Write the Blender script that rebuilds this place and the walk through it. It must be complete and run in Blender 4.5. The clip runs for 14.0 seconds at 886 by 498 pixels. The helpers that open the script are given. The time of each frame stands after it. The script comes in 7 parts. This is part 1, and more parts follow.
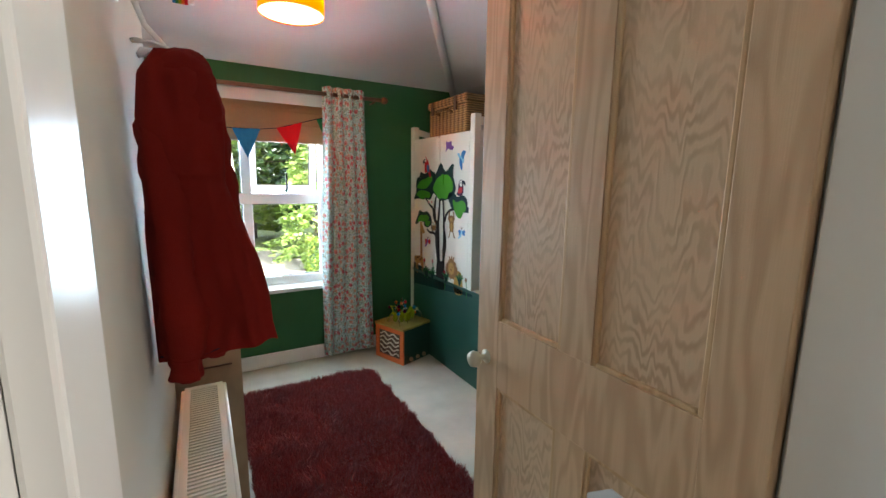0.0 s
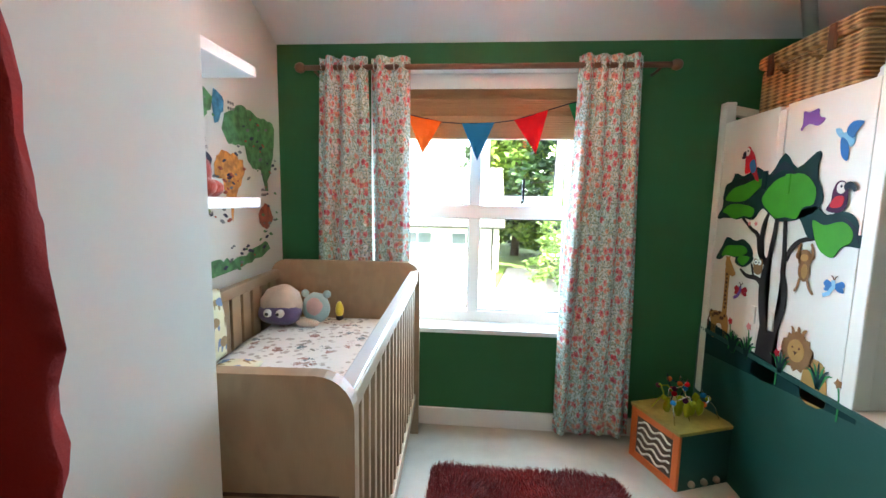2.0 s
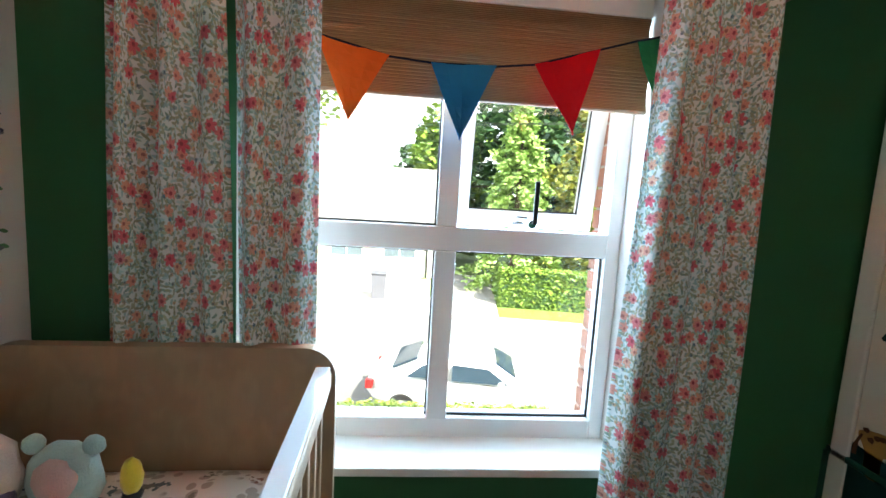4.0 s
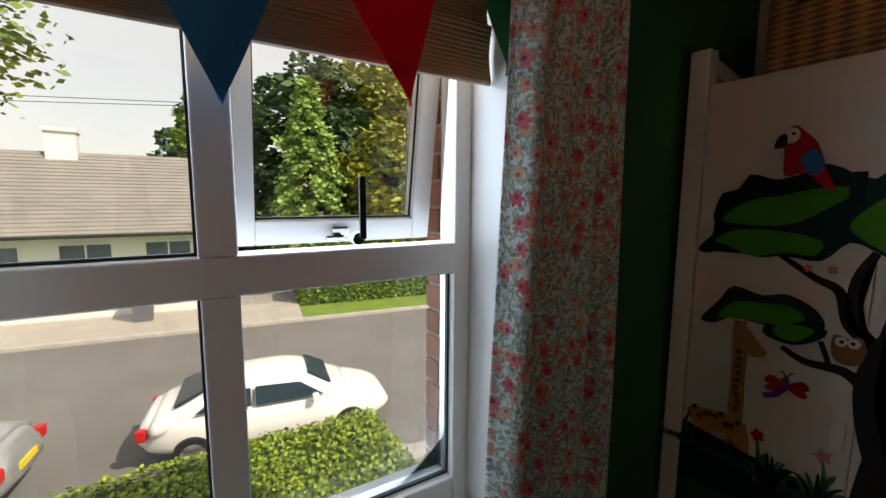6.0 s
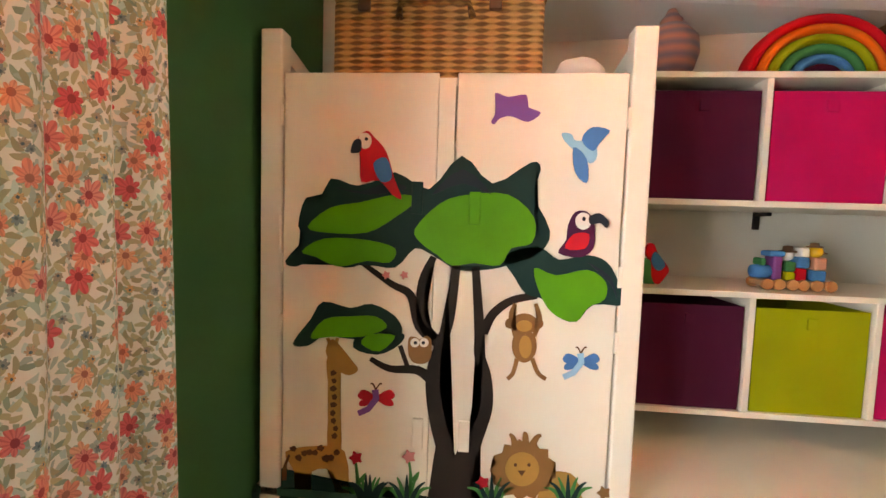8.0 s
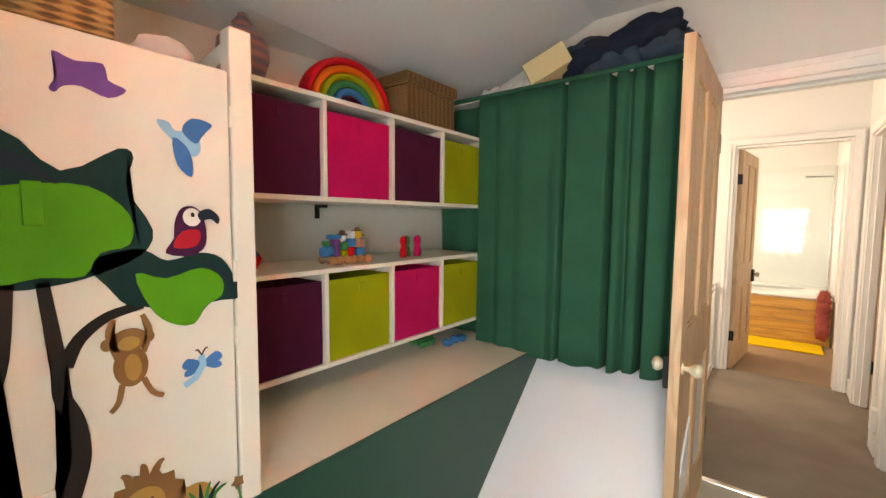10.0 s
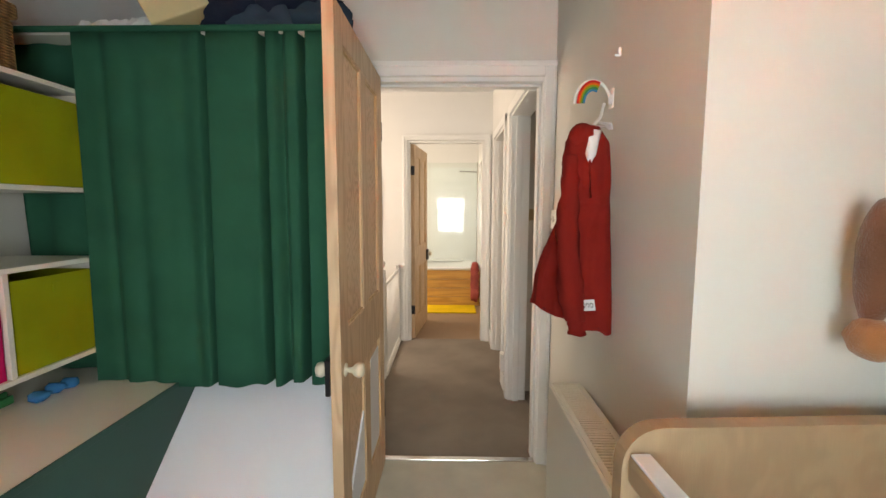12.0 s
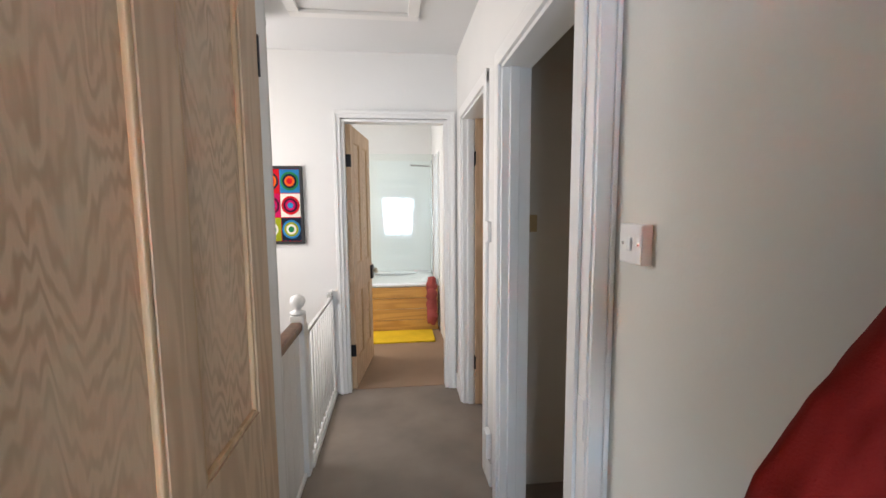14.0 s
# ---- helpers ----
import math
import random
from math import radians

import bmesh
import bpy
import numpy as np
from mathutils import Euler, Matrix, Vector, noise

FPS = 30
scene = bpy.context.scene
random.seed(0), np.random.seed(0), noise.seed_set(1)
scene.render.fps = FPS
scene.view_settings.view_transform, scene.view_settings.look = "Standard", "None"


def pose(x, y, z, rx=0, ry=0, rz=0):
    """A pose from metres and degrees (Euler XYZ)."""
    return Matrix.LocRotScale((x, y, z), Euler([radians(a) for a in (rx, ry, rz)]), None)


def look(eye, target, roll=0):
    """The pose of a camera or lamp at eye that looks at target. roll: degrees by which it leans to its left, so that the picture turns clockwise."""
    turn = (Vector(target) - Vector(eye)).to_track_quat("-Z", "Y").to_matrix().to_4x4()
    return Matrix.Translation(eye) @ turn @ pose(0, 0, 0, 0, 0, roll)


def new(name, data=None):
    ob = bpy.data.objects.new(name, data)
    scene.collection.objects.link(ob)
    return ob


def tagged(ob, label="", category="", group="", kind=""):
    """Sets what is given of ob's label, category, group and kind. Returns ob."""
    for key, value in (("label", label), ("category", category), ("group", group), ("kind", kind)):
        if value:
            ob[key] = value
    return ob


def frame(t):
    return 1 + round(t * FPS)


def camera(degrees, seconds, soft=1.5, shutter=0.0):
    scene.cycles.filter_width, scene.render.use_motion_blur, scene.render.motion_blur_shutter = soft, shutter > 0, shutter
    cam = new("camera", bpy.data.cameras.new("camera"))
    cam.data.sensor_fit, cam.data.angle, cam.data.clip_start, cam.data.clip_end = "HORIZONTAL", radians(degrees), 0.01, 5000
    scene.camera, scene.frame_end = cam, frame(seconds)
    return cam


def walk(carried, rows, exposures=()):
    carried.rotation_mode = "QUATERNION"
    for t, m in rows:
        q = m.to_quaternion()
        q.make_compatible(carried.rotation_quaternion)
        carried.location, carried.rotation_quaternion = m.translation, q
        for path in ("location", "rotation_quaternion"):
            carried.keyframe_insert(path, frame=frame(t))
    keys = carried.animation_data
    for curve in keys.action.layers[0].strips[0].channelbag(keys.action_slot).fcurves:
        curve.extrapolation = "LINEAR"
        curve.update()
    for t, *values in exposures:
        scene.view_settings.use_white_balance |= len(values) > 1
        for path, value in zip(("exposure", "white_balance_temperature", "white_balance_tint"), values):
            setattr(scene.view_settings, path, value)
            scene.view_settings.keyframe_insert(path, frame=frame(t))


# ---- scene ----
cam = camera(93.4, 14.0)
PATH = [
    (0, (0.052, -0.07, 1.344), (1.043, 1.637, 1.025), 0.8),
    (0.5, (0.203, 0.07, 1.346), (0.788, 1.95, 0.994), 0.3),
    (0.6, (0.227, 0.108, 1.348), (0.741, 2.006, 0.983), 0.7),
    (1, (0.312, 0.248, 1.32), (0.576, 2.196, 0.953), 1.0),
    (1.5, (0.378, 0.495, 1.279), (0.362, 2.472, 0.977), 1.1),
    (2, (0.361, 0.781, 1.275), (0.195, 2.76, 1.037), 1.0),
    (2.5, (0.359, 1.056, 1.292), (0.133, 3.03, 1.072), 1.3),
    (2.6, (0.328, 1.13, 1.284), (0.141, 3.11, 1.079), 1.0),
    (2.7, (0.288, 1.181, 1.276), (0.146, 3.165, 1.067), 1.6),
    (5, (0.222, 2.303, 1.346), (0.703, 4.228, 1.101), 0.2),
    (5.5, (0.22, 2.339, 1.349), (0.993, 4.168, 1.106), 0.1),
    (6, (0.287, 2.33, 1.35), (1.339, 4.014, 1.106), 0.4),
    (6.5, (0.334, 2.355, 1.352), (1.709, 3.787, 1.112), 0.7),
    (7, (0.414, 2.395, 1.342), (2.064, 3.504, 1.125), 1.0),
    (7.5, (0.506, 2.449, 1.338), (2.38, 3.125, 1.16), 1.7),
    (8, (0.567, 2.481, 1.322), (2.555, 2.655, 1.191), 1.9),
    (8.2, (0.589, 2.509, 1.319), (2.585, 2.442, 1.212), 1.9),
    (10.3, (0.551, 2.615, 1.336), (1.598, 0.918, 1.18), 0.6),
    (10.5, (0.545, 2.607, 1.335), (1.456, 0.834, 1.177), 0.7),
    (11, (0.505, 2.571, 1.333), (1.077, 0.662, 1.162), 0.6),
    (11.5, (0.478, 2.464, 1.338), (0.744, 0.49, 1.151), 0.4),
    (12, (0.45, 2.257, 1.341), (0.486, 0.268, 1.142), 0.1),
    (12.5, (0.45, 2.019, 1.339), (0.341, 0.033, 1.13), -0.3),
    (13, (0.483, 1.755, 1.347), (0.303, -0.226, 1.141), -0.4),
    (13.5, (0.479, 1.468, 1.353), (0.271, -0.512, 1.158), -0.7),
    (14, (0.492, 1.18, 1.372), (0.273, -0.798, 1.168), -0.4),
]
EXPOSURES = [(0.0, 2.8, 7200, 10), (0.5, 3.3, 7000, 9), (1.0, 3.25, 6900, 9), (1.5, 3.45, 7400, 12), (2.5, 3.2, 6100, 2), (3.6, 2.6, 6600, 8), (4.6, 1.6, 7000, 10), (5.5, 0.6, 7900, 18), (6.5, 0.0, 7900, 18), (7.0, 0.5, 8800, 18), (7.5, 2.85, 10500, 22), (8.2, 3.3, 12000, 27), (10.3, 3.0, 10800, 21), (12.0, 2.72, 9600, 18), (13.0, 2.75, 9600, 26), (14.0, 2.68, 6900, 15)]
walk(cam, [(t, look(eye, target, roll)) for t, eye, target, roll in PATH], EXPOSURES)

# ---- world, sun and lamps ----
SUN_DIR = Vector((0.57, -0.81, 1.0)).normalized()
world = bpy.data.worlds.new("world")
scene.world = world
world.use_nodes = True
wn = world.node_tree
bg = wn.nodes["Background"]
sky = wn.nodes.new("ShaderNodeTexSky")
sky.sky_type = "NISHITA"
sky.sun_disc = False
sky.sun_elevation = math.asin(SUN_DIR.z)
sky.sun_rotation = math.atan2(SUN_DIR.x, SUN_DIR.y)
sky.air_density, sky.dust_density = 1.0, 2.0
cloud = wn.nodes.new("ShaderNodeTexNoise")
cloud.inputs["Scale"].default_value = 3.0
veil = wn.nodes.new("ShaderNodeMapRange")
veil.inputs["To Min"].default_value, veil.inputs["To Max"].default_value = 0.45, 0.85
wn.links.new(cloud.outputs[0], veil.inputs[0])
haze = wn.nodes.new("ShaderNodeMix")
haze.data_type = "RGBA"
wn.links.new(veil.outputs[0], haze.inputs[0])
wn.links.new(sky.outputs[0], haze.inputs[6])
haze.inputs[7].default_value = (6.6, 6.9, 7.3, 1)
wn.links.new(haze.outputs[2], bg.inputs[0])
bg.inputs[1].default_value = 0.15


def lamp(name, kind, eye, target, power, color=(1, 1, 1), size=None, size_y=None):
    data = bpy.data.lights.new(name, kind)
    data.energy, data.color = power, color
    if kind == "AREA":
        data.shape, data.size, data.size_y = "RECTANGLE", size, size_y or size
    if kind == "POINT":
        data.shadow_soft_size = size or 0.05
    ob = new(name, data)
    ob.matrix_world = look(eye, target)
    return ob


sun = lamp("sun", "SUN", SUN_DIR * 50, (0, 0, 0), 4.9, (1.0, 0.94, 0.85))
sun.data.angle = radians(0.5)
lamp("window_daylight", "AREA", (0.34, 3.239, 1.25), (0.34, 0, 0.9), 15.5, (0.50, 0.72, 1.0), 1.08, 1.3)
lamp("stairwell_daylight", "AREA", (2.12, -1.0, 1.6), (0.0, -1.0, 1.2), 4.8, (0.96, 0.97, 1.0), 1.0, 1.1)
lamp("bathroom_daylight", "AREA", (1.92, -3.0, 1.5), (0.0, -3.0, 1.2), 5.2, (0.95, 0.98, 1.0), 0.9, 1.0)
lamp("pendant_bulb", "POINT", (0.46, 2.0, 2.15), (0, 0, 0), 6.0, (1.0, 0.74, 0.45), 0.06)


# ---- materials ----
class Nodes:
    def __init__(self, name):
        self.mat = bpy.data.materials.new(name)
        self.mat.use_nodes = True
        self.t = self.mat.node_tree
        self.b = self.t.nodes["Principled BSDF"]
        self.co = self.t.nodes.new("ShaderNodeTexCoord").outputs["Object"]

    def n(self, kind, **inputs):
        node = self.t.nodes.new("ShaderNode" + kind)
        for key, value in inputs.items():
            if isinstance(value, bpy.types.NodeSocket):
                self.t.links.new(value, node.inputs[key.replace("_", " ")] if not key.startswith("i") or not key[1:].isdigit() else node.inputs[int(key[1:])])
            else:
                (node.inputs[int(key[1:])] if key.startswith("i") and key[1:].isdigit() else node.inputs[key.replace("_", " ")]).default_value = value
        return node

    def scaled(self, s, src=None, turn=(0.0, 0.0, 0.0)):
        m = self.n("Mapping")
        self.t.links.new(src or self.co, m.inputs["Vector"])
        m.inputs["Scale"].default_value = s
        m.inputs["Rotation"].default_value = turn
        return m.outputs[0]

    def noise(self, scale, detail=3.0, vec=None, rough=0.5, dist=0.0):
        return self.n("TexNoise", Vector=vec or self.co, Scale=scale, Detail=detail, Roughness=rough, Distortion=dist).outputs["Fac"]

    def ramp(self, fac, stops):
        node = self.n("ValToRGB", Fac=fac)
        els = node.color_ramp.elements
        while len(els) < len(stops):
            els.new(0.5)
        for e, (p, c) in zip(els, stops):
            e.position = p
            e.color = (*c, 1) if not isinstance(c, float) else (c, c, c, 1)
        return node.outputs[0]

    def mix(self, fac, a, b, blend="MIX"):
        node = self.t.nodes.new("ShaderNodeMix")
        node.data_type, node.blend_type = "RGBA", blend
        for sock, value in ((node.inputs[0], fac), (node.inputs[6], a), (node.inputs[7], b)):
            if isinstance(value, bpy.types.NodeSocket):
                self.t.links.new(value, sock)
            else:
                sock.default_value = value if isinstance(value, float) else (*value, 1)
        return node.outputs[2]

    def math(self, op, a, b=0.0, c=0.0):
        node = self.t.nodes.new("ShaderNodeMath")
        node.operation = op
        for sock, value in zip(node.inputs, (a, b, c)):
            if isinstance(value, bpy.types.NodeSocket):
                self.t.links.new(value, sock)
            else:
                sock.default_value = value
        return node.outputs[0]

    def bump(self, height, dist=0.002, strength=0.6):
        node = self.n("Bump", Height=height, Distance=dist, Strength=strength)
        self.t.links.new(node.outputs[0], self.b.inputs["Normal"])

    def done(self, color=None, rough=0.6, metal=0.0, **more):
        for key, value in (("Base Color", color), ("Roughness", rough), ("Metallic", metal), *[(k.replace("_", " "), v) for k, v in more.items()]):
            if value is None:
                continue
            if isinstance(value, bpy.types.NodeSocket):
                self.t.links.new(value, self.b.inputs[key])
            else:
                self.b.inputs[key].default_value = (*value, 1) if isinstance(value, tuple) and len(value) == 3 else value
        return self.mat


def scale_c(c, k):
    return tuple(min(1.0, v * k) for v in c)


def plain(name, color, rough=0.6, metal=0.0, var=0.08, big=2.0, fine=60.0, bump=0.0006, **more):
    n = Nodes(name)
    c = n.mix(n.ramp(n.noise(big, 4), [(0.3, 0.0), (0.7, 1.0)]), scale_c(color, 1 - var), scale_c(color, 1 + var))
    c = n.mix(n.math("MULTIPLY", n.noise(fine, 3), 0.5), c, scale_c(color, 1 - 1.3 * var))
    n.bump(n.noise(fine, 4), bump, 0.5)
    return n.done(c, rough, metal, **more)


def fabric(name, color, var=0.12, weave=700.0, bump=0.0008):
    n = Nodes(name)
    c = n.mix(n.ramp(n.noise(5, 4), [(0.3, 0.0), (0.7, 1.0)]), scale_c(color, 1 - var), scale_c(color, 1 + var))
    c = n.mix(n.math("MULTIPLY", n.noise(weave, 2), 0.5), c, scale_c(color, 0.7))
    n.bump(n.noise(weave * 0.6, 2), bump, 0.7)
    return n.done(c, 0.95, 0.0, Specular_IOR_Level=0.15)


def grain(name, light, dark, rough=0.5, stretch=(5.0, 5.0, 0.9), rings=26.0, coat=0.0, contrast=0.75, fine_k=0.35):
    n = Nodes(name)
    r = n.n("ObjectInfo").outputs["Random"]
    shift = n.n("VectorMath", i0=n.scaled(stretch), i1=n.n("CombineXYZ", X=n.math("MULTIPLY", r, 9.0), Y=n.math("MULTIPLY", r, 5.0)).outputs[0]).outputs[0]
    field = n.noise(1.0, 2.0, shift, 0.45, 0.35)
    ring = n.math("SINE", n.math("MULTIPLY", field, rings * 2))
    ring = n.ramp(n.math("MULTIPLY_ADD", ring, 0.5, 0.5), [(0.1, 0.0), (0.95, 1.0)])
    fine = n.noise(1.0, 3.0, n.scaled((stretch[0] * 40, stretch[1] * 40, stretch[2] * 4)))
    c = n.mix(n.math("MULTIPLY", ring, contrast), light, dark)
    c = n.mix(n.math("MULTIPLY", fine, fine_k), c, scale_c(dark, 0.9))
    c = n.mix(n.math("MULTIPLY", n.noise(1.7, 3), 0.3), c, scale_c(light, 1.15))
    n.bump(n.math("ADD", ring, fine), 0.0006, 0.4)
    return n.done(c, rough, 0.0, Coat_Weight=coat)


def patterned(name, base, spots, scale, radius=0.33, leaf=None, leaf_scale=60.0, density=0.5, weave=900.0):
    """A printed cloth: blots in several colours over a base, with leafy strokes between them."""
    n = Nodes(name)
    warp = n.mix(0.03, n.co, n.n("TexNoise", Vector=n.co, Scale=scale * 1.6, Detail=2.0).outputs["Color"])
    c = n.mix(n.noise(4, 3), base, scale_c(base, 0.85))
    if leaf:
        for k, tint in enumerate(leaf):
            vor = n.n("TexVoronoi", Vector=n.scaled((1.0, 1.0, 0.42), warp, (0.0, (0.7, -0.75, 0.15)[k % 3], 0.0)), Scale=leaf_scale * (1 + 0.25 * k))
            mask = n.ramp(vor.outputs["Distance"], [(0.34, 1.0), (0.40, 0.0)])
            c = n.mix(n.math("MULTIPLY", mask, n.ramp(n.noise(scale * 0.9 + 3 * k, 1), [(0.38, 0.0), (0.46, 1.0)])), c, tint)
    for k, tint in enumerate(spots):
        vor = n.n("TexVoronoi", Vector=n.n("VectorMath", i0=warp, i1=(0.37 * k + 0.1, 0.71 * k, 0.53 * k)).outputs[0], Scale=scale * (1 + 0.23 * k))
        pick = n.math("GREATER_THAN", n.n("SeparateXYZ", Vector=vor.outputs["Color"]).outputs[0], 1 - density)
        petals = n.math("MULTIPLY_ADD", n.noise(scale * 7, 1), 0.8, radius - 0.42)
        mask = n.math("MULTIPLY", n.math("LESS_THAN", vor.outputs["Distance"], petals), pick)
        core = n.math("MULTIPLY", n.math("LESS_THAN", vor.outputs["Distance"], radius * 0.3), pick)
        c = n.mix(mask, c, tint)
        c = n.mix(core, c, scale_c(tint, 0.6))
    n.bump(n.noise(weave, 2), 0.0005, 0.5)
    return n.done(c, 0.85, 0.0, Sheen_Weight=0.15)


def figured(name, light, dark):
    """Pine with a rippled figure: wavy dark bands across the board that wander and fade."""
    n = Nodes(name)
    r = n.n("ObjectInfo").outputs["Random"]
    co = n.n("VectorMath", i0=n.co, i1=n.n("CombineXYZ", X=n.math("MULTIPLY", r, 3.0), Z=n.math("MULTIPLY", r, 7.0)).outputs[0]).outputs[0]
    p = n.n("SeparateXYZ", Vector=co)
    wander = n.noise(1.0, 3.0, n.scaled((13.0, 13.0, 3.0), co), 0.55, 0.3)
    fine = n.noise(1.0, 3.0, n.scaled((70.0, 70.0, 26.0), co), 0.5)
    phase = n.math("ADD", n.math("MULTIPLY", p.outputs[2], 120.0), n.math("MULTIPLY_ADD", wander, 58.0, n.math("MULTIPLY", fine, 3.0)))
    band = n.ramp(n.math("MULTIPLY_ADD", n.math("SINE", phase), 0.5, 0.5), [(0.25, 0.0), (0.95, 1.0)])
    patch = n.ramp(n.noise(1.0, 2.0, n.scaled((11.0, 11.0, 5.0), co)), [(0.34, 0.15), (0.62, 1.0)])
    c = n.mix(n.math("MULTIPLY", n.math("MULTIPLY", band, patch), 0.72), light, dark)
    c = n.mix(n.math("MULTIPLY", n.noise(1.0, 3.0, n.scaled((300.0, 300.0, 14.0), co)), 0.3), c, scale_c(dark, 1.1))
    c = n.mix(n.math("MULTIPLY", n.noise(2.0, 3, co), 0.35), c, scale_c(light, 1.1))
    n.bump(band, 0.0005, 0.4)
    return n.done(c, 0.5)


def motif(n, vec, scale, shift):
    """One scattered print motif: the offset from its centre (a, b), turned at random, and its random numbers."""
    v = n.n("VectorMath", i0=vec, i1=shift).outputs[0]
    vor = n.t.nodes.new("ShaderNodeTexVoronoi")
    vor.voronoi_dimensions = "2D"
    vor.inputs["Scale"].default_value = scale
    vor.inputs["Randomness"].default_value = 0.9
    n.t.links.new(v, vor.inputs["Vector"])
    sub = n.n("VectorMath", i0=v, i1=vor.outputs["Position"])
    sub.operation = "SUBTRACT"
    d = n.n("SeparateXYZ", Vector=sub.outputs[0])
    r = n.n("SeparateXYZ", Vector=vor.outputs["Color"])
    th = n.math("MULTIPLY", r.outputs[0], 6.283)
    c, q = n.math("COSINE", th), n.math("SINE", th)
    a = n.math("ADD", n.math("MULTIPLY", d.outputs[0], c), n.math("MULTIPLY", d.outputs[1], q))
    b = n.math("SUBTRACT", n.math("MULTIPLY", d.outputs[1], c), n.math("MULTIPLY", d.outputs[0], q))
    return a, b, r.outputs[1], r.outputs[2]


def floral(name, base, leaf_tints, petal_tints):
    """A floral cloth print: scattered curved leaves, small buds and large petalled blooms."""
    n = Nodes(name)
    at = n.t.nodes.new("ShaderNodeAttribute")
    at.attribute_name = "cloth"
    vec = at.outputs["Vector"]
    c = n.mix(n.noise(4, 3), base, scale_c(base, 0.9))

    def within(a, b, la, lb):
        e = n.math("ADD", n.math("POWER", n.math("ABSOLUTE", n.math("DIVIDE", a, la)), 2.0), n.math("POWER", n.math("ABSOLUTE", n.math("DIVIDE", b, lb)), 1.6))
        return n.math("LESS_THAN", e, 1.0)

    for k, tint in enumerate(leaf_tints):
        a, b, r1, r2 = motif(n, vec, 62.0 + 9 * k, (0.31 * k, 0.17 * k + 0.05, 0.0))
        bend = n.math("MULTIPLY_ADD", n.math("MULTIPLY", a, a), 22.0, n.math("ADD", b, -0.001))
        m = n.math("MULTIPLY", within(a, bend, 0.0105, 0.0034), n.math("GREATER_THAN", r1, 0.38))
        c = n.mix(m, c, n.mix(r2, tint, scale_c(tint, 1.7)))
    for k, (scale, size, tint, tint2) in enumerate(petal_tints):
        a, b, r1, r2 = motif(n, vec, scale, (0.43 * k + 0.2, 0.29 * k, 0.0))
        ang = n.math("ARCTAN2", a, b)
        rad = n.math("SQRT", n.math("ADD", n.math("MULTIPLY", a, a), n.math("MULTIPLY", b, b)))
        lobes = n.math("MULTIPLY_ADD", n.math("ABSOLUTE", n.math("SINE", n.math("MULTIPLY", ang, 3.5))), 0.42, 0.58)
        lobes = n.math("MULTIPLY", lobes, n.math("MULTIPLY_ADD", n.math("COSINE", ang), 0.25, 0.75))
        edge = n.math("MULTIPLY", lobes, size)
        pick = n.math("GREATER_THAN", r1, 0.5)
        m = n.math("MULTIPLY", n.math("LESS_THAN", rad, edge), pick)
        ribs = n.math("GREATER_THAN", n.math("SINE", n.math("MULTIPLY", ang, 14.0)), 0.35)
        tone = n.mix(r2, tint, tint2)
        tone = n.mix(n.math("MULTIPLY", ribs, 0.45), tone, scale_c(tint, 0.55))
        tone = n.mix(n.math("LESS_THAN", rad, size * 0.22), tone, scale_c(tint, 0.5))
        c = n.mix(m, c, tone)
    n.bump(n.noise(900, 2), 0.0004, 0.5)
    return n.done(c, 0.85, 0.0, Sheen_Weight=0.1)


def elephant_print(name, base, tints):
    """Cloth printed with staggered rows of rounded animal shapes: a body, a head and legs."""
    n = Nodes(name)
    p = n.n("SeparateXYZ", Vector=n.co)
    u = n.math("DIVIDE", n.math("ADD", p.outputs[1], n.math("MULTIPLY", p.outputs[0], 0.3)), 0.125)
    v = n.math("DIVIDE", n.math("SUBTRACT", p.outputs[2], p.outputs[0]), 0.082)
    row = n.math("FLOOR", v)
    u = n.math("ADD", u, n.math("MULTIPLY", row, 0.47))
    cell = n.math("FLOOR", u)
    a, b = n.math("SUBTRACT", n.math("FRACT", u), 0.5), n.math("SUBTRACT", n.math("FRACT", v), 0.5)

    def disc(cx, cy, rx, ry):
        x = n.math("POWER", n.math("ABSOLUTE", n.math("DIVIDE", n.math("SUBTRACT", a, cx), rx)), 2.0)
        y = n.math("POWER", n.math("ABSOLUTE", n.math("DIVIDE", n.math("SUBTRACT", b, cy), ry)), 2.0)
        return n.math("LESS_THAN", n.math("ADD", x, y), 1.0)

    body = disc(0.02, 0.04, 0.27, 0.24)
    head = disc(-0.26, 0.05, 0.13, 0.18)
    legs = n.math("MAXIMUM", disc(-0.12, -0.2, 0.07, 0.2), n.math("MAXIMUM", disc(0.18, -0.2, 0.07, 0.2), disc(-0.37, -0.12, 0.035, 0.2)))
    kind = n.math("FRACT", n.math("MULTIPLY", n.math("ADD", n.math("MULTIPLY", cell, 0.37), n.math("MULTIPLY", row, 0.61)), 1.7))
    flip = n.math("GREATER_THAN", kind, 0.5)
    c = n.mix(n.noise(6, 3), base, scale_c(base, 0.88))
    one, two = n.mix(flip, tints[0], tints[1]), n.mix(flip, tints[1], tints[0])
    c = n.mix(n.math("MAXIMUM", legs, head), c, one)
    c = n.mix(body, c, two)
    n.bump(n.noise(700, 2), 0.0005, 0.5)
    return n.done(c, 0.9)


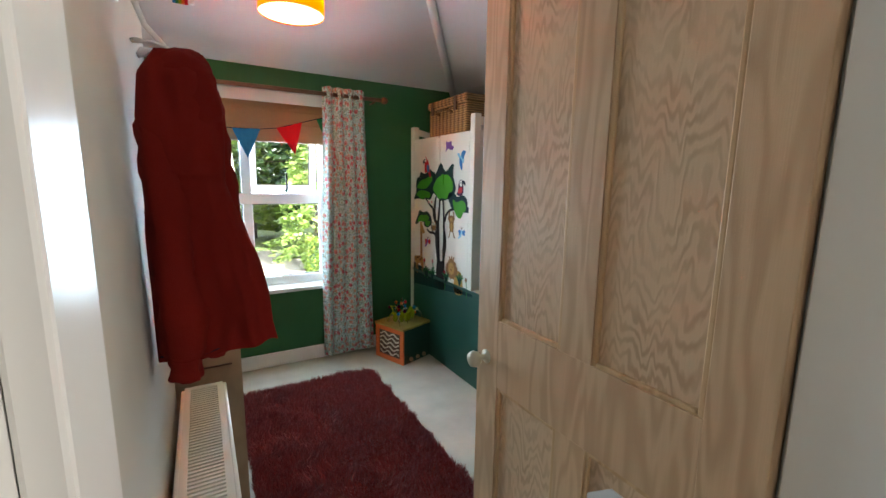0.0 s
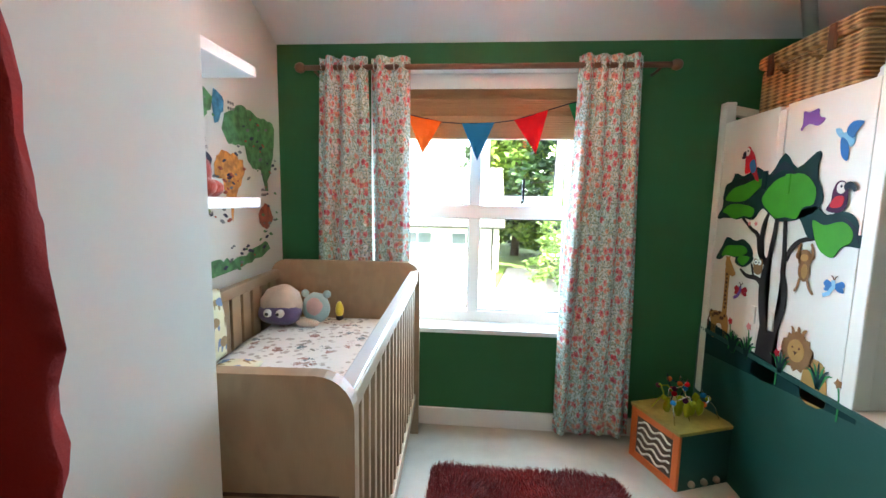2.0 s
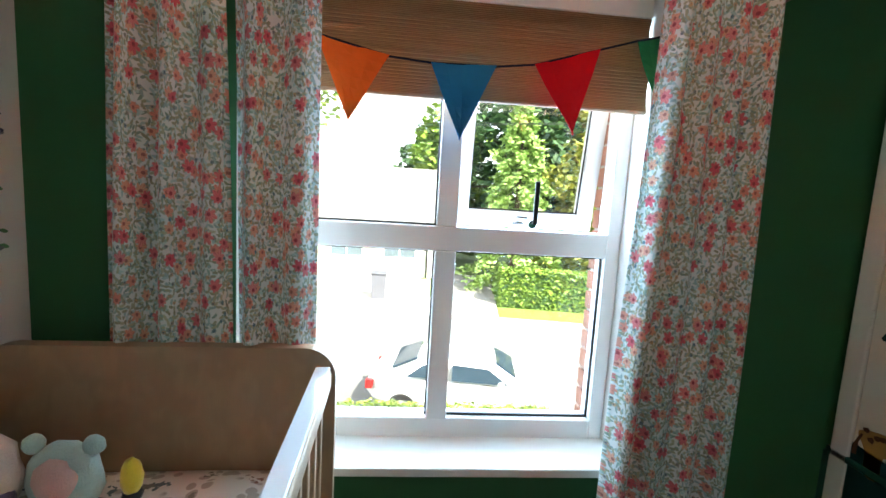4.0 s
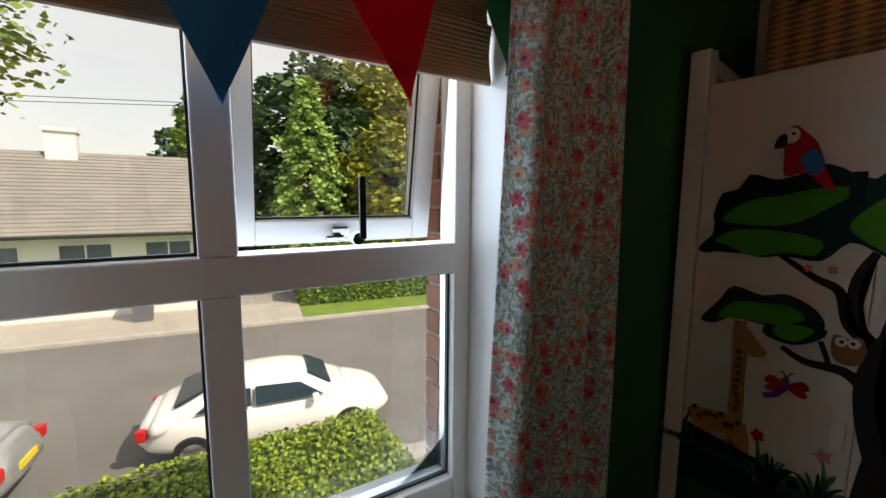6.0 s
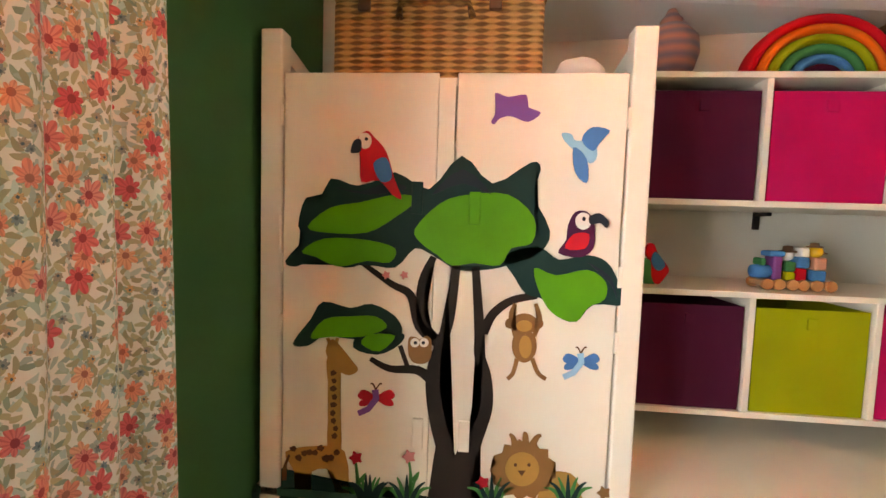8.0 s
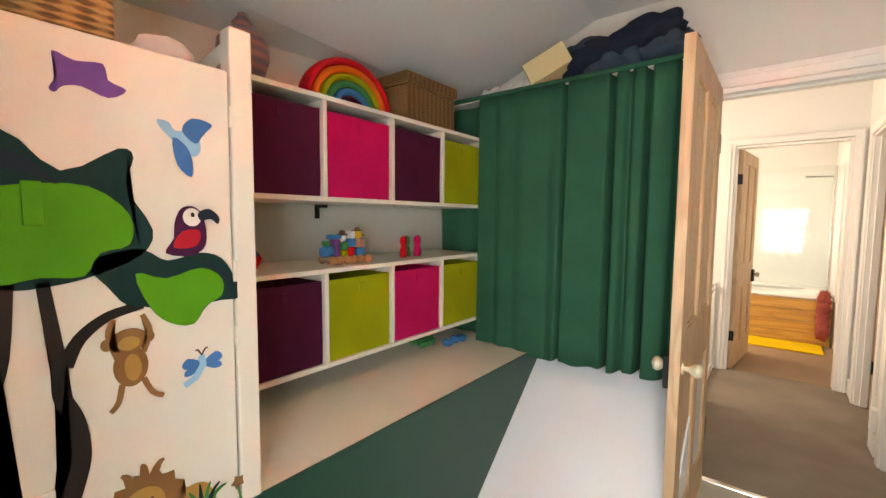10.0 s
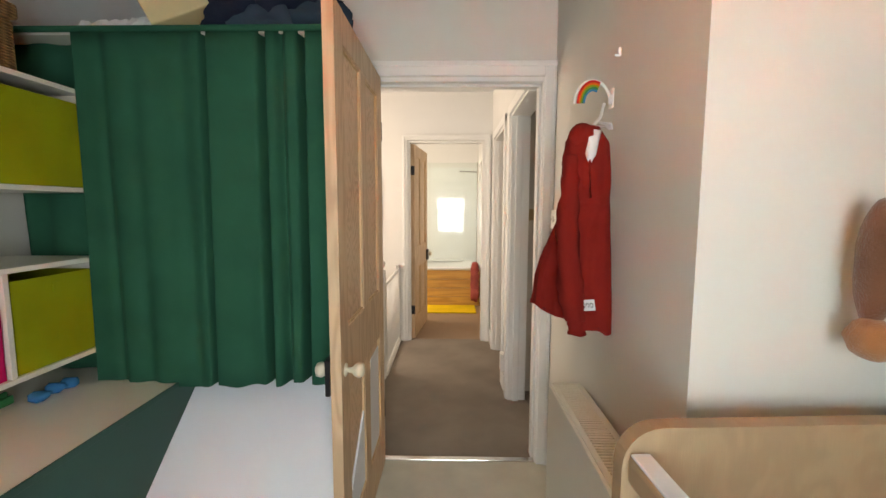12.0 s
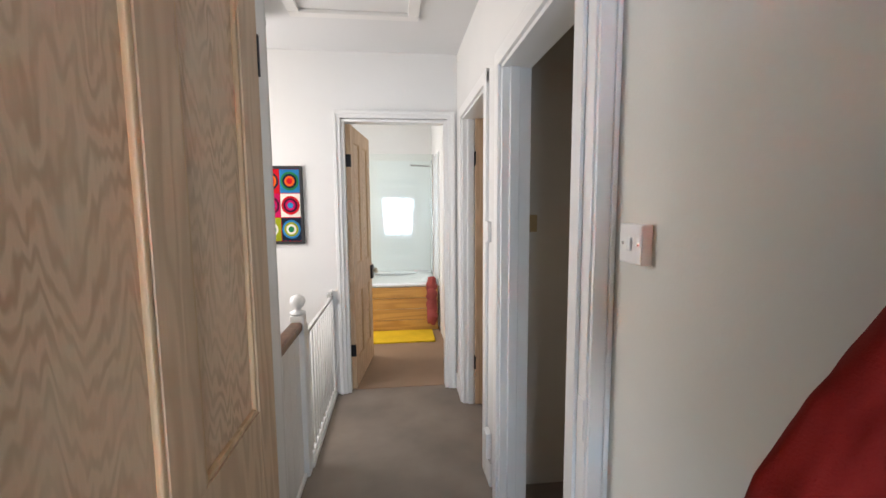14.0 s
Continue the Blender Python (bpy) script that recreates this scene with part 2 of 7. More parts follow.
def glass(name, tint=(0.95, 0.98, 0.97)):
    n = Nodes(name)
    clear = n.n("BsdfTransparent", Color=(*tint, 1))
    shine = n.n("BsdfGlossy", Roughness=0.02)
    mixer = n.t.nodes.new("ShaderNodeMixShader")
    fres = n.n("Fresnel", IOR=1.45)
    n.t.links.new(fres.outputs[0], mixer.inputs[0])
    n.t.links.new(clear.outputs[0], mixer.inputs[1])
    n.t.links.new(shine.outputs[0], mixer.inputs[2])
    n.t.links.new(mixer.outputs[0], n.t.nodes["Material Output"].inputs[0])
    return n.mat


def leafy(name, low, high, rough=0.55):
    n = Nodes(name)
    r = n.n("NewGeometry").outputs["Random Per Island"]
    c = n.mix(n.ramp(r, [(0.1, 0.0), (0.9, 1.0)]), low, high)
    c = n.mix(n.math("MULTIPLY", n.noise(0.9, 2), 0.5), c, scale_c(low, 0.8))
    return n.done(c, rough, 0.0, Subsurface_Weight=0.0, Transmission_Weight=0.0)


def banded(name, light, dark, freq, axis="Z", rough=0.7, bump=0.002):
    n = Nodes(name)
    wave = n.n("TexWave", Vector=n.co, Scale=freq, Distortion=0.6, Detail=2.0)
    wave.bands_direction = axis
    f = wave.outputs["Fac"]
    c = n.mix(f, dark, light)
    c = n.mix(n.math("MULTIPLY", n.noise(22, 3, n.scaled((1, 1, 14)) if axis == "Z" else None), 0.6), c, dark)
    n.bump(f, bump, 0.6)
    return n.done(c, rough)


def wicker(name, light, dark, s=38.0):
    n = Nodes(name)
    a = n.n("TexWave", Vector=n.co, Scale=s * 0.55, Distortion=0.8, Detail=1.0)
    a.bands_direction = "Z"
    b = n.n("TexWave", Vector=n.co, Scale=s * 0.16, Distortion=0.3, Detail=1.0)
    b.bands_direction = "Y"
    f = n.math("MULTIPLY_ADD", n.math("SUBTRACT", b.outputs["Fac"], 0.5), 0.9, a.outputs["Fac"])
    c = n.mix(n.ramp(f, [(0.1, 0.0), (0.8, 1.0)]), dark, light)
    c = n.mix(n.math("MULTIPLY", n.noise(30, 3), 0.5), c, scale_c(light, 0.7))
    n.bump(f, 0.006, 0.9)
    return n.done(c, 0.6)


M = dict(
    wall=plain("wall_cream_paint", (0.66, 0.64, 0.58), 0.75, var=0.04, fine=90),
    hallwall=plain("hall_paint", (0.74, 0.73, 0.70), 0.75, var=0.03, fine=90),
    green=plain("green_wall_paint", (0.018, 0.115, 0.035), 0.7, var=0.1, fine=120),
    teal=plain("dark_teal_paint", (0.006, 0.062, 0.043), 0.45, var=0.08, fine=80),
    ceiling=plain("ceiling_white_paint", (0.72, 0.72, 0.71), 0.85, var=0.03),
    gloss=plain("white_gloss_paint", (0.78, 0.77, 0.74), 0.3, var=0.03, fine=50, bump=0.0003),
    # white paint with the window's blue light mixed into its colour
    slope=plain("bulkhead_sky_tinted_white", (0.72, 0.75, 0.80), 0.28, var=0.04),
    cream=plain("cream_gloss_paint", (0.75, 0.71, 0.62), 0.35, var=0.04, bump=0.0004),
    upvc=plain("white_window_plastic", (0.8, 0.8, 0.79), 0.25, var=0.02, bump=0.0001),
    carpet=plain("cream_carpet", (0.52, 0.49, 0.41), 0.97, var=0.12, big=6, fine=320, bump=0.004),
    hallcarpet=plain("taupe_carpet", (0.27, 0.22, 0.18), 0.97, var=0.2, big=3, fine=300, bump=0.004),
    pine=grain("stripped_pine", (0.62, 0.43, 0.27), (0.38, 0.23, 0.13), 0.5, (11.0, 11.0, 1.6), 22, contrast=0.6),
    pine_panel=figured("figured_pine", (0.66, 0.47, 0.31), (0.32, 0.19, 0.10)),
    pine_edge=grain("stripped_pine_edge", (0.62, 0.42, 0.24), (0.42, 0.25, 0.12), 0.5, (18, 18, 0.5), 10),
    cotwood=grain("cot_oak", (0.40, 0.27, 0.16), (0.27, 0.17, 0.10), 0.5, (14, 1.0, 8), 9, contrast=0.4),
    darkwood=grain("dark_wood", (0.15, 0.07, 0.035), (0.06, 0.025, 0.012), 0.4),
    rod=grain("rod_wood", (0.2, 0.09, 0.045), (0.1, 0.04, 0.02), 0.45, (0.7, 8, 8), 12),
    bathwood=grain("bath_pine", (0.66, 0.36, 0.09), (0.42, 0.19, 0.04), 0.35, (0.8, 6, 9), 16),
    bamboo=banded("bamboo_blind", (0.50, 0.33, 0.17), (0.30, 0.17, 0.08), 70.0),
    rad=plain("radiator_enamel", (0.76, 0.72, 0.62), 0.35, var=0.02, bump=0.0001),
    chrome=plain("chrome", (0.7, 0.7, 0.7), 0.15, 1.0, var=0.03, bump=0.0001),
    blackmetal=plain("black_metal", (0.02, 0.02, 0.022), 0.4, 0.6, var=0.1),
    brass=plain("ivory_knob", (0.62, 0.56, 0.42), 0.3, 0.0, var=0.06, bump=0.0002),
    red=fabric("red_school_cloth", (0.22, 0.014, 0.010)),
    redlite=fabric("white_lining", (0.75, 0.74, 0.72)),
    greencloth=fabric("green_cotton", (0.014, 0.105, 0.062), 0.15, 500),
    plum=fabric("plum_cloth", (0.075, 0.008, 0.03)),
    pink=fabric("pink_cloth", (0.55, 0.01, 0.10)),
    lime=fabric("lime_cloth", (0.30, 0.33, 0.015)),
    slate_cloth=fabric("slate_blue_cloth", (0.03, 0.055, 0.08)),
    navy=fabric("navy_cloth", (0.012, 0.018, 0.035)),
    orangef=fabric("orange_felt", (0.80, 0.14, 0.02)),
    bluef=fabric("blue_felt", (0.02, 0.19, 0.42)),
    redf=fabric("red_felt", (0.60, 0.01, 0.02)),
    greenf=fabric("green_felt", (0.02, 0.2, 0.07)),
    wicker=wicker("willow", (0.66, 0.38, 0.16), (0.14, 0.065, 0.022)),
    rattan=wicker("seagrass", (0.36, 0.19, 0.07), (0.13, 0.06, 0.02), 60),
    curtain=floral("floral_print", (0.66, 0.75, 0.74), [(0.17, 0.27, 0.23), (0.25, 0.38, 0.38), (0.24, 0.28, 0.20)], [(44.0, 0.0075, (0.12, 0.25, 0.32), (0.62, 0.42, 0.20)), (23.0, 0.020, (0.68, 0.27, 0.22), (0.70, 0.44, 0.30)), (19.0, 0.023, (0.62, 0.10, 0.14), (0.70, 0.30, 0.28))]),
    lining=fabric("curtain_lining", (0.5, 0.46, 0.42)),
    sheet=patterned("printed_sheet", (0.78, 0.73, 0.66), [(0.26, 0.11, 0.07), (0.12, 0.16, 0.16), (0.36, 0.20, 0.15), (0.20, 0.18, 0.14)], 11.0, 0.25, [(0.42, 0.36, 0.30)], 30.0, 0.3),
    elephants=elephant_print("printed_cushion", (0.74, 0.67, 0.43), ((0.17, 0.22, 0.33), (0.30, 0.19, 0.09))),
    bath_wheel=plain("orange_wood", (0.5, 0.22, 0.09), 0.5, var=0.1),
    violet_paint=plain("violet_paint", (0.18, 0.05, 0.22), 0.4),
    pinkwood=plain("pink_wood", (0.55, 0.25, 0.17), 0.5),
    yellow_paint=plain("yellow_paint", (0.75, 0.45, 0.03), 0.4),
    black=plain("black_rubber", (0.015, 0.015, 0.016), 0.6, var=0.1),
    glass=glass("window_glass"),
    bluewhite=plain("white_ceramic", (0.82, 0.84, 0.84), 0.12, var=0.02, bump=0.0001),
)


# ---- builders ----
BASE = {}


def thing(name, at=(0, 0, 0), **tags):
    """An Empty at a thing's base; parts are given in world metres."""
    ob = new(name)
    ob.location = at
    ob.empty_display_size = 0.1
    BASE[ob] = Vector(at)
    return tagged(ob, **tags)


def part(name, bm, material, parent=None, label="", smooth=False, **tags):
    """Links a bmesh, given in world metres, as one mesh object."""
    me = bpy.data.meshes.new(name)
    off = BASE.get(parent, Vector((0, 0, 0)))
    if off.length:
        bmesh.ops.translate(bm, verts=bm.verts, vec=-off)
    bmesh.ops.recalc_face_normals(bm, faces=bm.faces)
    for f in bm.faces:
        f.smooth = smooth
    bm.to_mesh(me)
    bm.free()
    me.materials.append(material)
    ob = new(name, me)
    BASE[ob] = off if parent else Vector((0, 0, 0))
    if parent:
        ob.parent = parent
    return tagged(ob, label=label, **tags)


def solo(name, bm, material, at, smooth=False, **tags):
    """A thing of one mesh, with its origin at its base."""
    bmesh.ops.translate(bm, verts=bm.verts, vec=-Vector(at))
    ob = part(name, bm, material, None, smooth=smooth, **tags)
    ob.location = at
    BASE[ob] = Vector(at)
    return ob


def box(bm, x0, x1, y0, y1, z0, z1, bev=0.0, turn=None):
    r = bmesh.ops.create_cube(bm, size=1)
    vs = r["verts"]
    m = Matrix.Translation(((x0 + x1) / 2, (y0 + y1) / 2, (z0 + z1) / 2)) @ Matrix.Diagonal((abs(x1 - x0), abs(y1 - y0), abs(z1 - z0), 1))
    bmesh.ops.transform(bm, matrix=m, verts=vs)
    if bev:
        es = list({e for v in vs for e in v.link_edges})
        out = bmesh.ops.bevel(bm, geom=es, offset=bev, segments=2, profile=0.5, affect="EDGES")
        vs = list({v for f in out["faces"] for v in f.verts} | {v for v in vs if v.is_valid})
    if turn is not None:
        bmesh.ops.transform(bm, matrix=turn, verts=[v for v in vs if v.is_valid])
    return bm


def boxes(*rows, bev=0.0):
    bm = bmesh.new()
    for r in rows:
        box(bm, *r, bev=bev)
    return bm


def tube(points, r, seg=8, closed=False, bm=None, taper=None):
    """A round rod along points."""
    bm = bm or bmesh.new()
    pts = [Vector(p) for p in points]
    rings = []
    for i, p in enumerate(pts):
        a = pts[i - 1] if i or closed else p
        b = pts[(i + 1) % len(pts)] if i + 1 < len(pts) or closed else p
        d = (b - a).normalized()
        side = d.cross(Vector((0, 0, 1)))
        side = side.normalized() if side.length > 0.05 else d.cross(Vector((1, 0, 0))).normalized()
        up = side.cross(d)
        rr = r * (taper[i] if taper else 1)
        rings.append([bm.verts.new(p + (side * math.cos(k * math.tau / seg) + up * math.sin(k * math.tau / seg)) * rr) for k in range(seg)])
    n = len(rings)
    for i in range(n if closed else n - 1):
        a, b = rings[i], rings[(i + 1) % n]
        for k in range(seg):
            bm.faces.new((a[k], a[(k + 1) % seg], b[(k + 1) % seg], b[k]))
    if not closed:
        bm.faces.new(rings[0][::-1])
        bm.faces.new(rings[-1])
    return bm


def lathe(profile, at, axis="z", seg=20, bm=None, squash=(1, 1)):
    """Turned from (radius, height) pairs round an axis through at."""
    bm = bm or bmesh.new()
    rings = []
    for r, h in profile:
        ring = []
        for k in range(seg):
            a = k * math.tau / seg
            u, v = r * math.cos(a) * squash[0], r * math.sin(a) * squash[1]
            c = {"z": (u, v, h), "x": (h, u, v), "y": (u, h, v)}[axis]
            ring.append(bm.verts.new(Vector(at) + Vector(c)))
        rings.append(ring)
    for a, b in zip(rings, rings[1:]):
        for k in range(seg):
            bm.faces.new((a[k], a[(k + 1) % seg], b[(k + 1) % seg], b[k]))
    bm.faces.new(rings[0][::-1])
    bm.faces.new(rings[-1])
    return bm


def prism(pts, depth, place, bm=None):
    """A flat outline (u, v) given depth w; place turns (u, v, w) into the world."""
    bm = bm or bmesh.new()
    a = [bm.verts.new(place(u, v, 0)) for u, v in pts]
    b = [bm.verts.new(place(u, v, depth)) for u, v in pts]
    fa, fb = bm.faces.new(a), bm.faces.new(b[::-1])
    for i in range(len(pts)):
        j = (i + 1) % len(pts)
        bm.faces.new((a[j], a[i], b[i], b[j]))
    bmesh.ops.triangulate(bm, faces=[fa, fb])
    return bm


def smoothed(pts, k=4):
    """A closed Catmull-Rom curve through pts."""
    out, n = [], len(pts)
    for i in range(n):
        p0, p1, p2, p3 = (Vector(pts[(i + d) % n]) for d in (-1, 0, 1, 2))
        for s in range(k):
            t = s / k
            out.append(tuple(0.5 * (2 * p1 + (p2 - p0) * t + (2 * p0 - 5 * p1 + 4 * p2 - p3) * t * t + (3 * p1 - p0 - 3 * p2 + p3) * t**3)))
    return out


def curve(pts, k=4):
    out = []
    q = [Vector(pts[0])] + [Vector(p) for p in pts] + [Vector(pts[-1])]
    for i in range(1, len(q) - 2):
        for s in range(k):
            t = s / k
            a, b, c, d = q[i - 1], q[i], q[i + 1], q[i + 2]
            out.append(0.5 * (2 * b + (c - a) * t + (2 * a - 5 * b + 4 * c - d) * t * t + (3 * b - a - 3 * c + d) * t**3))
    return out + [q[-1]]


def blob(bm, c, r, sub=2, m=None, lump=0.0):
    """A rounded lump with radii r."""
    out = bmesh.ops.create_icosphere(bm, subdivisions=sub, radius=1)["verts"]
    for v in out:
        k = 1 + lump * noise.noise(v.co * 2.3 + Vector(c) * 7)
        v.co = Vector((v.co.x * r[0], v.co.y * r[1], v.co.z * r[2])) * k
        if m:
            v.co = m @ v.co
        v.co += Vector(c)
    return bm


def sheet(nu, nv, f, thick=0.0):
    """A grid of points f(u, v), u and v from 0 to 1, with thickness."""
    bm = bmesh.new()
    g = [[bm.verts.new(f(i / nu, j / nv)) for j in range(nv + 1)] for i in range(nu + 1)]
    for i in range(nu):
        for j in range(nv):
            bm.faces.new((g[i][j], g[i + 1][j], g[i + 1][j + 1], g[i][j + 1]))
    if thick:
        bmesh.ops.recalc_face_normals(bm, faces=bm.faces)
        bmesh.ops.solidify(bm, geom=bm.faces[:], thickness=thick)
    return bm


S = dict(kind="structure")
ROOM_N, ROOM_S, WEST, ALCOVE, EAST = 3.03, 0.17, -0.055, -0.735, 2.25
CORNER = 1.395
# ---- the bedroom's shell ----
WX0, WX1, WZ0, WZ1 = -0.22, 0.90, 0.565, 1.955
part("wall_north", boxes((ALCOVE - 0.12, WX0, 3.03, 3.16, -0.3, 2.5), (WX1, 2.4, 3.03, 3.16, -0.3, 2.5), (WX0, WX1, 3.03, 3.16, -0.3, WZ0), (WX0, WX1, 3.03, 3.16, WZ1, 2.5)), M["green"], **S)
part("wall_west", boxes((WEST - 0.665, WEST, 0.05, CORNER, -0.02, 2.6)), M["wall"], **S)
part("wall_alcove", boxes((ALCOVE - 0.12, ALCOVE, CORNER, 3.03, -0.02, 2.6)), M["wall"], **S)
part("wall_east", boxes((EAST, EAST + 0.12, 0.05, 3.03, -0.02, 2.6)), M["wall"], **S)
part("wall_boxing", boxes((1.965, EAST, 2.88, 3.03, 0.0, 2.5)), M["wall"], **S)
DX0, DX1, DZ = -0.015, 0.83, 1.965
part("wall_south", boxes((WEST, DX0, 0.05, ROOM_S, -0.02, 2.6), (DX1, EAST, 0.05, ROOM_S, -0.02, 2.6), (DX0, DX1, 0.05, ROOM_S, DZ, 2.6)), M["wall"], **S)
part("floor", boxes((-0.9, 2.4, 0.12, 3.1, -0.25, 0.0)), M["carpet"], **S)
bm = bmesh.new()
A, B, C, D = (ALCOVE - 0.1, 3.04, 2.07), (1.92, 3.04, 2.065), (1.26, 2.23, 2.45), (ALCOVE - 0.1, 2.23, 2.45)
F, G, H, I = (2.3, 3.04, 1.98), (2.3, 0.1, 2.1), (1.42, 0.1, 2.46), (ALCOVE - 0.1, 0.1, 2.46)
vs = {k: bm.verts.new(p) for k, p in zip("ABCDFGHI", (A, B, C, D, F, G, H, I))}
for face in ("ABCD", "DCHI", "BFG", "BGC", "CGH"):
    bm.faces.new([vs[k] for k in face])
bmesh.ops.recalc_face_normals(bm, faces=bm.faces)
up = bmesh.ops.extrude_face_region(bm, geom=bm.faces[:])
bmesh.ops.translate(bm, verts=[v for v in up["geom"] if isinstance(v, bmesh.types.BMVert)], vec=(0, 0, 0.1))
part("ceiling", bm, M["ceiling"], **S)
part("ceiling_trim", tube([(1.92, 3.02, 2.055), (1.26, 2.23, 2.438)], 0.028, 10), M["ceiling"], smooth=True, **S)
part("baseboard", boxes((0.0, 1.53, 3.012, 3.03, 0, 0.1), (WEST, WEST + 0.015, 0.24, 1.42, 0, 0.1), bev=0.004), M["gloss"], **S)
# brick outer leaf round the window
brickmat = plain("red_brick", (0.36, 0.15, 0.10), 0.9, var=0.25, big=9, fine=120, bump=0.003)
mortar = plain("mortar", (0.42, 0.38, 0.33), 0.95, var=0.1, bump=0.002)
outer = part("wall_outer", boxes((-2.2, WX0 - 0.02, 3.28, 3.38, -2.7, 2.6), (WX1 + 0.02, 2.5, 3.28, 3.38, -2.7, 2.6), (WX0 - 0.02, WX1 + 0.02, 3.28, 3.38, -2.7, WZ0 - 0.13), (WX0 - 0.02, WX1 + 0.02, 3.28, 3.38, WZ1 + 0.02, 2.6), (WX0 - 0.2, WX0 - 0.02, 3.16, 3.28, 0.4, 2.1), (WX1 + 0.02, WX1 + 0.2, 3.16, 3.28, 0.4, 2.1), (0.893, 1.12, 3.242, 3.375, 0.44, 1.975)), mortar, **S)
part("house_bulk", boxes((-2.2, 2.5, -5.2, 0.0, -2.7, -0.3), (-2.2, -0.9, -5.2, 3.28, -0.3, 2.6), (2.425, 2.5, -5.2, 3.28, -0.3, 2.6), (-2.2, 2.425, -5.2, -4.6, -0.3, 2.6), (-2.2, 2.5, 0.0, 3.28, -2.7, -0.31)), mortar, **S)
bm = prism([(-5.6, 2.62), (3.62, 2.62), (-0.9, 4.7)], 4.95, lambda u, v, w: (-2.4 + w, u, v))
part("roof_own", bm, plain("roof_slate", (0.1, 0.09, 0.09), 0.8, var=0.2), **S)
part("window_sill", boxes((WX0 - 0.03, WX1 + 0.03, 3.0, 3.17, WZ0 - 0.022, WZ0 + 0.004), bev=0.004), M["gloss"], **S)
part("window_reveal", boxes((WX0 - 0.001, WX0 + 0.012, 3.025, 3.17, WZ0, WZ1), (WX1 - 0.012, WX1 + 0.001, 3.025, 3.17, WZ0, WZ1), (WX0, WX1, 3.025, 3.17, WZ1 - 0.012, WZ1)), M["gloss"], **S)
# the sky's blue light on the sill is put into its paint colour
part("outer_sill", boxes((WX0 - 0.018, WX1 - 0.018, 3.237, 3.41, WZ0 - 0.12, WZ0 - 0.045), bev=0.01), plain("outer_sill_sky_tinted_paint", (0.7, 0.73, 0.78), 0.5, var=0.06), **S)

win = thing("window_1", (0.34, 3.18, WZ0), kind="structure", label="white plastic four-pane window with its upper casement pushed open")
FY0, FY1 = 3.165, 3.235
x0, x1, xm, zt0, zt1 = WX0 + 0.012, WX1 - 0.012, 0.338, 1.168, 1.243
part("window_frame", boxes((x0, x0 + 0.045, FY0, FY1, WZ0, WZ1 - 0.012), (x1 - 0.045, x1, FY0, FY1, WZ0, WZ1 - 0.012), (x0 + 0.045, x1 - 0.045, FY0, FY1, WZ0, WZ0 + 0.065), (x0 + 0.045, x1 - 0.045, FY0, FY1, WZ1 - 0.07, WZ1 - 0.012), (x0 + 0.045, x1 - 0.045, FY0 - 0.003, FY1, zt0, zt1), (xm - 0.032, xm + 0.032, FY0 - 0.006, FY1, WZ0 + 0.065, zt0), (xm - 0.032, xm + 0.032, FY0 - 0.006, FY1, zt1, WZ1 - 0.07), bev=0.004), M["upvc"], win)
part("gasket", boxes(*[(a, b, 3.19, 3.2, c, d) for a, b, c, d in ((x0 + 0.045, xm - 0.032, zt0 - 0.006, zt0), (xm + 0.032, x1 - 0.045, zt0 - 0.006, zt0), (x0 + 0.045, xm - 0.032, zt1, zt1 + 0.006), (x1 - 0.05, x1 - 0.045, WZ0 + 0.065, zt0), (xm - 0.037, xm - 0.032, zt1, WZ1 - 0.07), (xm - 0.037, xm - 0.032, WZ0 + 0.065, zt0), (xm + 0.032, x1 - 0.045, WZ0 + 0.065, WZ0 + 0.071))]), M["black"], win, "black rubber gasket")
for a, b, c, d in ((x0 + 0.045, xm - 0.032, WZ0 + 0.065, zt0), (xm + 0.032, x1 - 0.045, WZ0 + 0.065, zt0), (x0 + 0.045, xm - 0.032, zt1, WZ1 - 0.07)):
    p = part("pane", boxes((a, b, 3.203, 3.209, c, d)), M["glass"], win)
    p.visible_shadow = False
tilt = Matrix.Translation((0, 3.225, WZ1 - 0.07)) @ Matrix.Rotation(radians(9), 4, "X") @ Matrix.Translation((0, -3.225, -(WZ1 - 0.07)))
ca, cb, cc, cd = xm + 0.03, x1 - 0.043, zt1 - 0.004, WZ1 - 0.07
bm = bmesh.new()
for r in ((ca, ca + 0.05, 3.20, 3.25, cc, cd), (cb - 0.05, cb, 3.20, 3.25, cc, cd), (ca + 0.05, cb - 0.05, 3.20, 3.25, cc, cc + 0.055), (ca + 0.05, cb - 0.05, 3.20, 3.25, cd - 0.05, cd)):
    box(bm, *r, bev=0.004, turn=tilt)
case = part("casement", bm, M["upvc"], win, "white casement pushed open")
p = part("casement_pane", box(bmesh.new(), ca + 0.05, cb - 0.05, 3.222, 3.228, cc + 0.055, cd - 0.05, turn=tilt), M["glass"], case)
p.visible_shadow = False
bm = bmesh.new()
for r in ((ca + 0.05, ca + 0.054, 3.218, 3.222, cc + 0.055, cd - 0.05), (cb - 0.054, cb - 0.05, 3.218, 3.222, cc + 0.055, cd - 0.05), (ca + 0.05, cb - 0.05, 3.218, 3.222, cc + 0.055, cc + 0.059)):
    box(bm, *r, turn=tilt)
part("casement_gasket", bm, M["black"], case)
hx = 0.60
bm = bmesh.new()
box(bm, hx - 0.02, hx + 0.02, 3.185, 3.2, cc + 0.012, cc + 0.04, 0.004, tilt)
box(bm, hx - 0.04, hx + 0.005, 3.165, 3.18, cc + 0.012, cc + 0.024, 0.004, tilt)
lathe([(0.013, -0.03), (0.015, -0.02), (0.01, 0.0)], (hx, 3.195, cc + 0.024), "y", 12, bm)
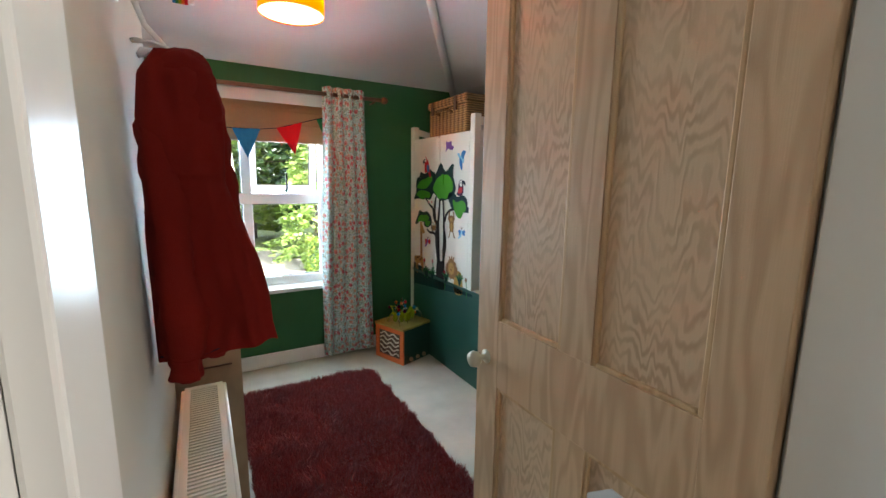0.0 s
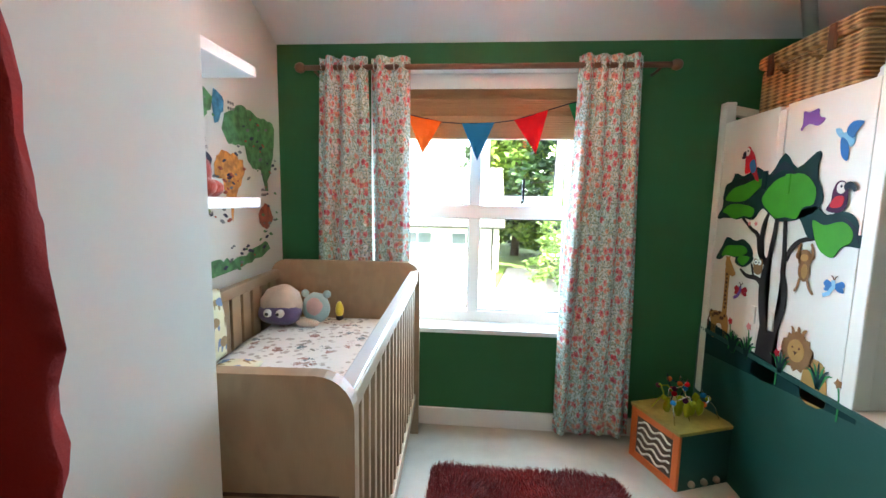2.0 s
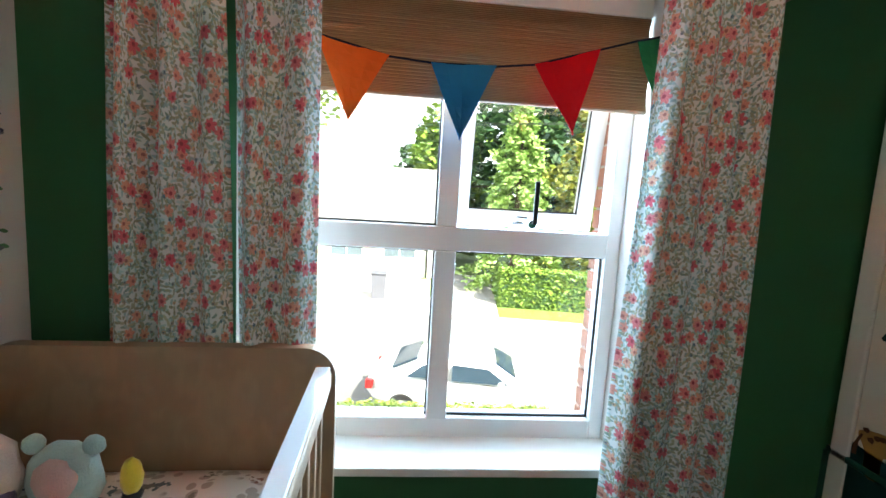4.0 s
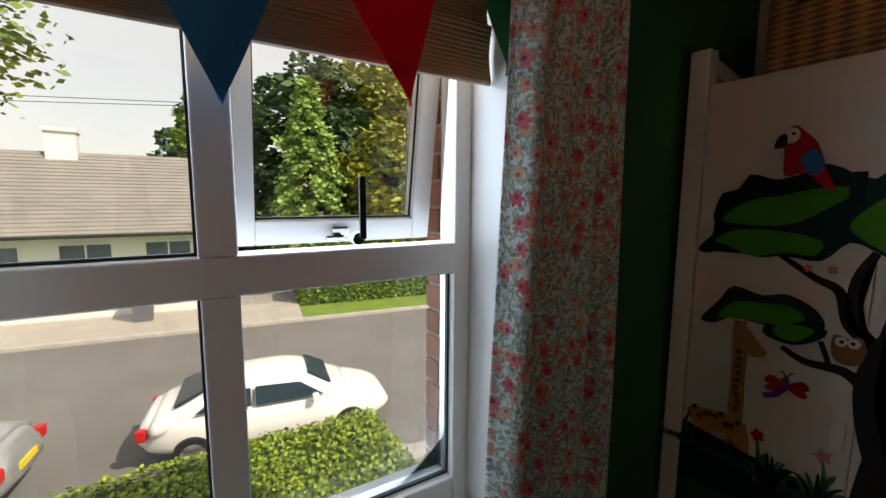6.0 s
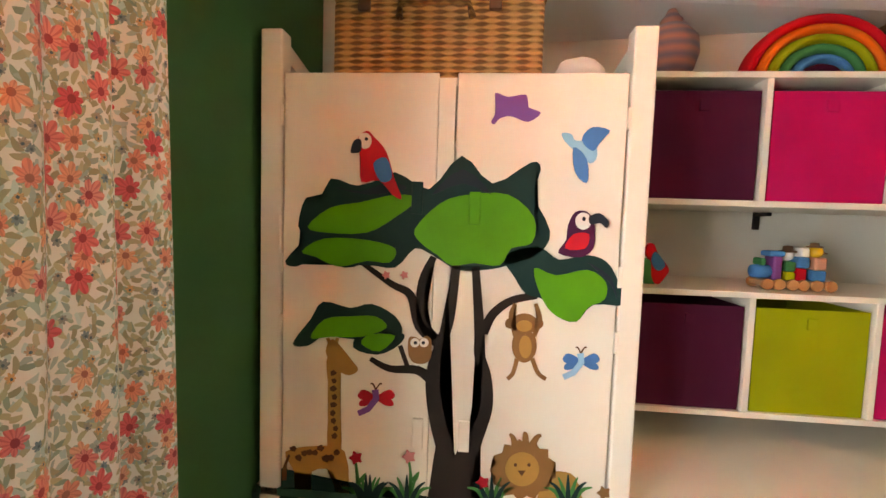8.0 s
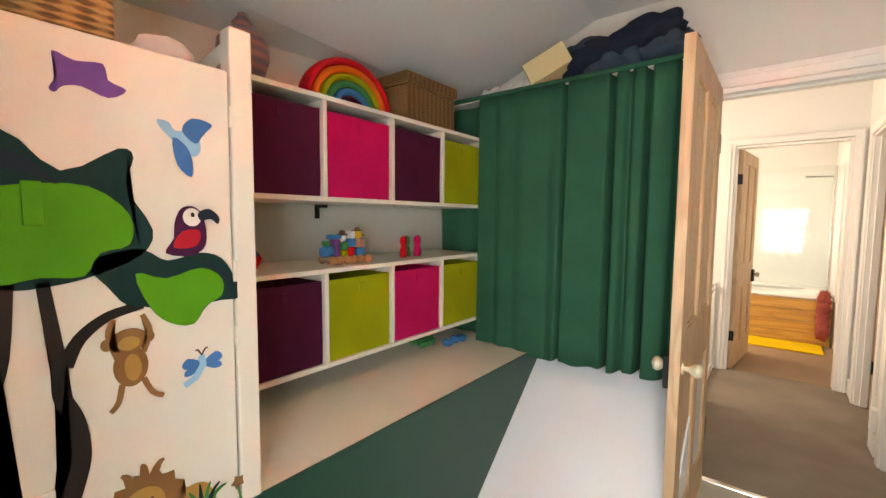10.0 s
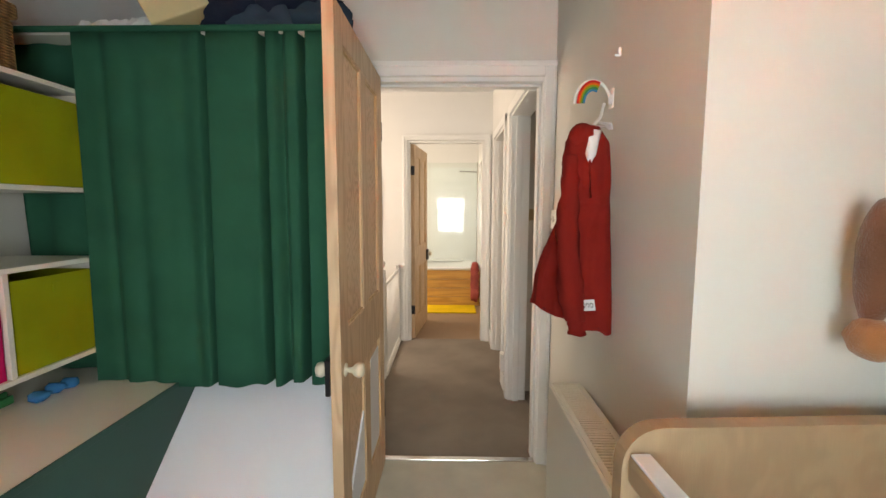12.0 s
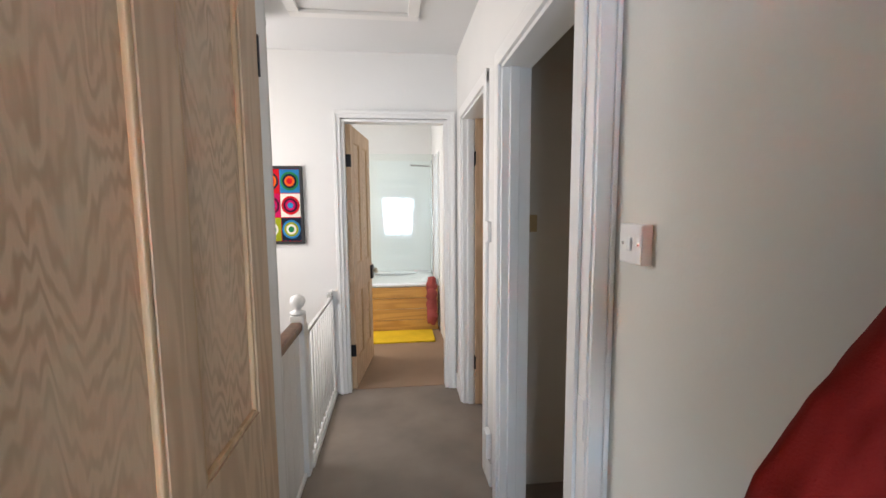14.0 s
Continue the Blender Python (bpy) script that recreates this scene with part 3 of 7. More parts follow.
part("handle", bm, M["chrome"], case, "chrome casement handle")
part("handle_stay", box(bmesh.new(), hx - 0.002, hx + 0.012, 3.15, 3.158, zt1 + 0.02, zt1 + 0.15, 0.002), M["blackmetal"], win, "black metal stay")
part("stay_arm", tube([(cb + 0.004, 3.2, cd - 0.03), (cb + 0.004, 3.235, cd - 0.15), (cb + 0.004, 3.225, cd - 0.34)], 0.005, 6), M["chrome"], win)

# ---- the sloping boxed-in stair head and its ledge ----
BX = 1.535
LZ = 0.625
bm = prism([(0.17, 0.0), (1.24, 0.0), (0.46, 0.672), (0.17, 0.672)], BX - 0.80, lambda u, v, w: (0.80 + w - 0.001, u, v))
part("bulkhead_slope", bm, M["slope"], **S)
part("bulkhead_front", boxes((BX, BX + 0.02, 0.17, 3.03, 0.0, LZ)), M["teal"], **S)
part("bulkhead_top", boxes((BX + 0.003, EAST, 0.17, 3.02, LZ, LZ + 0.018)), M["cream"], **S)
part("bulkhead_top_edge", boxes((BX - 0.004, BX + 0.003, 0.6, 3.02, LZ - 0.002, LZ + 0.02), bev=0.002), M["teal"], **S)

# ---- the doorway ----
def architrave(name, x0, x1, z1, y, out, material, w=0.06, t=0.016, legs=(True, True)):
    """Moulded trim round an opening in a wall of constant y; out: the side it stands on."""
    bm = bmesh.new()
    for k, (ww, tt) in enumerate(((w, t), (w * 0.45, t * 1.5))):
        ya, yb = (y, y + out * tt) if out > 0 else (y + out * tt, y)
        wi = 0.004
        if legs[0]:
            box(bm, x0 - (w if k == 0 else w), x0 - (wi if k == 0 else w - ww), ya, yb, 0, z1 + w, 0.003)
        if legs[1]:
            box(bm, x1 + (wi if k == 0 else w - ww), x1 + w, ya, yb, 0, z1 + w, 0.003)
        box(bm, x0 - w, x1 + w, ya, yb + 0.001 * out, z1 + (wi if k == 0 else w - ww), z1 + w, 0.003)
    return part(name, bm, material, **S)


part("door_trim", boxes((WEST + 0.001, DX0 + 0.014, ROOM_S, ROOM_S + 0.014, 0, DZ + 0.07), (WEST + 0.001, WEST + 0.016, ROOM_S + 0.014, ROOM_S + 0.022, 0, DZ + 0.07), (DX1 + 0.004, DX1 + 0.08, ROOM_S, ROOM_S + 0.014, 0, DZ + 0.07), (DX0 + 0.014, DX1 + 0.004, ROOM_S, ROOM_S + 0.016, DZ + 0.004, DZ + 0.07), (WEST + 0.001, DX1 + 0.08, ROOM_S + 0.016, ROOM_S + 0.026, DZ + 0.045, DZ + 0.071), bev=0.003), M["gloss"], **S)
architrave("door_trim_hall", DX0 + 0.0, DX1, DZ, 0.05, -1, M["gloss"], legs=(False, True))
part("door_lining", boxes((DX0 - 0.001, DX0 + 0.02, 0.05, ROOM_S + 0.002, 0, DZ), (DX1 - 0.02, DX1 + 0.001, 0.05, ROOM_S + 0.002, 0, DZ), (DX0 + 0.02, DX1 - 0.02, 0.05, ROOM_S + 0.002, DZ - 0.02, DZ + 0.001), (DX0 + 0.02, DX0 + 0.032, 0.07, 0.125, 0, DZ - 0.02), (DX0 + 0.02, DX1 - 0.02, 0.07, 0.125, DZ - 0.032, DZ - 0.02), bev=0.002), M["gloss"], **S)
part("threshold", boxes((DX0 + 0.02, DX1 - 0.02, 0.13, 0.165, 0.0, 0.008), bev=0.003), M["chrome"], **S)
part("strike_plate", boxes((DX0 + 0.018, DX0 + 0.024, 0.13, 0.168, 0.74, 0.86), bev=0.002), M["gloss"], **S)


def panel_door(name, w, h, at, angle, knob_side=1, label="", hinge_mat=None):
    """Four-panelled door leaf; the hinge line is the origin, the leaf runs along +x before it is turned."""
    ob = thing(name, (0, 0, 0), kind="structure", label=label)
    t, st, mid = 0.036, 0.105, 0.095
    rails = ((0.0, 0.20), (0.72, 0.93), (h - 0.105, h))
    bm = bmesh.new()
    box(bm, 0, st, -t, 0, 0, h, 0.002)
    part("hinge_stile", bm, M["pine"], ob)
    part("lock_stile", box(bmesh.new(), w - st, w, -t, 0, 0, h, 0.002), M["pine"], ob)
    for a, b in rails:
        part("rail", box(bmesh.new(), st, w - st, -t + 0.0005, -0.0005, a, b, 0.001), M["pine"], ob)
    for a, b in ((0.20, 0.72), (0.93, h - 0.105)):
        part("muntin", box(bmesh.new(), w / 2 - mid / 2, w / 2 + mid / 2, -t + 0.0007, -0.0007, a, b, 0.001), M["pine"], ob)
        for c, d in ((st, w / 2 - mid / 2), (w / 2 + mid / 2, w - st)):
            part("panel", box(bmesh.new(), c - 0.008, d + 0.008, -t / 2 - 0.006, -t / 2 + 0.006, a - 0.008, b + 0.008), M["pine_panel"], ob)
            bm = bmesh.new()
            for s in (-t + 0.003, -0.003):
                for e, f, g, i in ((c, c + 0.012, a, b), (d - 0.012, d, a, b), (c + 0.012, d - 0.012, a, a + 0.012), (c + 0.012, d - 0.012, b - 0.012, b)):
                    lo, hi = (s, -t / 2 - 0.004) if s < -t / 2 else (-t / 2 + 0.004, s)
                    box(bm, e, f, lo, hi, g, i, 0.003)
            part("moulding", bm, M["pine_edge"], ob)
    kx, kz = w - 0.05, 0.80
    for s in (1, -1):
        y = 0.0 if s > 0 else -t
        bm = lathe([(0.022, 0.0), (0.022, 0.003 * s), (0.009, 0.006 * s), (0.009, 0.022 * s), (0.02, 0.032 * s), (0.026, 0.044 * s), (0.022, 0.058 * s), (0.008, 0.064 * s)], (kx, y, kz), "y", 20)
        part("door_knob", bm, M["brass"], ob, "ivory coloured round door knob", smooth=True)
    bm = box(bmesh.new(), kx - 0.03, w + 0.003, -t - 0.018, -t - 0.001, kz - 0.07, kz + 0.05, 0.003)
    part("rim_lock", bm, M["blackmetal"], ob, "black metal rim lock")
    bm = bmesh.new()
    for z in (0.25, h - 0.3):
        box(bm, -0.006, 0.004, -t - 0.002, 0.003, z, z + 0.09, 0.002)
    part("hinges", bm, M["blackmetal"], ob, "black metal hinges")
    ob.matrix_world = Matrix.Translation(at) @ Matrix.Rotation(radians(angle), 4, "Z")
    return ob


panel_door("door_1", 0.80, 1.955, (0.790, 0.18, 0.006), 89.6, label="stripped pine four-panel door standing open against the curtain")

# ---- the hall, its doorways and the bathroom ----
HX, HEND, HZ = 0.05, -1.85, 2.43
part("hall_floor", boxes((-1.3, 1.0, HEND - 0.06, 0.13, -0.25, -0.004), (1.0, 2.3, HEND - 0.06, -1.86, -0.25, -0.004)), M["hallcarpet"], **S)
part("hall_wall_west", boxes((HX - 0.12, HX, -0.84, -0.57, 0, 1.96), (HX - 0.12, HX, HEND, -1.62, 0, 1.96), (HX - 0.12, HX, HEND, 0.05, 1.96, 2.6)), M["hallwall"], **S)
part("hall_wall_end", boxes((-1.3, 0.125, HEND - 0.1, HEND, 0, 2.6), (0.865, 2.42, HEND - 0.1, HEND, -2.6, 2.6), (0.125, 0.865, HEND - 0.1, HEND, 1.99, 2.6)), M["hallwall"], **S)
part("hall_wall_east", boxes((2.3, 2.42, HEND, -1.5, -2.6, 2.6), (2.3, 2.42, -0.5, 0.05, -2.6, 2.6), (2.3, 2.42, -1.5, -0.5, -2.6, 1.05), (2.3, 2.42, -1.5, -0.5, 2.15, 2.6)), M["hallwall"], **S)
part("hall_wall_north", boxes((0.82, 2.3, 0.0, 0.048, -2.6, 2.6)), M["hallwall"], **S)
part("hall_ceiling", boxes((-1.3, 2.42, -1.95, 0.05, HZ, HZ + 0.1)), M["ceiling"], **S)
part("ceiling_hatch", boxes((0.35, 1.05, -1.3, -1.24, HZ - 0.02, HZ), (0.35, 1.05, -0.76, -0.7, HZ - 0.02, HZ), (0.35, 0.41, -1.24, -0.76, HZ - 0.02, HZ), (0.99, 1.05, -1.24, -0.76, HZ - 0.02, HZ), bev=0.004), M["gloss"], **S)
part("stair_floor", boxes((1.0, 2.3, HEND, 0.0, -2.7, -2.6)), M["hallcarpet"], **S)
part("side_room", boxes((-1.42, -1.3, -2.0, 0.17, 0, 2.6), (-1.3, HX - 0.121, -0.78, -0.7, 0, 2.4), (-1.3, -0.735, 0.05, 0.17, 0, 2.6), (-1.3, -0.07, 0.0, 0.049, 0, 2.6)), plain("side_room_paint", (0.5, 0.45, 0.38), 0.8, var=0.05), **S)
architrave("bath_trim", 0.125, 0.865, 1.98, HEND, 1, M["gloss"], 0.055)
part("bath_lining", boxes((0.124, 0.145, HEND - 0.101, HEND, 0, 1.98), (0.845, 0.866, HEND - 0.101, HEND, 0, 1.98), (0.145, 0.845, HEND - 0.101, HEND, 1.962, 1.981)), M["gloss"], **S)
bm = bmesh.new()
for a, b in ((-0.57, 0.045), (-1.60, -0.86)):
    for c in ((a, b) if b < 0 else (a,)):
        s = -1 if c == a else 1
        lo, hi = (c - 0.06, c) if s < 0 else (c, c + 0.06)
        box(bm, HX, HX + 0.016, lo, hi, 0, 2.0, 0.003)
        box(bm, HX - 0.122, HX + 0.002, *((c, c + 0.02) if s < 0 else (c - 0.02, c)), 0, 1.95, 0.002)
        box(bm, HX - 0.07, HX - 0.03, *((c + 0.02, c + 0.035) if s < 0 else (c - 0.035, c - 0.02)), 0, 1.935, 0.002)
    box(bm, HX, HX + 0.017, a - 0.06, min(b + 0.06, 0.049), 1.95, 2.01, 0.003)
    box(bm, HX - 0.122, HX + 0.002, a, b, 1.935, 1.961, 0.002)
part("side_door_trim", bm, M["gloss"], **S)
part("hall_baseboard", boxes((HX, HX + 0.014, -0.8, -0.7, 0, 0.12), (HX, HX + 0.014, -1.84, -1.66, 0, 0.12), (0.06, 0.07, HEND, HEND + 0.014, 0, 0.12), bev=0.003), M["gloss"], **S)
d = panel_door("door_2", 0.71, 1.95, (0.845, HEND - 0.06, 0.006), -97.0, label="stripped pine panelled bathroom door standing open")
d = panel_door("door_3", 0.70, 1.93, (-0.03, -1.585, 0.006), 176.0, label="stripped pine panelled side room door standing open")
tile = plain("white_gloss_tile", (0.78, 0.81, 0.80), 0.12, var=0.02, bump=0.0001)
part("bath_floor", boxes((0.0, 2.0, -4.3, HEND - 0.06, -0.25, 0.0)), plain("bath_floor_vinyl", (0.30, 0.19, 0.12), 0.6, var=0.15), **S)
part("bath_wall", boxes((-0.05, 0.03, -4.3, HEND - 0.1, 0, 2.6), (2.0, 2.1, -4.3, -3.5, 0, 2.6), (2.0, 2.1, -2.5, HEND - 0.1, 0, 2.6), (2.0, 2.1, -3.5, -2.5, 0, 1.0), (2.0, 2.1, -3.5, -2.5, 2.05, 2.6), (-0.05, 2.1, -4.4, -4.3, 0, 2.6)), M["hallwall"], **S)
part("bath_wall_panel", boxes((0.03, 2.0, -4.3, -4.285, 0.5, 1.95), (0.031, 0.045, -4.285, -3.3, 0.5, 1.95)), tile, **S)
part("bath_ceiling", boxes((-0.05, 2.1, -4.4, -1.95, HZ, HZ + 0.1)), M["ceiling"], **S)

# ---- exterior ----
RA = radians(-8.3)
ROAD = Matrix.Translation((1.5, 12.3, -2.6)) @ Matrix.Rotation(RA, 4, "Z")
asphalt = plain("asphalt", (0.16, 0.155, 0.15), 0.9, var=0.15, big=0.6, fine=40, bump=0.004)
part("ground", sheet(1, 1, lambda u, v: (-300 + 600 * u, -300 + 700 * v, -2.66)), plain("far_grass", (0.10, 0.16, 0.04), 0.95, var=0.2, big=0.5, fine=9), kind="structure")


def strip(name, y0, y1, z0, z1, mat, x0=-60, x1=60, n=1):
    bm = box(bmesh.new(), x0, x1, y0, y1, z0, z1, 0.01, ROAD)
    return part(name, bm, mat, kind="structure")


strip("road", -4.2, 3.6, -0.04, 0.0, asphalt)
paving = plain("paving", (0.38, 0.35, 0.31), 0.9, var=0.12, big=1.2, fine=30, bump=0.004)
kerbmat = plain("kerb_stone", (0.42, 0.4, 0.36), 0.85, var=0.12, big=1.5)
strip("pavement_near", -5.9, -4.32, -0.05, 0.09, paving)
strip("verge_far", 3.72, 5.2, -0.05, 0.10, plain("verge_grass", (0.15, 0.24, 0.03), 0.95, var=0.3, big=2, fine=30, bump=0.03), 1.4, 60)
strip("pavement_far", 3.72, 6.2, -0.05, 0.09, paving, -60, 1.4)
strip("drive_far", 5.2, 12.0, -0.05, 0.08, plain("drive", (0.30, 0.28, 0.26), 0.9, var=0.15), -1.2, 1.4)
strip("lawn_far", 6.4, 12.0, -0.05, 0.12, plain("lawn_grass", (0.14, 0.24, 0.03), 0.95, var=0.25, big=2, fine=30), -60, -1.25)
for k, (a, b) in enumerate(((-4.32, -4.2), (3.6, 3.72))):
    edge = part("kerb", box(bmesh.new(), -60, 60, a, b, -0.05, 0.085, 0.01, ROAD), mortar, kind="structure")
    me = None
    for i in range(44):
        xx = -17 + i * 0.92
        bm = box(bmesh.new(), 0, 0.90, a - 0.005, b + 0.005, -0.04, 0.10, 0.012)
        if me is None:
            st = part("kerbstone", bm, kerbmat, edge)
            me = st.data
        else:
            bm.free()
            st = new("kerbstone", me)
            st.parent = edge
        st.matrix_world = ROAD @ Matrix.Translation((xx, 0, 0))
part("wall_garden", box(bmesh.new(), -30, -1.3, 6.2, 6.4, 0.0, 0.75, 0.02, ROAD), plain("white_render", (0.75, 0.73, 0.68), 0.9, var=0.05), kind="structure")


def leaves(n, where, size, flat=0.6):
    """n leaf quads with centres from where()."""
    vs, fs = [], []
    for i in range(n):
        c = where()
        a, b = random.uniform(0, math.tau), random.uniform(-1, 1) * flat
        s = size * random.uniform(0.6, 1.4)
        u = Vector((math.cos(a), math.sin(a), b)).normalized() * s
        w = u.cross(Vector((random.uniform(-1, 1), random.uniform(-1, 1), random.uniform(0.2, 1)))).normalized() * s * 0.6
        k = len(vs)
        vs += [c - u, c + w, c + u, c - w]
        fs.append((k, k + 1, k + 2, k + 3))
    me = bpy.data.meshes.new("leaves")
    me.from_pydata([tuple(v) for v in vs], [], fs)
    bm = bmesh.new()
    bm.from_mesh(me)
    bpy.data.meshes.remove(me)
    return bm


part("front_drive", box(bmesh.new(), 1.6, 9.0, 3.4, 7.4, -2.66, -2.585), paving, kind="structure")
bark = plain("bark", (0.10, 0.07, 0.05), 0.95, var=0.3, fine=20, bump=0.02)
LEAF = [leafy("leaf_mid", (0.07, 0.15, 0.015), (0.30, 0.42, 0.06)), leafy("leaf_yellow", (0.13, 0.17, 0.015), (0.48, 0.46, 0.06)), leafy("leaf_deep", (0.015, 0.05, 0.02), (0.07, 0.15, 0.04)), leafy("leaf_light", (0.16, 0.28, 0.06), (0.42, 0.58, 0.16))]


def tree(x, y, h, r, material, n=5200, size=0.16, seed=1, low=0.25, label=""):
    random.seed(seed)
    z0 = -2.65
    ob = thing("tree", (x, y, z0), category="tree", label=label or "broad leafy tree beyond the road")
    bm = tube([(x, y, z0), (x + 0.1, y, z0 + h * 0.3), (x, y + 0.1, z0 + h * 0.6), (x, y, z0 + h * 0.85)], 0.03 * h, 9, taper=(1, 0.75, 0.5, 0.2))
    clumps = []
    for k in range(26):
        a = k * 2.4 + random.random()
        f = (k + 0.5) / 26
        zz = z0 + h * (low + (0.93 - low) * f)
        rr = r * math.sqrt(max(0.05, 1 - (2 * f - 0.8) ** 2 / 1.5)) * random.uniform(0.35, 0.95)
        c = Vector((x + rr * math.cos(a), y + rr * math.sin(a), zz))
        clumps.append((c, r * random.uniform(0.28, 0.48)))
        if k % 2:
            tube([(x, y, z0 + h * 0.28 + (zz - z0) * 0.3), ((x + c.x) / 2, (y + c.y) / 2, (zz + z0 + h * 0.4) / 2 + 0.3), tuple(c)], 0.008 * h, 6, bm=bm, taper=(1, 0.6, 0.3))
    part("trunk", bm, bark, ob, smooth=True)

    def where():
        c, s = random.choice(clumps)
        v = Vector((random.gauss(0, 1), random.gauss(0, 1), random.gauss(0, 1))).normalized()
        return c + Vector((v.x * s, v.y * s, v.z * s * 0.75)) * random.uniform(0.75, 1.08)

    part("crown", leaves(n, where, size), material, ob)
    return ob


row = ((8.6, 20.5, 7.4, 2.4, 1, 0.12), (11.8, 21.5, 9.2, 3.0, 1, 0.12), (6.8, 26, 11.5, 3.6, 2, 0.15), (10.5, 27, 12.5, 4.0, 1, 0.15), (15.5, 23.5, 11, 3.8, 0, 0.1), (20.5, 26, 12, 4.5, 1, 0.1), (3.0, 31, 10.5, 3.2, 0, 0.1), (1.4, 36, 9.5, 3.0, 2, 0.1), (-14, 38, 9, 4.0, 0, 0.1), (27, 24, 12, 5, 2, 0.1), (14, 32, 14, 5, 2, 0.1))
for i, (x, y, h, r, m, low) in enumerate(row):
    tree(x, y, h, r, LEAF[m], 7000, 0.17 if y < 25 else 0.24, 10 + i, low, label=("tall broadleaf tree in full leaf behind the roadside hedge" if x > 4 else "distant leafy tree beside the bungalow"))

# drooping conifer beyond the roadside hedge
random.seed(31)
ob = thing("conifer", (4.9, 20.3, -2.65), category="tree", label="pale green drooping conifer behind the roadside hedge")
bm = tube([(4.9, 20.3, -2.65), (4.9, 20.3, 2.0), (4.95, 20.3, 6.2)], 0.16, 9, taper=(1, 0.6, 0.15))
sprays = []
for k in range(70):
    f = (k + 0.5) / 70
    a = k * 2.4
    reach = 2.3 * (1 - f) ** 0.75 * random.uniform(0.75, 1.1) + 0.15
    zz = -1.9 + 8.1 * f
    tip = Vector((4.9 + reach * math.cos(a), 20.3 + reach * math.sin(a), zz - 0.35 * reach))
    sprays.append((Vector((4.9, 20.3, zz + 0.15)), tip))
    tube([(4.9, 20.3, zz + 0.1), tuple(tip)], 0.025, 5, bm=bm, taper=(1, 0.3))
part("trunk", bm, bark, ob, smooth=True)


def conifer_leaf():
    a, b = random.choice(sprays)
    t = random.uniform(0.35, 1.05)
    p = a.lerp(b, t)
    return p + Vector((random.gauss(0, 0.12), random.gauss(0, 0.12), -abs(random.gauss(0, 0.28)) * t))


part("crown", leaves(12000, conifer_leaf, 0.11), LEAF[3], ob)

# overhanging branch of the tree close to the house
random.seed(5)
ob = thing("street_tree", (-6.5, 9.5, -2.65), category="tree", label="large maple by the road, its branches hanging over the view")
bm = tube([(-6.5, 9.5, -2.65), (-6.4, 9.5, 1.0), (-6.0, 9.4, 4.0), (-5.2, 9.2, 6.0)], 0.26, 10, taper=(1, 0.8, 0.6, 0.3))
tips = []
for k in range(16):
    t = k / 15
    tip = Vector((-3.5 + 3.3 * ((k * 7) % 16) / 15 * (0.55 + 0.45 * math.sin(k * 1.7) ** 2), 8.6 + 1.6 * math.sin(k * 2.1), 2.7 + 2.3 * ((k * 5) % 16) / 15))
    tube([(-6.0, 9.4, 3.6 + t * 2), ((tip.x - 6) / 2, (tip.y + 9.4) / 2, tip.z + 0.5), tuple(tip)], 0.05, 6, bm=bm, taper=(1, 0.5, 0.2))
    tips.append(tip)
part("trunk", bm, bark, ob, smooth=True)


def near_leaf():
    c = random.choice(tips)
    return c + Vector((random.gauss(0, 0.42), random.gauss(0, 0.42), random.gauss(0, 0.2)))


part("crown", leaves(5200, near_leaf, 0.062), LEAF[0], ob)


def hedge(name, x0, x1, y0, y1, z0, z1, n, size, material, label, turn=Matrix.Identity(4), skip_back=False):
    # solid core in the darkest leaf tone, painting in the shade behind the leaves
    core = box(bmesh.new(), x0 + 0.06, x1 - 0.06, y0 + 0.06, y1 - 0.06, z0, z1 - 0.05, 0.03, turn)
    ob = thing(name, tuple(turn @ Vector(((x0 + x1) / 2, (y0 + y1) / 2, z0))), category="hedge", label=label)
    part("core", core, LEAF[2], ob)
    ax, ay, az = x1 - x0, y1 - y0, z1 - z0
    areas = [ax * ay, ax * az, ax * az, ay * az, ay * az]

    def where():
        k = random.choices(range(5), areas)[0]
        u, v, j = random.random(), random.random(), random.gauss(0, 0.018)
        p = ((x0 + ax * u, y0 + ay * v, z1 + j), (x0 + ax * u, y0 + j, z0 + az * v), (x0 + ax * u, y1 + j, z0 + az * v), (x0 + j, y0 + ay * u, z0 + az * v), (x1 + j, y0 + ay * u, z0 + az * v))[k]
        q = Vector(p)
        q.z += 0.03 * noise.noise(q * 1.5) if k == 0 else 0
        return turn @ q

    part("leaves", leaves(n, where, size), material, ob)
    return ob


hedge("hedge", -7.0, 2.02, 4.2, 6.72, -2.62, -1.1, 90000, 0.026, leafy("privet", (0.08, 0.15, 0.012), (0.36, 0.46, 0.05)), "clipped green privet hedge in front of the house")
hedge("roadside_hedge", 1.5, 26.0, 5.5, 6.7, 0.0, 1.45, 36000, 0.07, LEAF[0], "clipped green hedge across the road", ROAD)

# bungalow
roof_tile = plain("roof_tile", (0.25, 0.235, 0.22), 0.85, var=0.15, big=1.0, fine=14, bump=0.006)
white = plain("white_render_wall", (0.8, 0.79, 0.75), 0.9, var=0.04)
bx0, bx1, by0, by1, bz = -16.0, 1.45, 22.6, 29.5, -0.12
ob = thing("bungalow", (-7.3, 26, -2.65), category="house", label="white rendered bungalow with a brown tiled roof across the road")
part("wall", boxes((bx0, bx1, by0, by1, -2.65, bz)), white, ob)
roofp = part("roof", prism([(by0 - 0.6, bz), (by1 + 0.6, bz), ((by0 + by1) / 2, 3.1)], bx1 - bx0 + 0.5, lambda u, v, w: (bx0 - 0.25 + w, u, v)), roof_tile, ob)
slope = math.atan2(3.1 - bz, (by1 - by0) / 2 + 0.6)
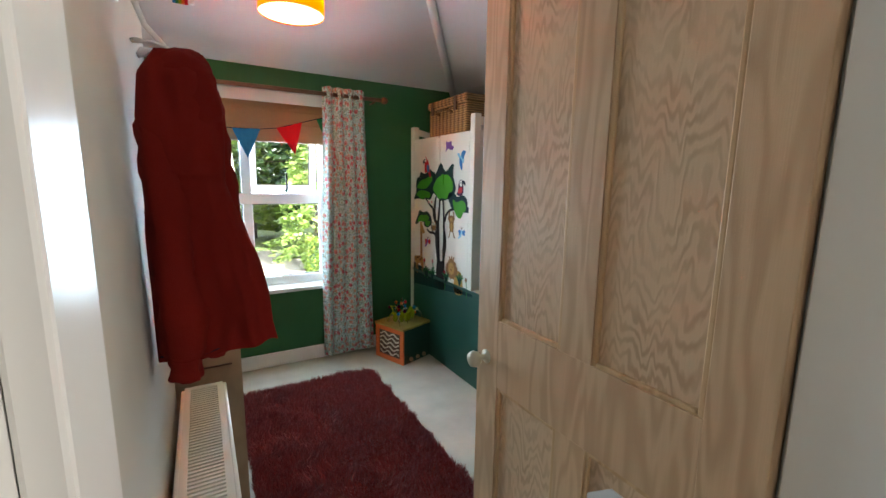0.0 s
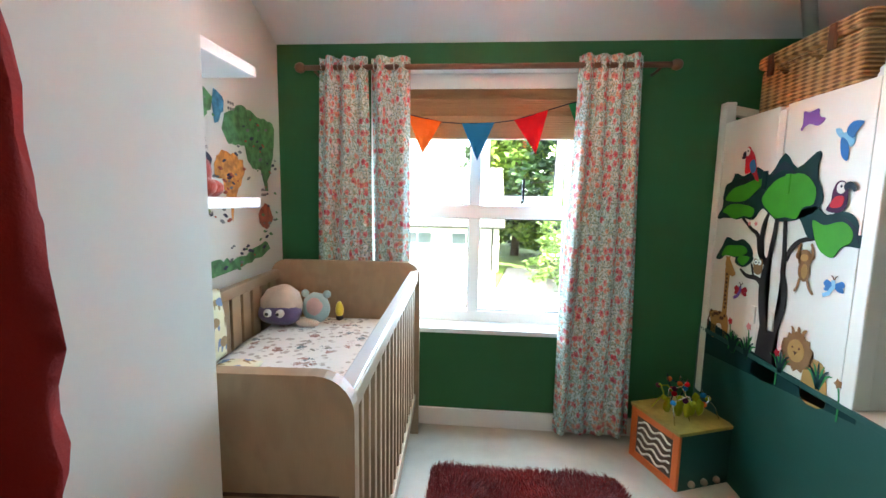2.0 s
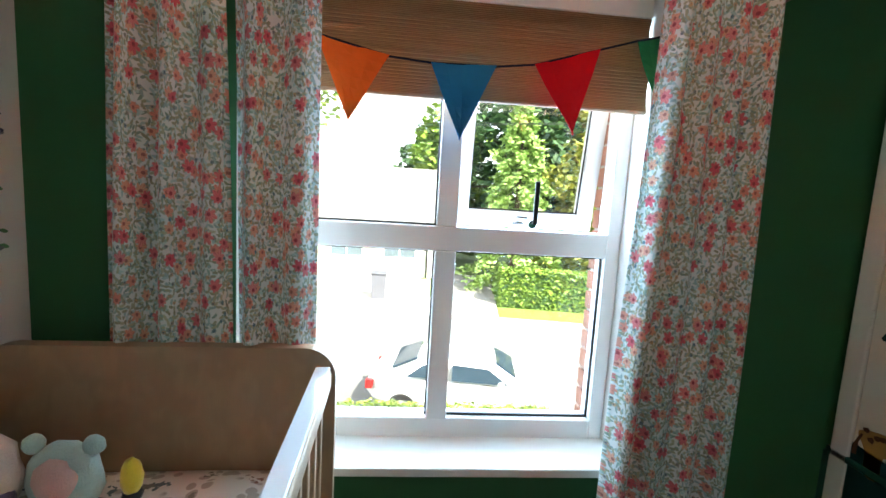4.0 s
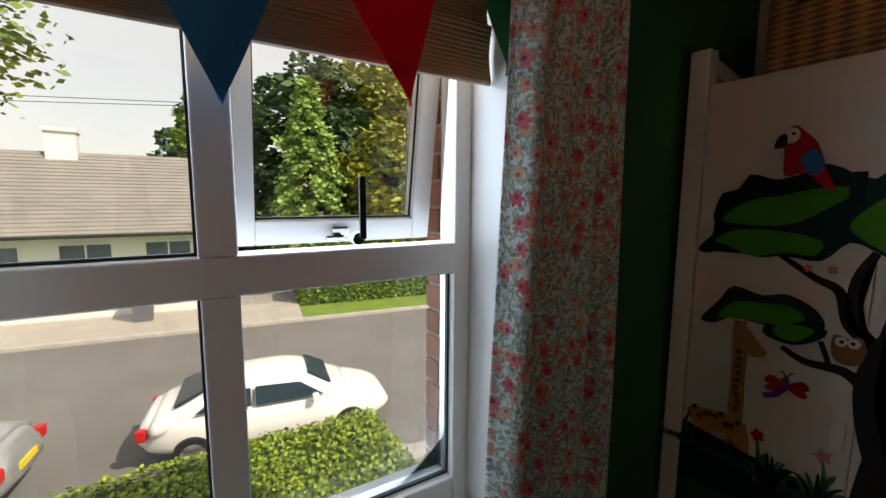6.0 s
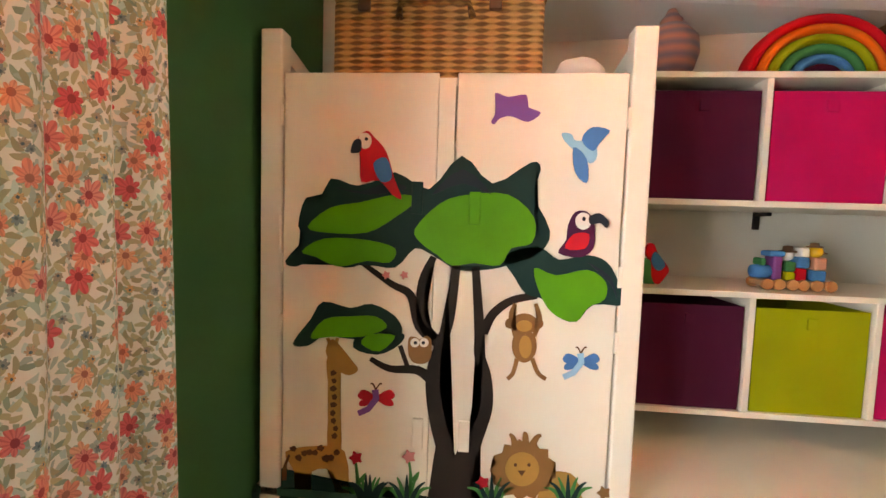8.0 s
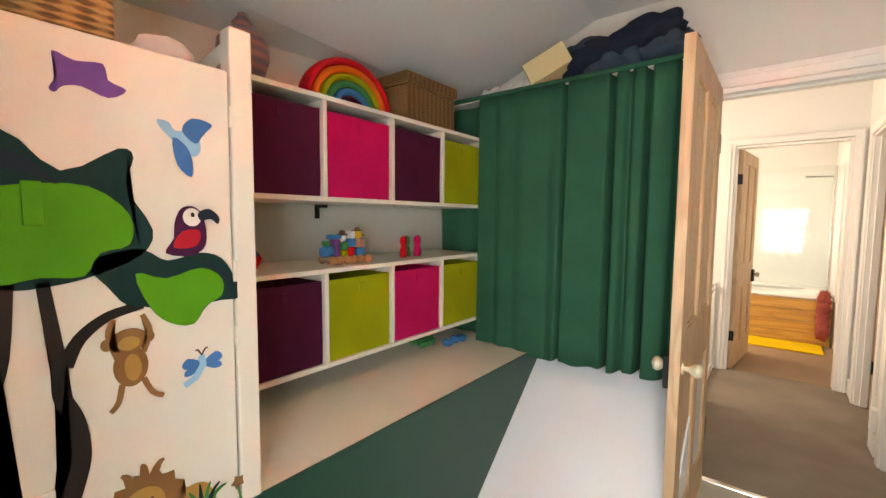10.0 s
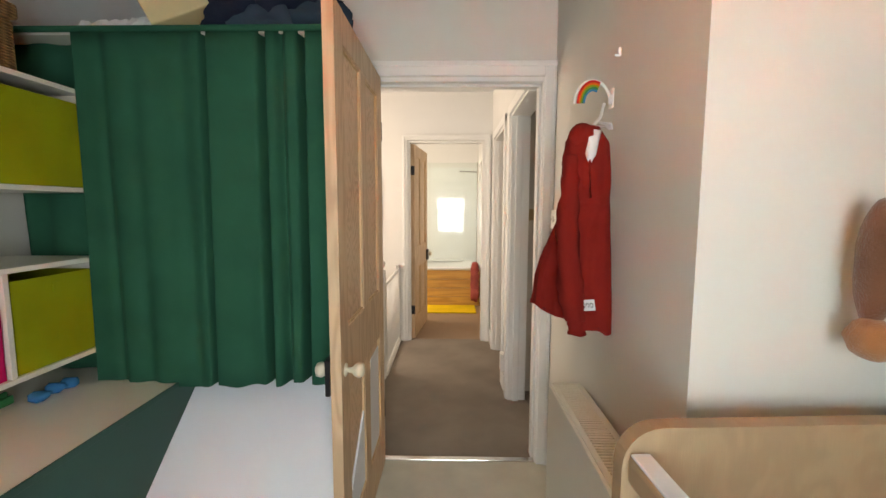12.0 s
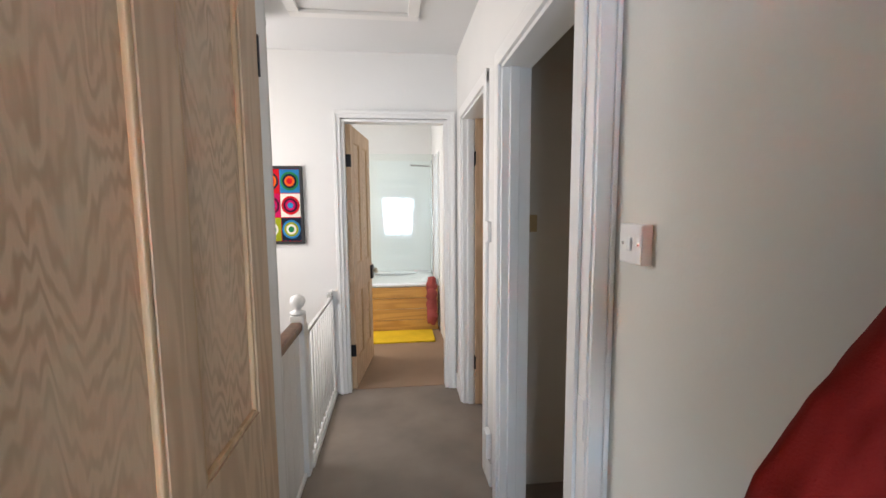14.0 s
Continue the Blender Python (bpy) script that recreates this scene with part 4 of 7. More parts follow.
length = math.hypot(3.1 - bz, (by1 - by0) / 2 + 0.6)
for i in range(22):
    d = i * length / 22
    y, z = by0 - 0.6 + d * math.cos(slope), bz + d * math.sin(slope)
    m = Matrix.Translation((0, y, z)) @ Matrix.Rotation(slope, 4, "X")
    bm = bmesh.new()
    box(bm, bx0 - 0.25, bx1 + 0.25, 0, length / 22 + 0.03, 0.0, 0.06, 0, m @ Matrix.Rotation(-0.09, 4, "X"))
    part("tile_course", bm, roof_tile, roofp)
part("chimney", boxes((-4.3, -3.3, 25.6, 26.5, 2.2, 3.95), (-4.36, -3.24, 25.5, 26.6, 3.95, 4.1)), white, ob)
part("gutter", tube([(bx0 - 0.25, by0 - 0.68, bz), (bx1 + 0.25, by0 - 0.68, bz)], 0.07, 8), M["black"], ob)
pane_far = plain("far_window_glass", (0.12, 0.15, 0.18), 0.1, var=0.1)
for i in range(6):
    x = -14 + i * 2.6
    w = part("window", boxes((x, x + 1.5, by0 - 0.03, by0 + 0.02, -1.5, -0.5)), pane_far, ob)
    part("frame", boxes((x - 0.06, x, by0 - 0.05, by0 + 0.02, -1.56, -0.44), (x + 1.5, x + 1.56, by0 - 0.05, by0 + 0.02, -1.56, -0.44), (x, x + 1.5, by0 - 0.05, by0 + 0.02, -0.5, -0.44), (x - 0.1, x + 1.6, by0 - 0.08, by0 + 0.02, -1.6, -1.5), (x + 0.72, x + 0.78, by0 - 0.05, by0 + 0.02, -1.5, -0.5)), white, w)
part("downpipe", tube([(1.1, by0 - 0.08, -2.6), (1.1, by0 - 0.08, bz)], 0.05, 8), M["black"], ob)

# telegraph pole
ob = thing("telegraph_pole", (7.9, 17.1, -2.6), category="pole", label="brown wooden telegraph pole beside the hedge")
part("pole", tube([(7.9, 17.1, -2.6), (7.9, 17.1, 4.95)], 0.11, 12, taper=(1.1, 0.8)), bark, ob, smooth=True)
part("bracket", boxes((7.5, 8.3, 17.05, 17.12, 4.55, 4.63)), bark, ob)
part("bracket", boxes((7.8, 8.2, 17.0, 17.08, 3.7, 3.76)), bark, ob)
bm = bmesh.new()
for dx, end in ((0, (-30, 30, 5.2)), (0.2, (-30, 33, 6.4))):
    tube([(7.9 + dx, 17.1, 4.6), ((7.9 + end[0]) / 2, (17.1 + end[1]) / 2, 4.4), end], 0.012, 5, bm=bm)
part("cable", bm, M["black"], ob)


def car(name, at, angle, paint, label):
    """A four-door saloon of 4.35 m, nose towards +x."""
    ob = thing(name, (0, 0, 0), category="car", label=label)
    def super_ring(x, half_w, z0, z1, power=3.2, crown=0.0, n=28):
        ring = []
        for i in range(n):
            a = math.tau * i / n
            c, q = math.cos(a), math.sin(a)
            y = half_w * math.copysign(abs(c) ** (2 / power), c)
            zz = (z0 + z1) / 2 + (z1 - z0) / 2 * math.copysign(abs(q) ** (2 / power), q)
            ring.append((x, y, zz + crown * (1 - (y / max(half_w, 0.01)) ** 2) * (q > 0)))
        return ring

    def loft(rings):
        bm = bmesh.new()
        vs = [[bm.verts.new(p) for p in r] for r in rings]
        for a, b in zip(vs, vs[1:]):
            for i in range(len(a)):
                j = (i + 1) % len(a)
                bm.faces.new((a[i], a[j], b[j], b[i]))
        bm.faces.new(vs[0])
        bm.faces.new(vs[-1][::-1])
        return bm

    deck = [(-2.2, 0.60, 0.45), (-2.17, 0.80, 0.40), (-2.05, 0.93, 0.27), (-1.7, 0.98, 0.24), (-1.0, 0.98, 0.22), (0.0, 0.96, 0.22), (0.9, 0.94, 0.22), (1.5, 0.87, 0.24), (1.9, 0.76, 0.27), (2.1, 0.66, 0.32), (2.18, 0.55, 0.40)]
    rows = []
    for (xa, ta, ba), (xb, tb, bb) in zip(deck, deck[1:]):
        for k in range(3):
            f = k / 3
            rows.append((xa + (xb - xa) * f, ta + (tb - ta) * f, ba + (bb - ba) * f))
    rows.append(deck[-1])
    part("body", loft([super_ring(x, 0.87 * (1 - min(1.0, abs(x) / 2.42) ** 5) ** 0.6, b, t, 4.0, 0.02) for x, t, b in rows]), paint, ob, smooth=True)
    roof = curve([(-1.95, 0.95), (-1.55, 1.10), (-1.05, 1.33), (-0.5, 1.42), (0.1, 1.43), (0.5, 1.36), (0.95, 1.12), (1.35, 0.92)], 3)
    part("cabin", loft([super_ring(p.x, 0.80 - 0.10 * max(0.0, p.y - 0.9) / 0.5, 0.60, p.y, 3.0, 0.015) for p in roof]), paint, ob, smooth=True)
    gl = plain("car_glass", (0.03, 0.05, 0.07), 0.06, 0.0, var=0.05, bump=0.0) if "car_glass" not in bpy.data.materials else bpy.data.materials["car_glass"]

    def quad(pts, nm, push=0.012):
        b2 = bmesh.new()
        c = sum((Vector(p) for p in pts), Vector()) / len(pts)
        nn = (Vector(pts[1]) - Vector(pts[0])).cross(Vector(pts[2]) - Vector(pts[0])).normalized()
        nn *= 1 if nn.dot(c - Vector((0, 0, 0.9))) > 0 else -1
        va = [b2.verts.new(Vector(p) + nn * push) for p in pts]
        vb = [b2.verts.new(Vector(p) - nn * 0.02) for p in pts]
        b2.faces.new(va)
        for i in range(len(pts)):
            j = (i + 1) % len(pts)
            b2.faces.new((va[i], va[j], vb[j], vb[i]))
        part(nm, b2, gl, ob)

    quad([(-1.62, -0.60, 1.09), (-1.62, 0.60, 1.09), (-1.10, 0.54, 1.325), (-1.10, -0.54, 1.325)], "rear_window", 0.03)
    quad([(1.00, -0.58, 1.09), (1.00, 0.58, 1.09), (0.58, 0.48, 1.325), (0.58, -0.48, 1.325)], "windscreen", 0.022)
    for s in (-1, 1):
        quad([(-1.30, s * 0.795, 0.99), (-0.42, s * 0.80, 0.98), (-0.42, s * 0.725, 1.29), (-0.95, s * 0.72, 1.24)], "side_window")
        quad([(-0.34, s * 0.80, 0.98), (0.85, s * 0.79, 0.97), (0.42, s * 0.72, 1.26), (-0.34, s * 0.725, 1.30)], "side_window")
        part("tail_light", box(bmesh.new(), -2.185, -2.03, s * 0.66 - 0.07, s * 0.66 + 0.07, 0.62, 0.82, 0.03), plain("red_lens", (0.5, 0.01, 0.01), 0.2) if "red_lens" not in bpy.data.materials else bpy.data.materials["red_lens"], ob)
        part("mirror", box(bmesh.new(), 0.62, 0.74, s * 0.92 - 0.08, s * 0.92 + 0.06, 0.94, 1.06, 0.02), paint, ob)
        for x in (-1.35, 1.32):
            w = part("wheel", lathe([(0.2, -0.09), (0.31, -0.09), (0.315, 0.0), (0.31, 0.09), (0.2, 0.09)], (x, s * 0.80, 0.315), "y", 24), M["black"], ob)
            part("rim", lathe([(0.02, -0.1), (0.2, -0.095), (0.2, 0.095), (0.02, 0.1)], (x, s * 0.80, 0.315), "y", 14), M["chrome"], w)
    part("number_plate", box(bmesh.new(), -2.215, -2.18, -0.26, 0.26, 0.55, 0.66), plain("yellow_plate", (0.8, 0.6, 0.02), 0.5) if "yellow_plate" not in bpy.data.materials else bpy.data.materials["yellow_plate"], ob)
    ob.matrix_world = Matrix.Translation(at) @ Matrix.Rotation(radians(angle), 4, "Z") @ Matrix.Scale(0.84, 4)
    return ob


car("white_car", (1.45, 9.5, -2.6), -8.3, plain("white_car_paint", (0.8, 0.8, 0.8), 0.15, var=0.01, bump=0.0, Coat_Weight=0.6), "white four-door saloon parked at the kerb")
car("silver_car", (-3.45, 9.85, -2.6), 171.7, plain("silver_car_paint", (0.45, 0.46, 0.48), 0.25, 0.6, var=0.02, bump=0.0), "silver saloon parked at the kerb in front of the white car")
# wheelie bin
ob = thing("wheelie_bin", (-0.9, 18.0, -2.52), category="bin", label="grey wheeled bin at the end of the drive")
part("tub", prism([(-0.24, 0.0), (0.24, 0.0), (0.29, 0.95), (-0.29, 0.95)], 0.55, lambda u, v, w: (-0.9 + u, 17.8 + w, -2.5 + v)), plain("grey_bin_plastic", (0.12, 0.12, 0.14), 0.5), ob)
part("lid", boxes((-1.21, -0.59, 17.75, 18.4, -1.55, -1.48), bev=0.02), plain("bin_lid", (0.1, 0.1, 0.12), 0.5), ob)

# ---- curtains, rod, blind and bunting ----
def pleated(xa, xb, ta, tb, y, z0, z1, n, amp, sheer=0.0, ph=0.0):
    """A hung cloth from x xa..xb at the top to ta..tb at the foot, with n folds."""
    def f(u, v):
        uu = u + 0.012 * math.sin(7 * v + 3 * u + ph)
        x = (xa + (xb - xa) * uu) * v + (ta + (tb - ta) * uu) * (1 - v)
        a = amp * (0.75 + 0.35 * math.sin(5 * u + ph)) * (0.85 + 0.3 * (1 - v))
        s = math.sin(math.tau * n * u + ph + 0.5 * math.sin(3 * v + ph))
        yy = y + a * math.copysign(abs(s) ** 0.8, s) + sheer * (1 - v)
        return (x, yy, z0 + (z1 - z0) * v + 0.004 * math.sin(math.tau * n * u) * (v < 0.01))
    return sheet(int(n * 16), 14, f, 0.003)


RODZ = 1.925
rod = thing("curtain_rod", (0.36, 2.93, RODZ), category="curtain rod", label="dark wooden curtain rod with round ends above the window")
part("pole", tube([(-0.55, 2.93, RODZ), (1.26, 2.93, RODZ)], 0.014, 12), M["rod"], rod, smooth=True)
for x in (-0.565, 1.275):
    bm = bmesh.new()
    blob(bm, (x, 2.93, RODZ), (0.028, 0.026, 0.026), 3)
    part("finial", bm, M["rod"], rod, smooth=True)
for x in (-0.49, 1.20):
    part("bracket", tube([(x, 3.028, RODZ - 0.02), (x, 2.97, RODZ - 0.02), (x, 2.93, RODZ - 0.014)], 0.007, 8), M["rod"], rod, smooth=True)


def cloth_coordinates(ob, xa, xb, ta, tb, z0, z1):
    """Gives each point of a hung cloth its place on the flat cloth, in metres."""
    me = ob.data
    off = BASE[ob.parent]
    pts = sorted(((v.co.x + off.x, v.co.y + off.y) for v in me.vertices if abs(v.co.z + off.z - (z0 + z1) / 2) < (z1 - z0) / 27), key=lambda p: p[0])
    vm = 0.5
    xl, xr = xa * vm + ta * (1 - vm), xb * vm + tb * (1 - vm)
    bins = 120
    sums = [[0.0, 0] for _ in range(bins + 1)]
    for x, y in pts:
        k = min(bins, max(0, round((x - xl) / (xr - xl) * bins)))
        sums[k][0] += y
        sums[k][1] += 1
    ys, last = [], pts[0][1]
    for total, count in sums:
        last = total / count if count else last
        ys.append(last)
    arc = [0.0]
    for k in range(bins):
        arc.append(arc[-1] + math.hypot((xr - xl) / bins, ys[k + 1] - ys[k]))
    values = []
    for v in me.vertices:
        x, z = v.co.x + off.x, v.co.z + off.z
        f = (z - z0) / (z1 - z0)
        l, r = xa * f + ta * (1 - f), xb * f + tb * (1 - f)
        p = min(bins - 0.001, max(0.0, (x - l) / (r - l) * bins))
        k = int(p)
        values += [arc[k] + (arc[k + 1] - arc[k]) * (p - k) + xa * 3, z, 0.0]
    me.attributes.new("cloth", "FLOAT_VECTOR", "POINT").data.foreach_set("vector", values)


def curtain(label, bunches, group="curtains at the window"):
    ob = thing("curtain", ((bunches[0][0] + bunches[-1][1]) / 2, 2.93, 0.03), category="curtain", label=label, group=group)
    for i, (xa, xb, ta, tb, n, ph) in enumerate(bunches):
        cl = part("cloth" if i == 0 else "cloth_fold", pleated(xa, xb, ta, tb, 2.93, 0.035, 1.975, n, 0.034, 0.02, ph), M["curtain"], ob, smooth=True)
        cloth_coordinates(cl, xa, xb, ta, tb, 0.035, 1.975)
        for k in range(int(n * 2)):
            x = xa + (xb - xa) * (k + 0.5) / (n * 2)
            bm = tube([(x, 2.93 + 0.021 * math.cos(a), RODZ + 0.021 * math.sin(a)) for a in [j * math.tau / 14 for j in range(14)]], 0.0035, 6, closed=True)
            part("eyelet", bm, M["chrome"], ob)
    return ob


curtain("long floral print eyelet curtain hanging in deep folds beside the cot", [(-0.47, -0.215, -0.52, -0.19, 3, 0.4), (-0.205, 0.0, -0.175, -0.005, 2, 1.4)])
curtain("long floral print eyelet curtain in deep folds above the toy cube", [(0.83, 1.13, 0.79, 1.19, 4, 2.2)])

bl = thing("roman_blind", (0.34, 3.1, WZ1 - 0.02), category="blind", label="raised bamboo roman blind in the window recess")
bm = boxes((WX0 + 0.02, WX1 - 0.02, 3.10, 3.155, 1.862, 1.94), bev=0.003)
part("headrail", bm, M["gloss"], bl, "white painted headrail")
for i, (za, zb, y) in enumerate(((1.80, 1.862, 3.108), (1.70, 1.81, 3.098), (1.602, 1.72, 3.088))):
    part("bamboo_fold", sheet(2, 26, lambda u, v: (WX0 + 0.02 + (WX1 - WX0 - 0.04) * u, y + 0.010 * math.sin(v * 3.1) + 0.0015 * math.sin(v * 80), za + (zb - za) * v), 0.004), M["bamboo"], bl)
part("bottom_bar", tube([(WX0 + 0.02, 3.092, 1.603), (WX1 - 0.02, 3.092, 1.603)], 0.008, 8), M["cotwood"], bl)
bunt = thing("bunting", (0.34, 3.035, 1.7), category="bunting", label="string of triangular felt flags in orange, blue, red and green")
part("cord", tube([(-0.20, 3.02, 1.77), (-0.03, 3.022, 1.715), (0.155, 3.024, 1.675), (0.26, 3.025, 1.668), (0.43, 3.025, 1.672), (0.53, 3.025, 1.685), (0.70, 3.022, 1.735), (0.80, 3.02, 1.765), (0.90, 3.02, 1.79)], 0.0028, 6), M["navy"], bunt)
for name, xa, za, xb, zb, xt, zt, m in (("flag", -0.03, 1.715, 0.155, 1.675, 0.055, 1.51, "orangef"), ("flag", 0.26, 1.668, 0.43, 1.672, 0.344, 1.478, "bluef"), ("flag", 0.53, 1.685, 0.70, 1.735, 0.647, 1.513, "redf"), ("flag", 0.80, 1.765, 0.93, 1.80, 0.87, 1.60, "greenf")):
    n = 7
    bm = bmesh.new()
    rowp = []
    for j in range(n + 1):
        t = j / n
        l, r = Vector((xa, 0, za)).lerp(Vector((xt, 0, zt)), t), Vector((xb, 0, zb)).lerp(Vector((xt, 0, zt)), t)
        rowp.append([bm.verts.new((l.x + (r.x - l.x) * s / 4, 3.02 + 0.006 * math.sin(5 * t + s), l.z + (r.z - l.z) * s / 4)) for s in range(5)])
    for p, q in zip(rowp, rowp[1:]):
        for s in range(4):
            bm.faces.new((p[s], p[s + 1], q[s + 1], q[s]))
    bmesh.ops.remove_doubles(bm, verts=bm.verts, dist=0.0004)
    bmesh.ops.recalc_face_normals(bm, faces=bm.faces)
    bmesh.ops.solidify(bm, geom=bm.faces[:], thickness=0.002)
    fl = part(name, bm, M[m], bunt, {"orangef": "orange felt", "bluef": "blue felt", "redf": "red felt", "greenf": "green felt"}[m])

# ---- wardrobe with the painted mural ----
WF = BX
wd = thing("wardrobe", (1.8, 2.56, LZ), category="wardrobe", label="white painted wardrobe with a jungle mural on its doors")
part("post", box(bmesh.new(), WF - 0.004, WF + 0.045, 2.957, 3.01, 0.3, 1.76, 0.005), M["cream"], wd)
part("post", box(bmesh.new(), WF - 0.004, WF + 0.045, 2.112, 2.163, LZ + 0.018, 1.76, 0.005), M["cream"], wd)
part("rear_post", box(bmesh.new(), 2.16, 2.2, 2.112, 2.163, LZ + 0.018, 1.76, 0.005), M["cream"], wd)
part("side", boxes((WF + 0.045, 2.2, 2.12, 2.14, LZ + 0.02, 1.66)), M["cream"], wd)
part("side", boxes((WF + 0.045, 1.96, 2.98, 3.0, LZ + 0.02, 1.66)), M["cream"], wd)
part("top", box(bmesh.new(), WF + 0.02, 2.2, 2.14, 2.98, 1.635, 1.655), M["cream"], wd)
part("side_rail", prism([(WF + 0.04, 1.70), (2.16, 1.64), (2.16, 1.67), (WF + 0.04, 1.745)], 0.03, lambda u, v, w: (u, 2.12 + w, v)), M["cream"], wd)
part("side_rail", prism([(WF + 0.04, 1.70), (1.95, 1.64), (1.95, 1.67), (WF + 0.04, 1.745)], 0.03, lambda u, v, w: (u, 2.965 + w, v)), M["cream"], wd)


def mural(u, v):
    """From the mural's drawing grid to metres on the doors (y, z)."""
    u, v = u / 1000, v / 1000
    k = 1 + 0.12727 * u - 0.09065 * v
    return (3.68238 - 1.07066 * u - 0.28013 * v) / k, (1.83013 + 0.21582 * u - 1.50925 * v) / k


AX = lambda u, v=450: mural(u, v)[0]
AZ = lambda v, u=800: mural(u, v)[1]
part("cover_strip", box(bmesh.new(), WF - 0.0004, WF + 0.012, 2.548, 2.585, LZ + 0.02, 1.643, 0.0), M["cream"], wd)
doors = []
for ya, yb in ((2.585, 2.955), (2.165, 2.546)):
    dd = part("door", box(bmesh.new(), WF, WF + 0.02, ya + 0.002, yb - 0.002, LZ + 0.02, 1.66, 0.003), M["cream"], wd)
    doors.append(dd)
def flatpaint(name, color):
    return plain("mural_" + name, color, 0.6, var=0.08, big=14, fine=80, bump=0.0002, Specular_IOR_Level=0.2)


P = dict(teal=flatpaint("teal", (0.003, 0.032, 0.030)), navy=flatpaint("navy", (0.012, 0.022, 0.035)), green=flatpaint("green", (0.05, 0.29, 0.015)), trunk=flatpaint("bark", (0.022, 0.016, 0.014)), tan=flatpaint("tan", (0.44, 0.24, 0.07)), brown=flatpaint("brown", (0.12, 0.05, 0.022)), red=flatpaint("red", (0.52, 0.015, 0.03)), white=flatpaint("white", (0.78, 0.76, 0.7)), purple=flatpaint("purple", (0.20, 0.08, 0.32)), sky=flatpaint("sky", (0.22, 0.50, 0.68)), blue=flatpaint("blue", (0.03, 0.17, 0.42)), plum=flatpaint("plum", (0.07, 0.01, 0.05)), leafg=flatpaint("leaf", (0.03, 0.22, 0.06)), pink=flatpaint("pink", (0.7, 0.25, 0.25)), hazel=flatpaint("hazel", (0.27, 0.13, 0.05)))


for u, v, c in ((740, 322, "teal"), (842, 340, "green"), (740, 740, ""), (822, 745, "")):
    y, z = mural(u, v)
    part("handle", box(bmesh.new(), WF - 0.008, WF, y - 0.013, y + 0.013, z - 0.075, z, 0.002), P[c] if c else M["cream"], doors[0 if u < 790 else 1], "painted-over handle")
for z in (1.56, 1.21, 1.06):
    for y in (2.165, 2.955):
        part("hinge", box(bmesh.new(), WF - 0.007, WF, y - 0.004, y + 0.004, z - 0.024, z + 0.024, 0.001), M["cream"], wd)


def art(name, pts, color, parent, layer=1, soft=True, k=3):
    pts = smoothed(pts, k) if soft else pts
    x = WF - 0.0012 * layer
    return part(name, prism(pts, 0.0011, lambda u, v, w: (x - w, *mural(u, v))), P[color], parent)


def oval(cx, cy, rx, ry, turn=0.0, n=14):
    c, s = math.cos(turn), math.sin(turn)
    return [(cx + rx * math.cos(a) * c - ry * math.sin(a) * s, cy + rx * math.cos(a) * s + ry * math.sin(a) * c) for a in (i * math.tau / n for i in range(n))]


def stroke(pts, w0, w1):
    """Outline of a line that tapers from w0 to w1."""
    fine = [Vector(p) for p in pts]
    l, r = [], []
    for i, p in enumerate(fine):
        d = (fine[min(i + 1, len(fine) - 1)] - fine[max(i - 1, 0)]).normalized()
        w = w0 + (w1 - w0) * i / (len(fine) - 1)
        l.append((p.x - d.y * w, p.y + d.x * w))
        r.append((p.x + d.y * w, p.y - d.x * w))
    return l + r[::-1]


def limb(name, pts, w0, w1, color, parent, layer=1):
    return art(name, stroke(curve(pts), w0, w1), color, parent, layer, soft=False)


# tree
tr = art("painted_tree", [(747, 945), (756, 900), (762, 846), (771, 790), (778, 762), (793, 768), (806, 806), (820, 771), (840, 752), (858, 760), (848, 800), (833, 850), (836, 890), (850, 945)], "trunk", wd, 1, k=2)
limb("trunk", [(789, 800), (774, 745), (766, 690), (768, 650), (780, 610), (796, 560), (808, 468)], 15, 8, "trunk", tr, 2)
limb("trunk", [(835, 795), (852, 752), (862, 715), (860, 667), (848, 625), (850, 590), (846, 540), (842, 472)], 12, 7, "trunk", tr, 2)
for pts, a, b in (([(640, 465), (693, 503), (727, 523), (742, 576), (775, 606)], 4, 11), ([(768, 455), (747, 500), (745, 565), (770, 600)], 6, 9), ([(655, 635), (690, 653), (740, 656), (770, 680)], 4, 10), ([(708, 612), (722, 652)], 4, 4), ([(951, 524), (907, 532), (873, 556), (855, 590)], 6, 9)):
    limb("branch", pts, a, b, "trunk", tr)
for edge, inner in (([(505, 462), (540, 420), (528, 400), (542, 350), (572, 358), (586, 316), (640, 330), (700, 305), (760, 335), (818, 276), (872, 325), (940, 288), (958, 300), (945, 345), (974, 410), (955, 448), (900, 470), (860, 478), (810, 478), (770, 455), (735, 440), (700, 474), (650, 468), (610, 474), (560, 458), (525, 472)], [(735, 405), (780, 360), (830, 345), (900, 345), (945, 385), (942, 430), (905, 440), (885, 470), (840, 466), (800, 470), (775, 452), (745, 430)]), ([(890, 455), (925, 440), (960, 440), (990, 460), (1040, 452), (1075, 465), (1095, 500), (1106, 540), (1050, 540), (1020, 570), (985, 560), (960, 530), (930, 520), (910, 490)], [(945, 475), (985, 488), (1040, 478), (1072, 500), (1070, 530), (1040, 545), (1020, 570), (985, 560), (960, 530)]), ([(518, 608), (550, 565), (572, 534), (620, 545), (658, 538), (700, 560), (712, 590), (680, 600), (620, 600), (575, 595), (545, 612)], [(550, 598), (575, 565), (620, 560), (665, 560), (685, 580), (640, 596), (585, 596)]), ([(625, 615), (640, 585), (668, 580), (690, 588), (716, 592), (705, 612), (668, 628)], [(640, 608), (655, 592), (700, 594), (672, 622)])):
    cr = art("painted_foliage", edge, "teal", wd, 2)
    art("foliage_centre", inner, "green", cr, 3)
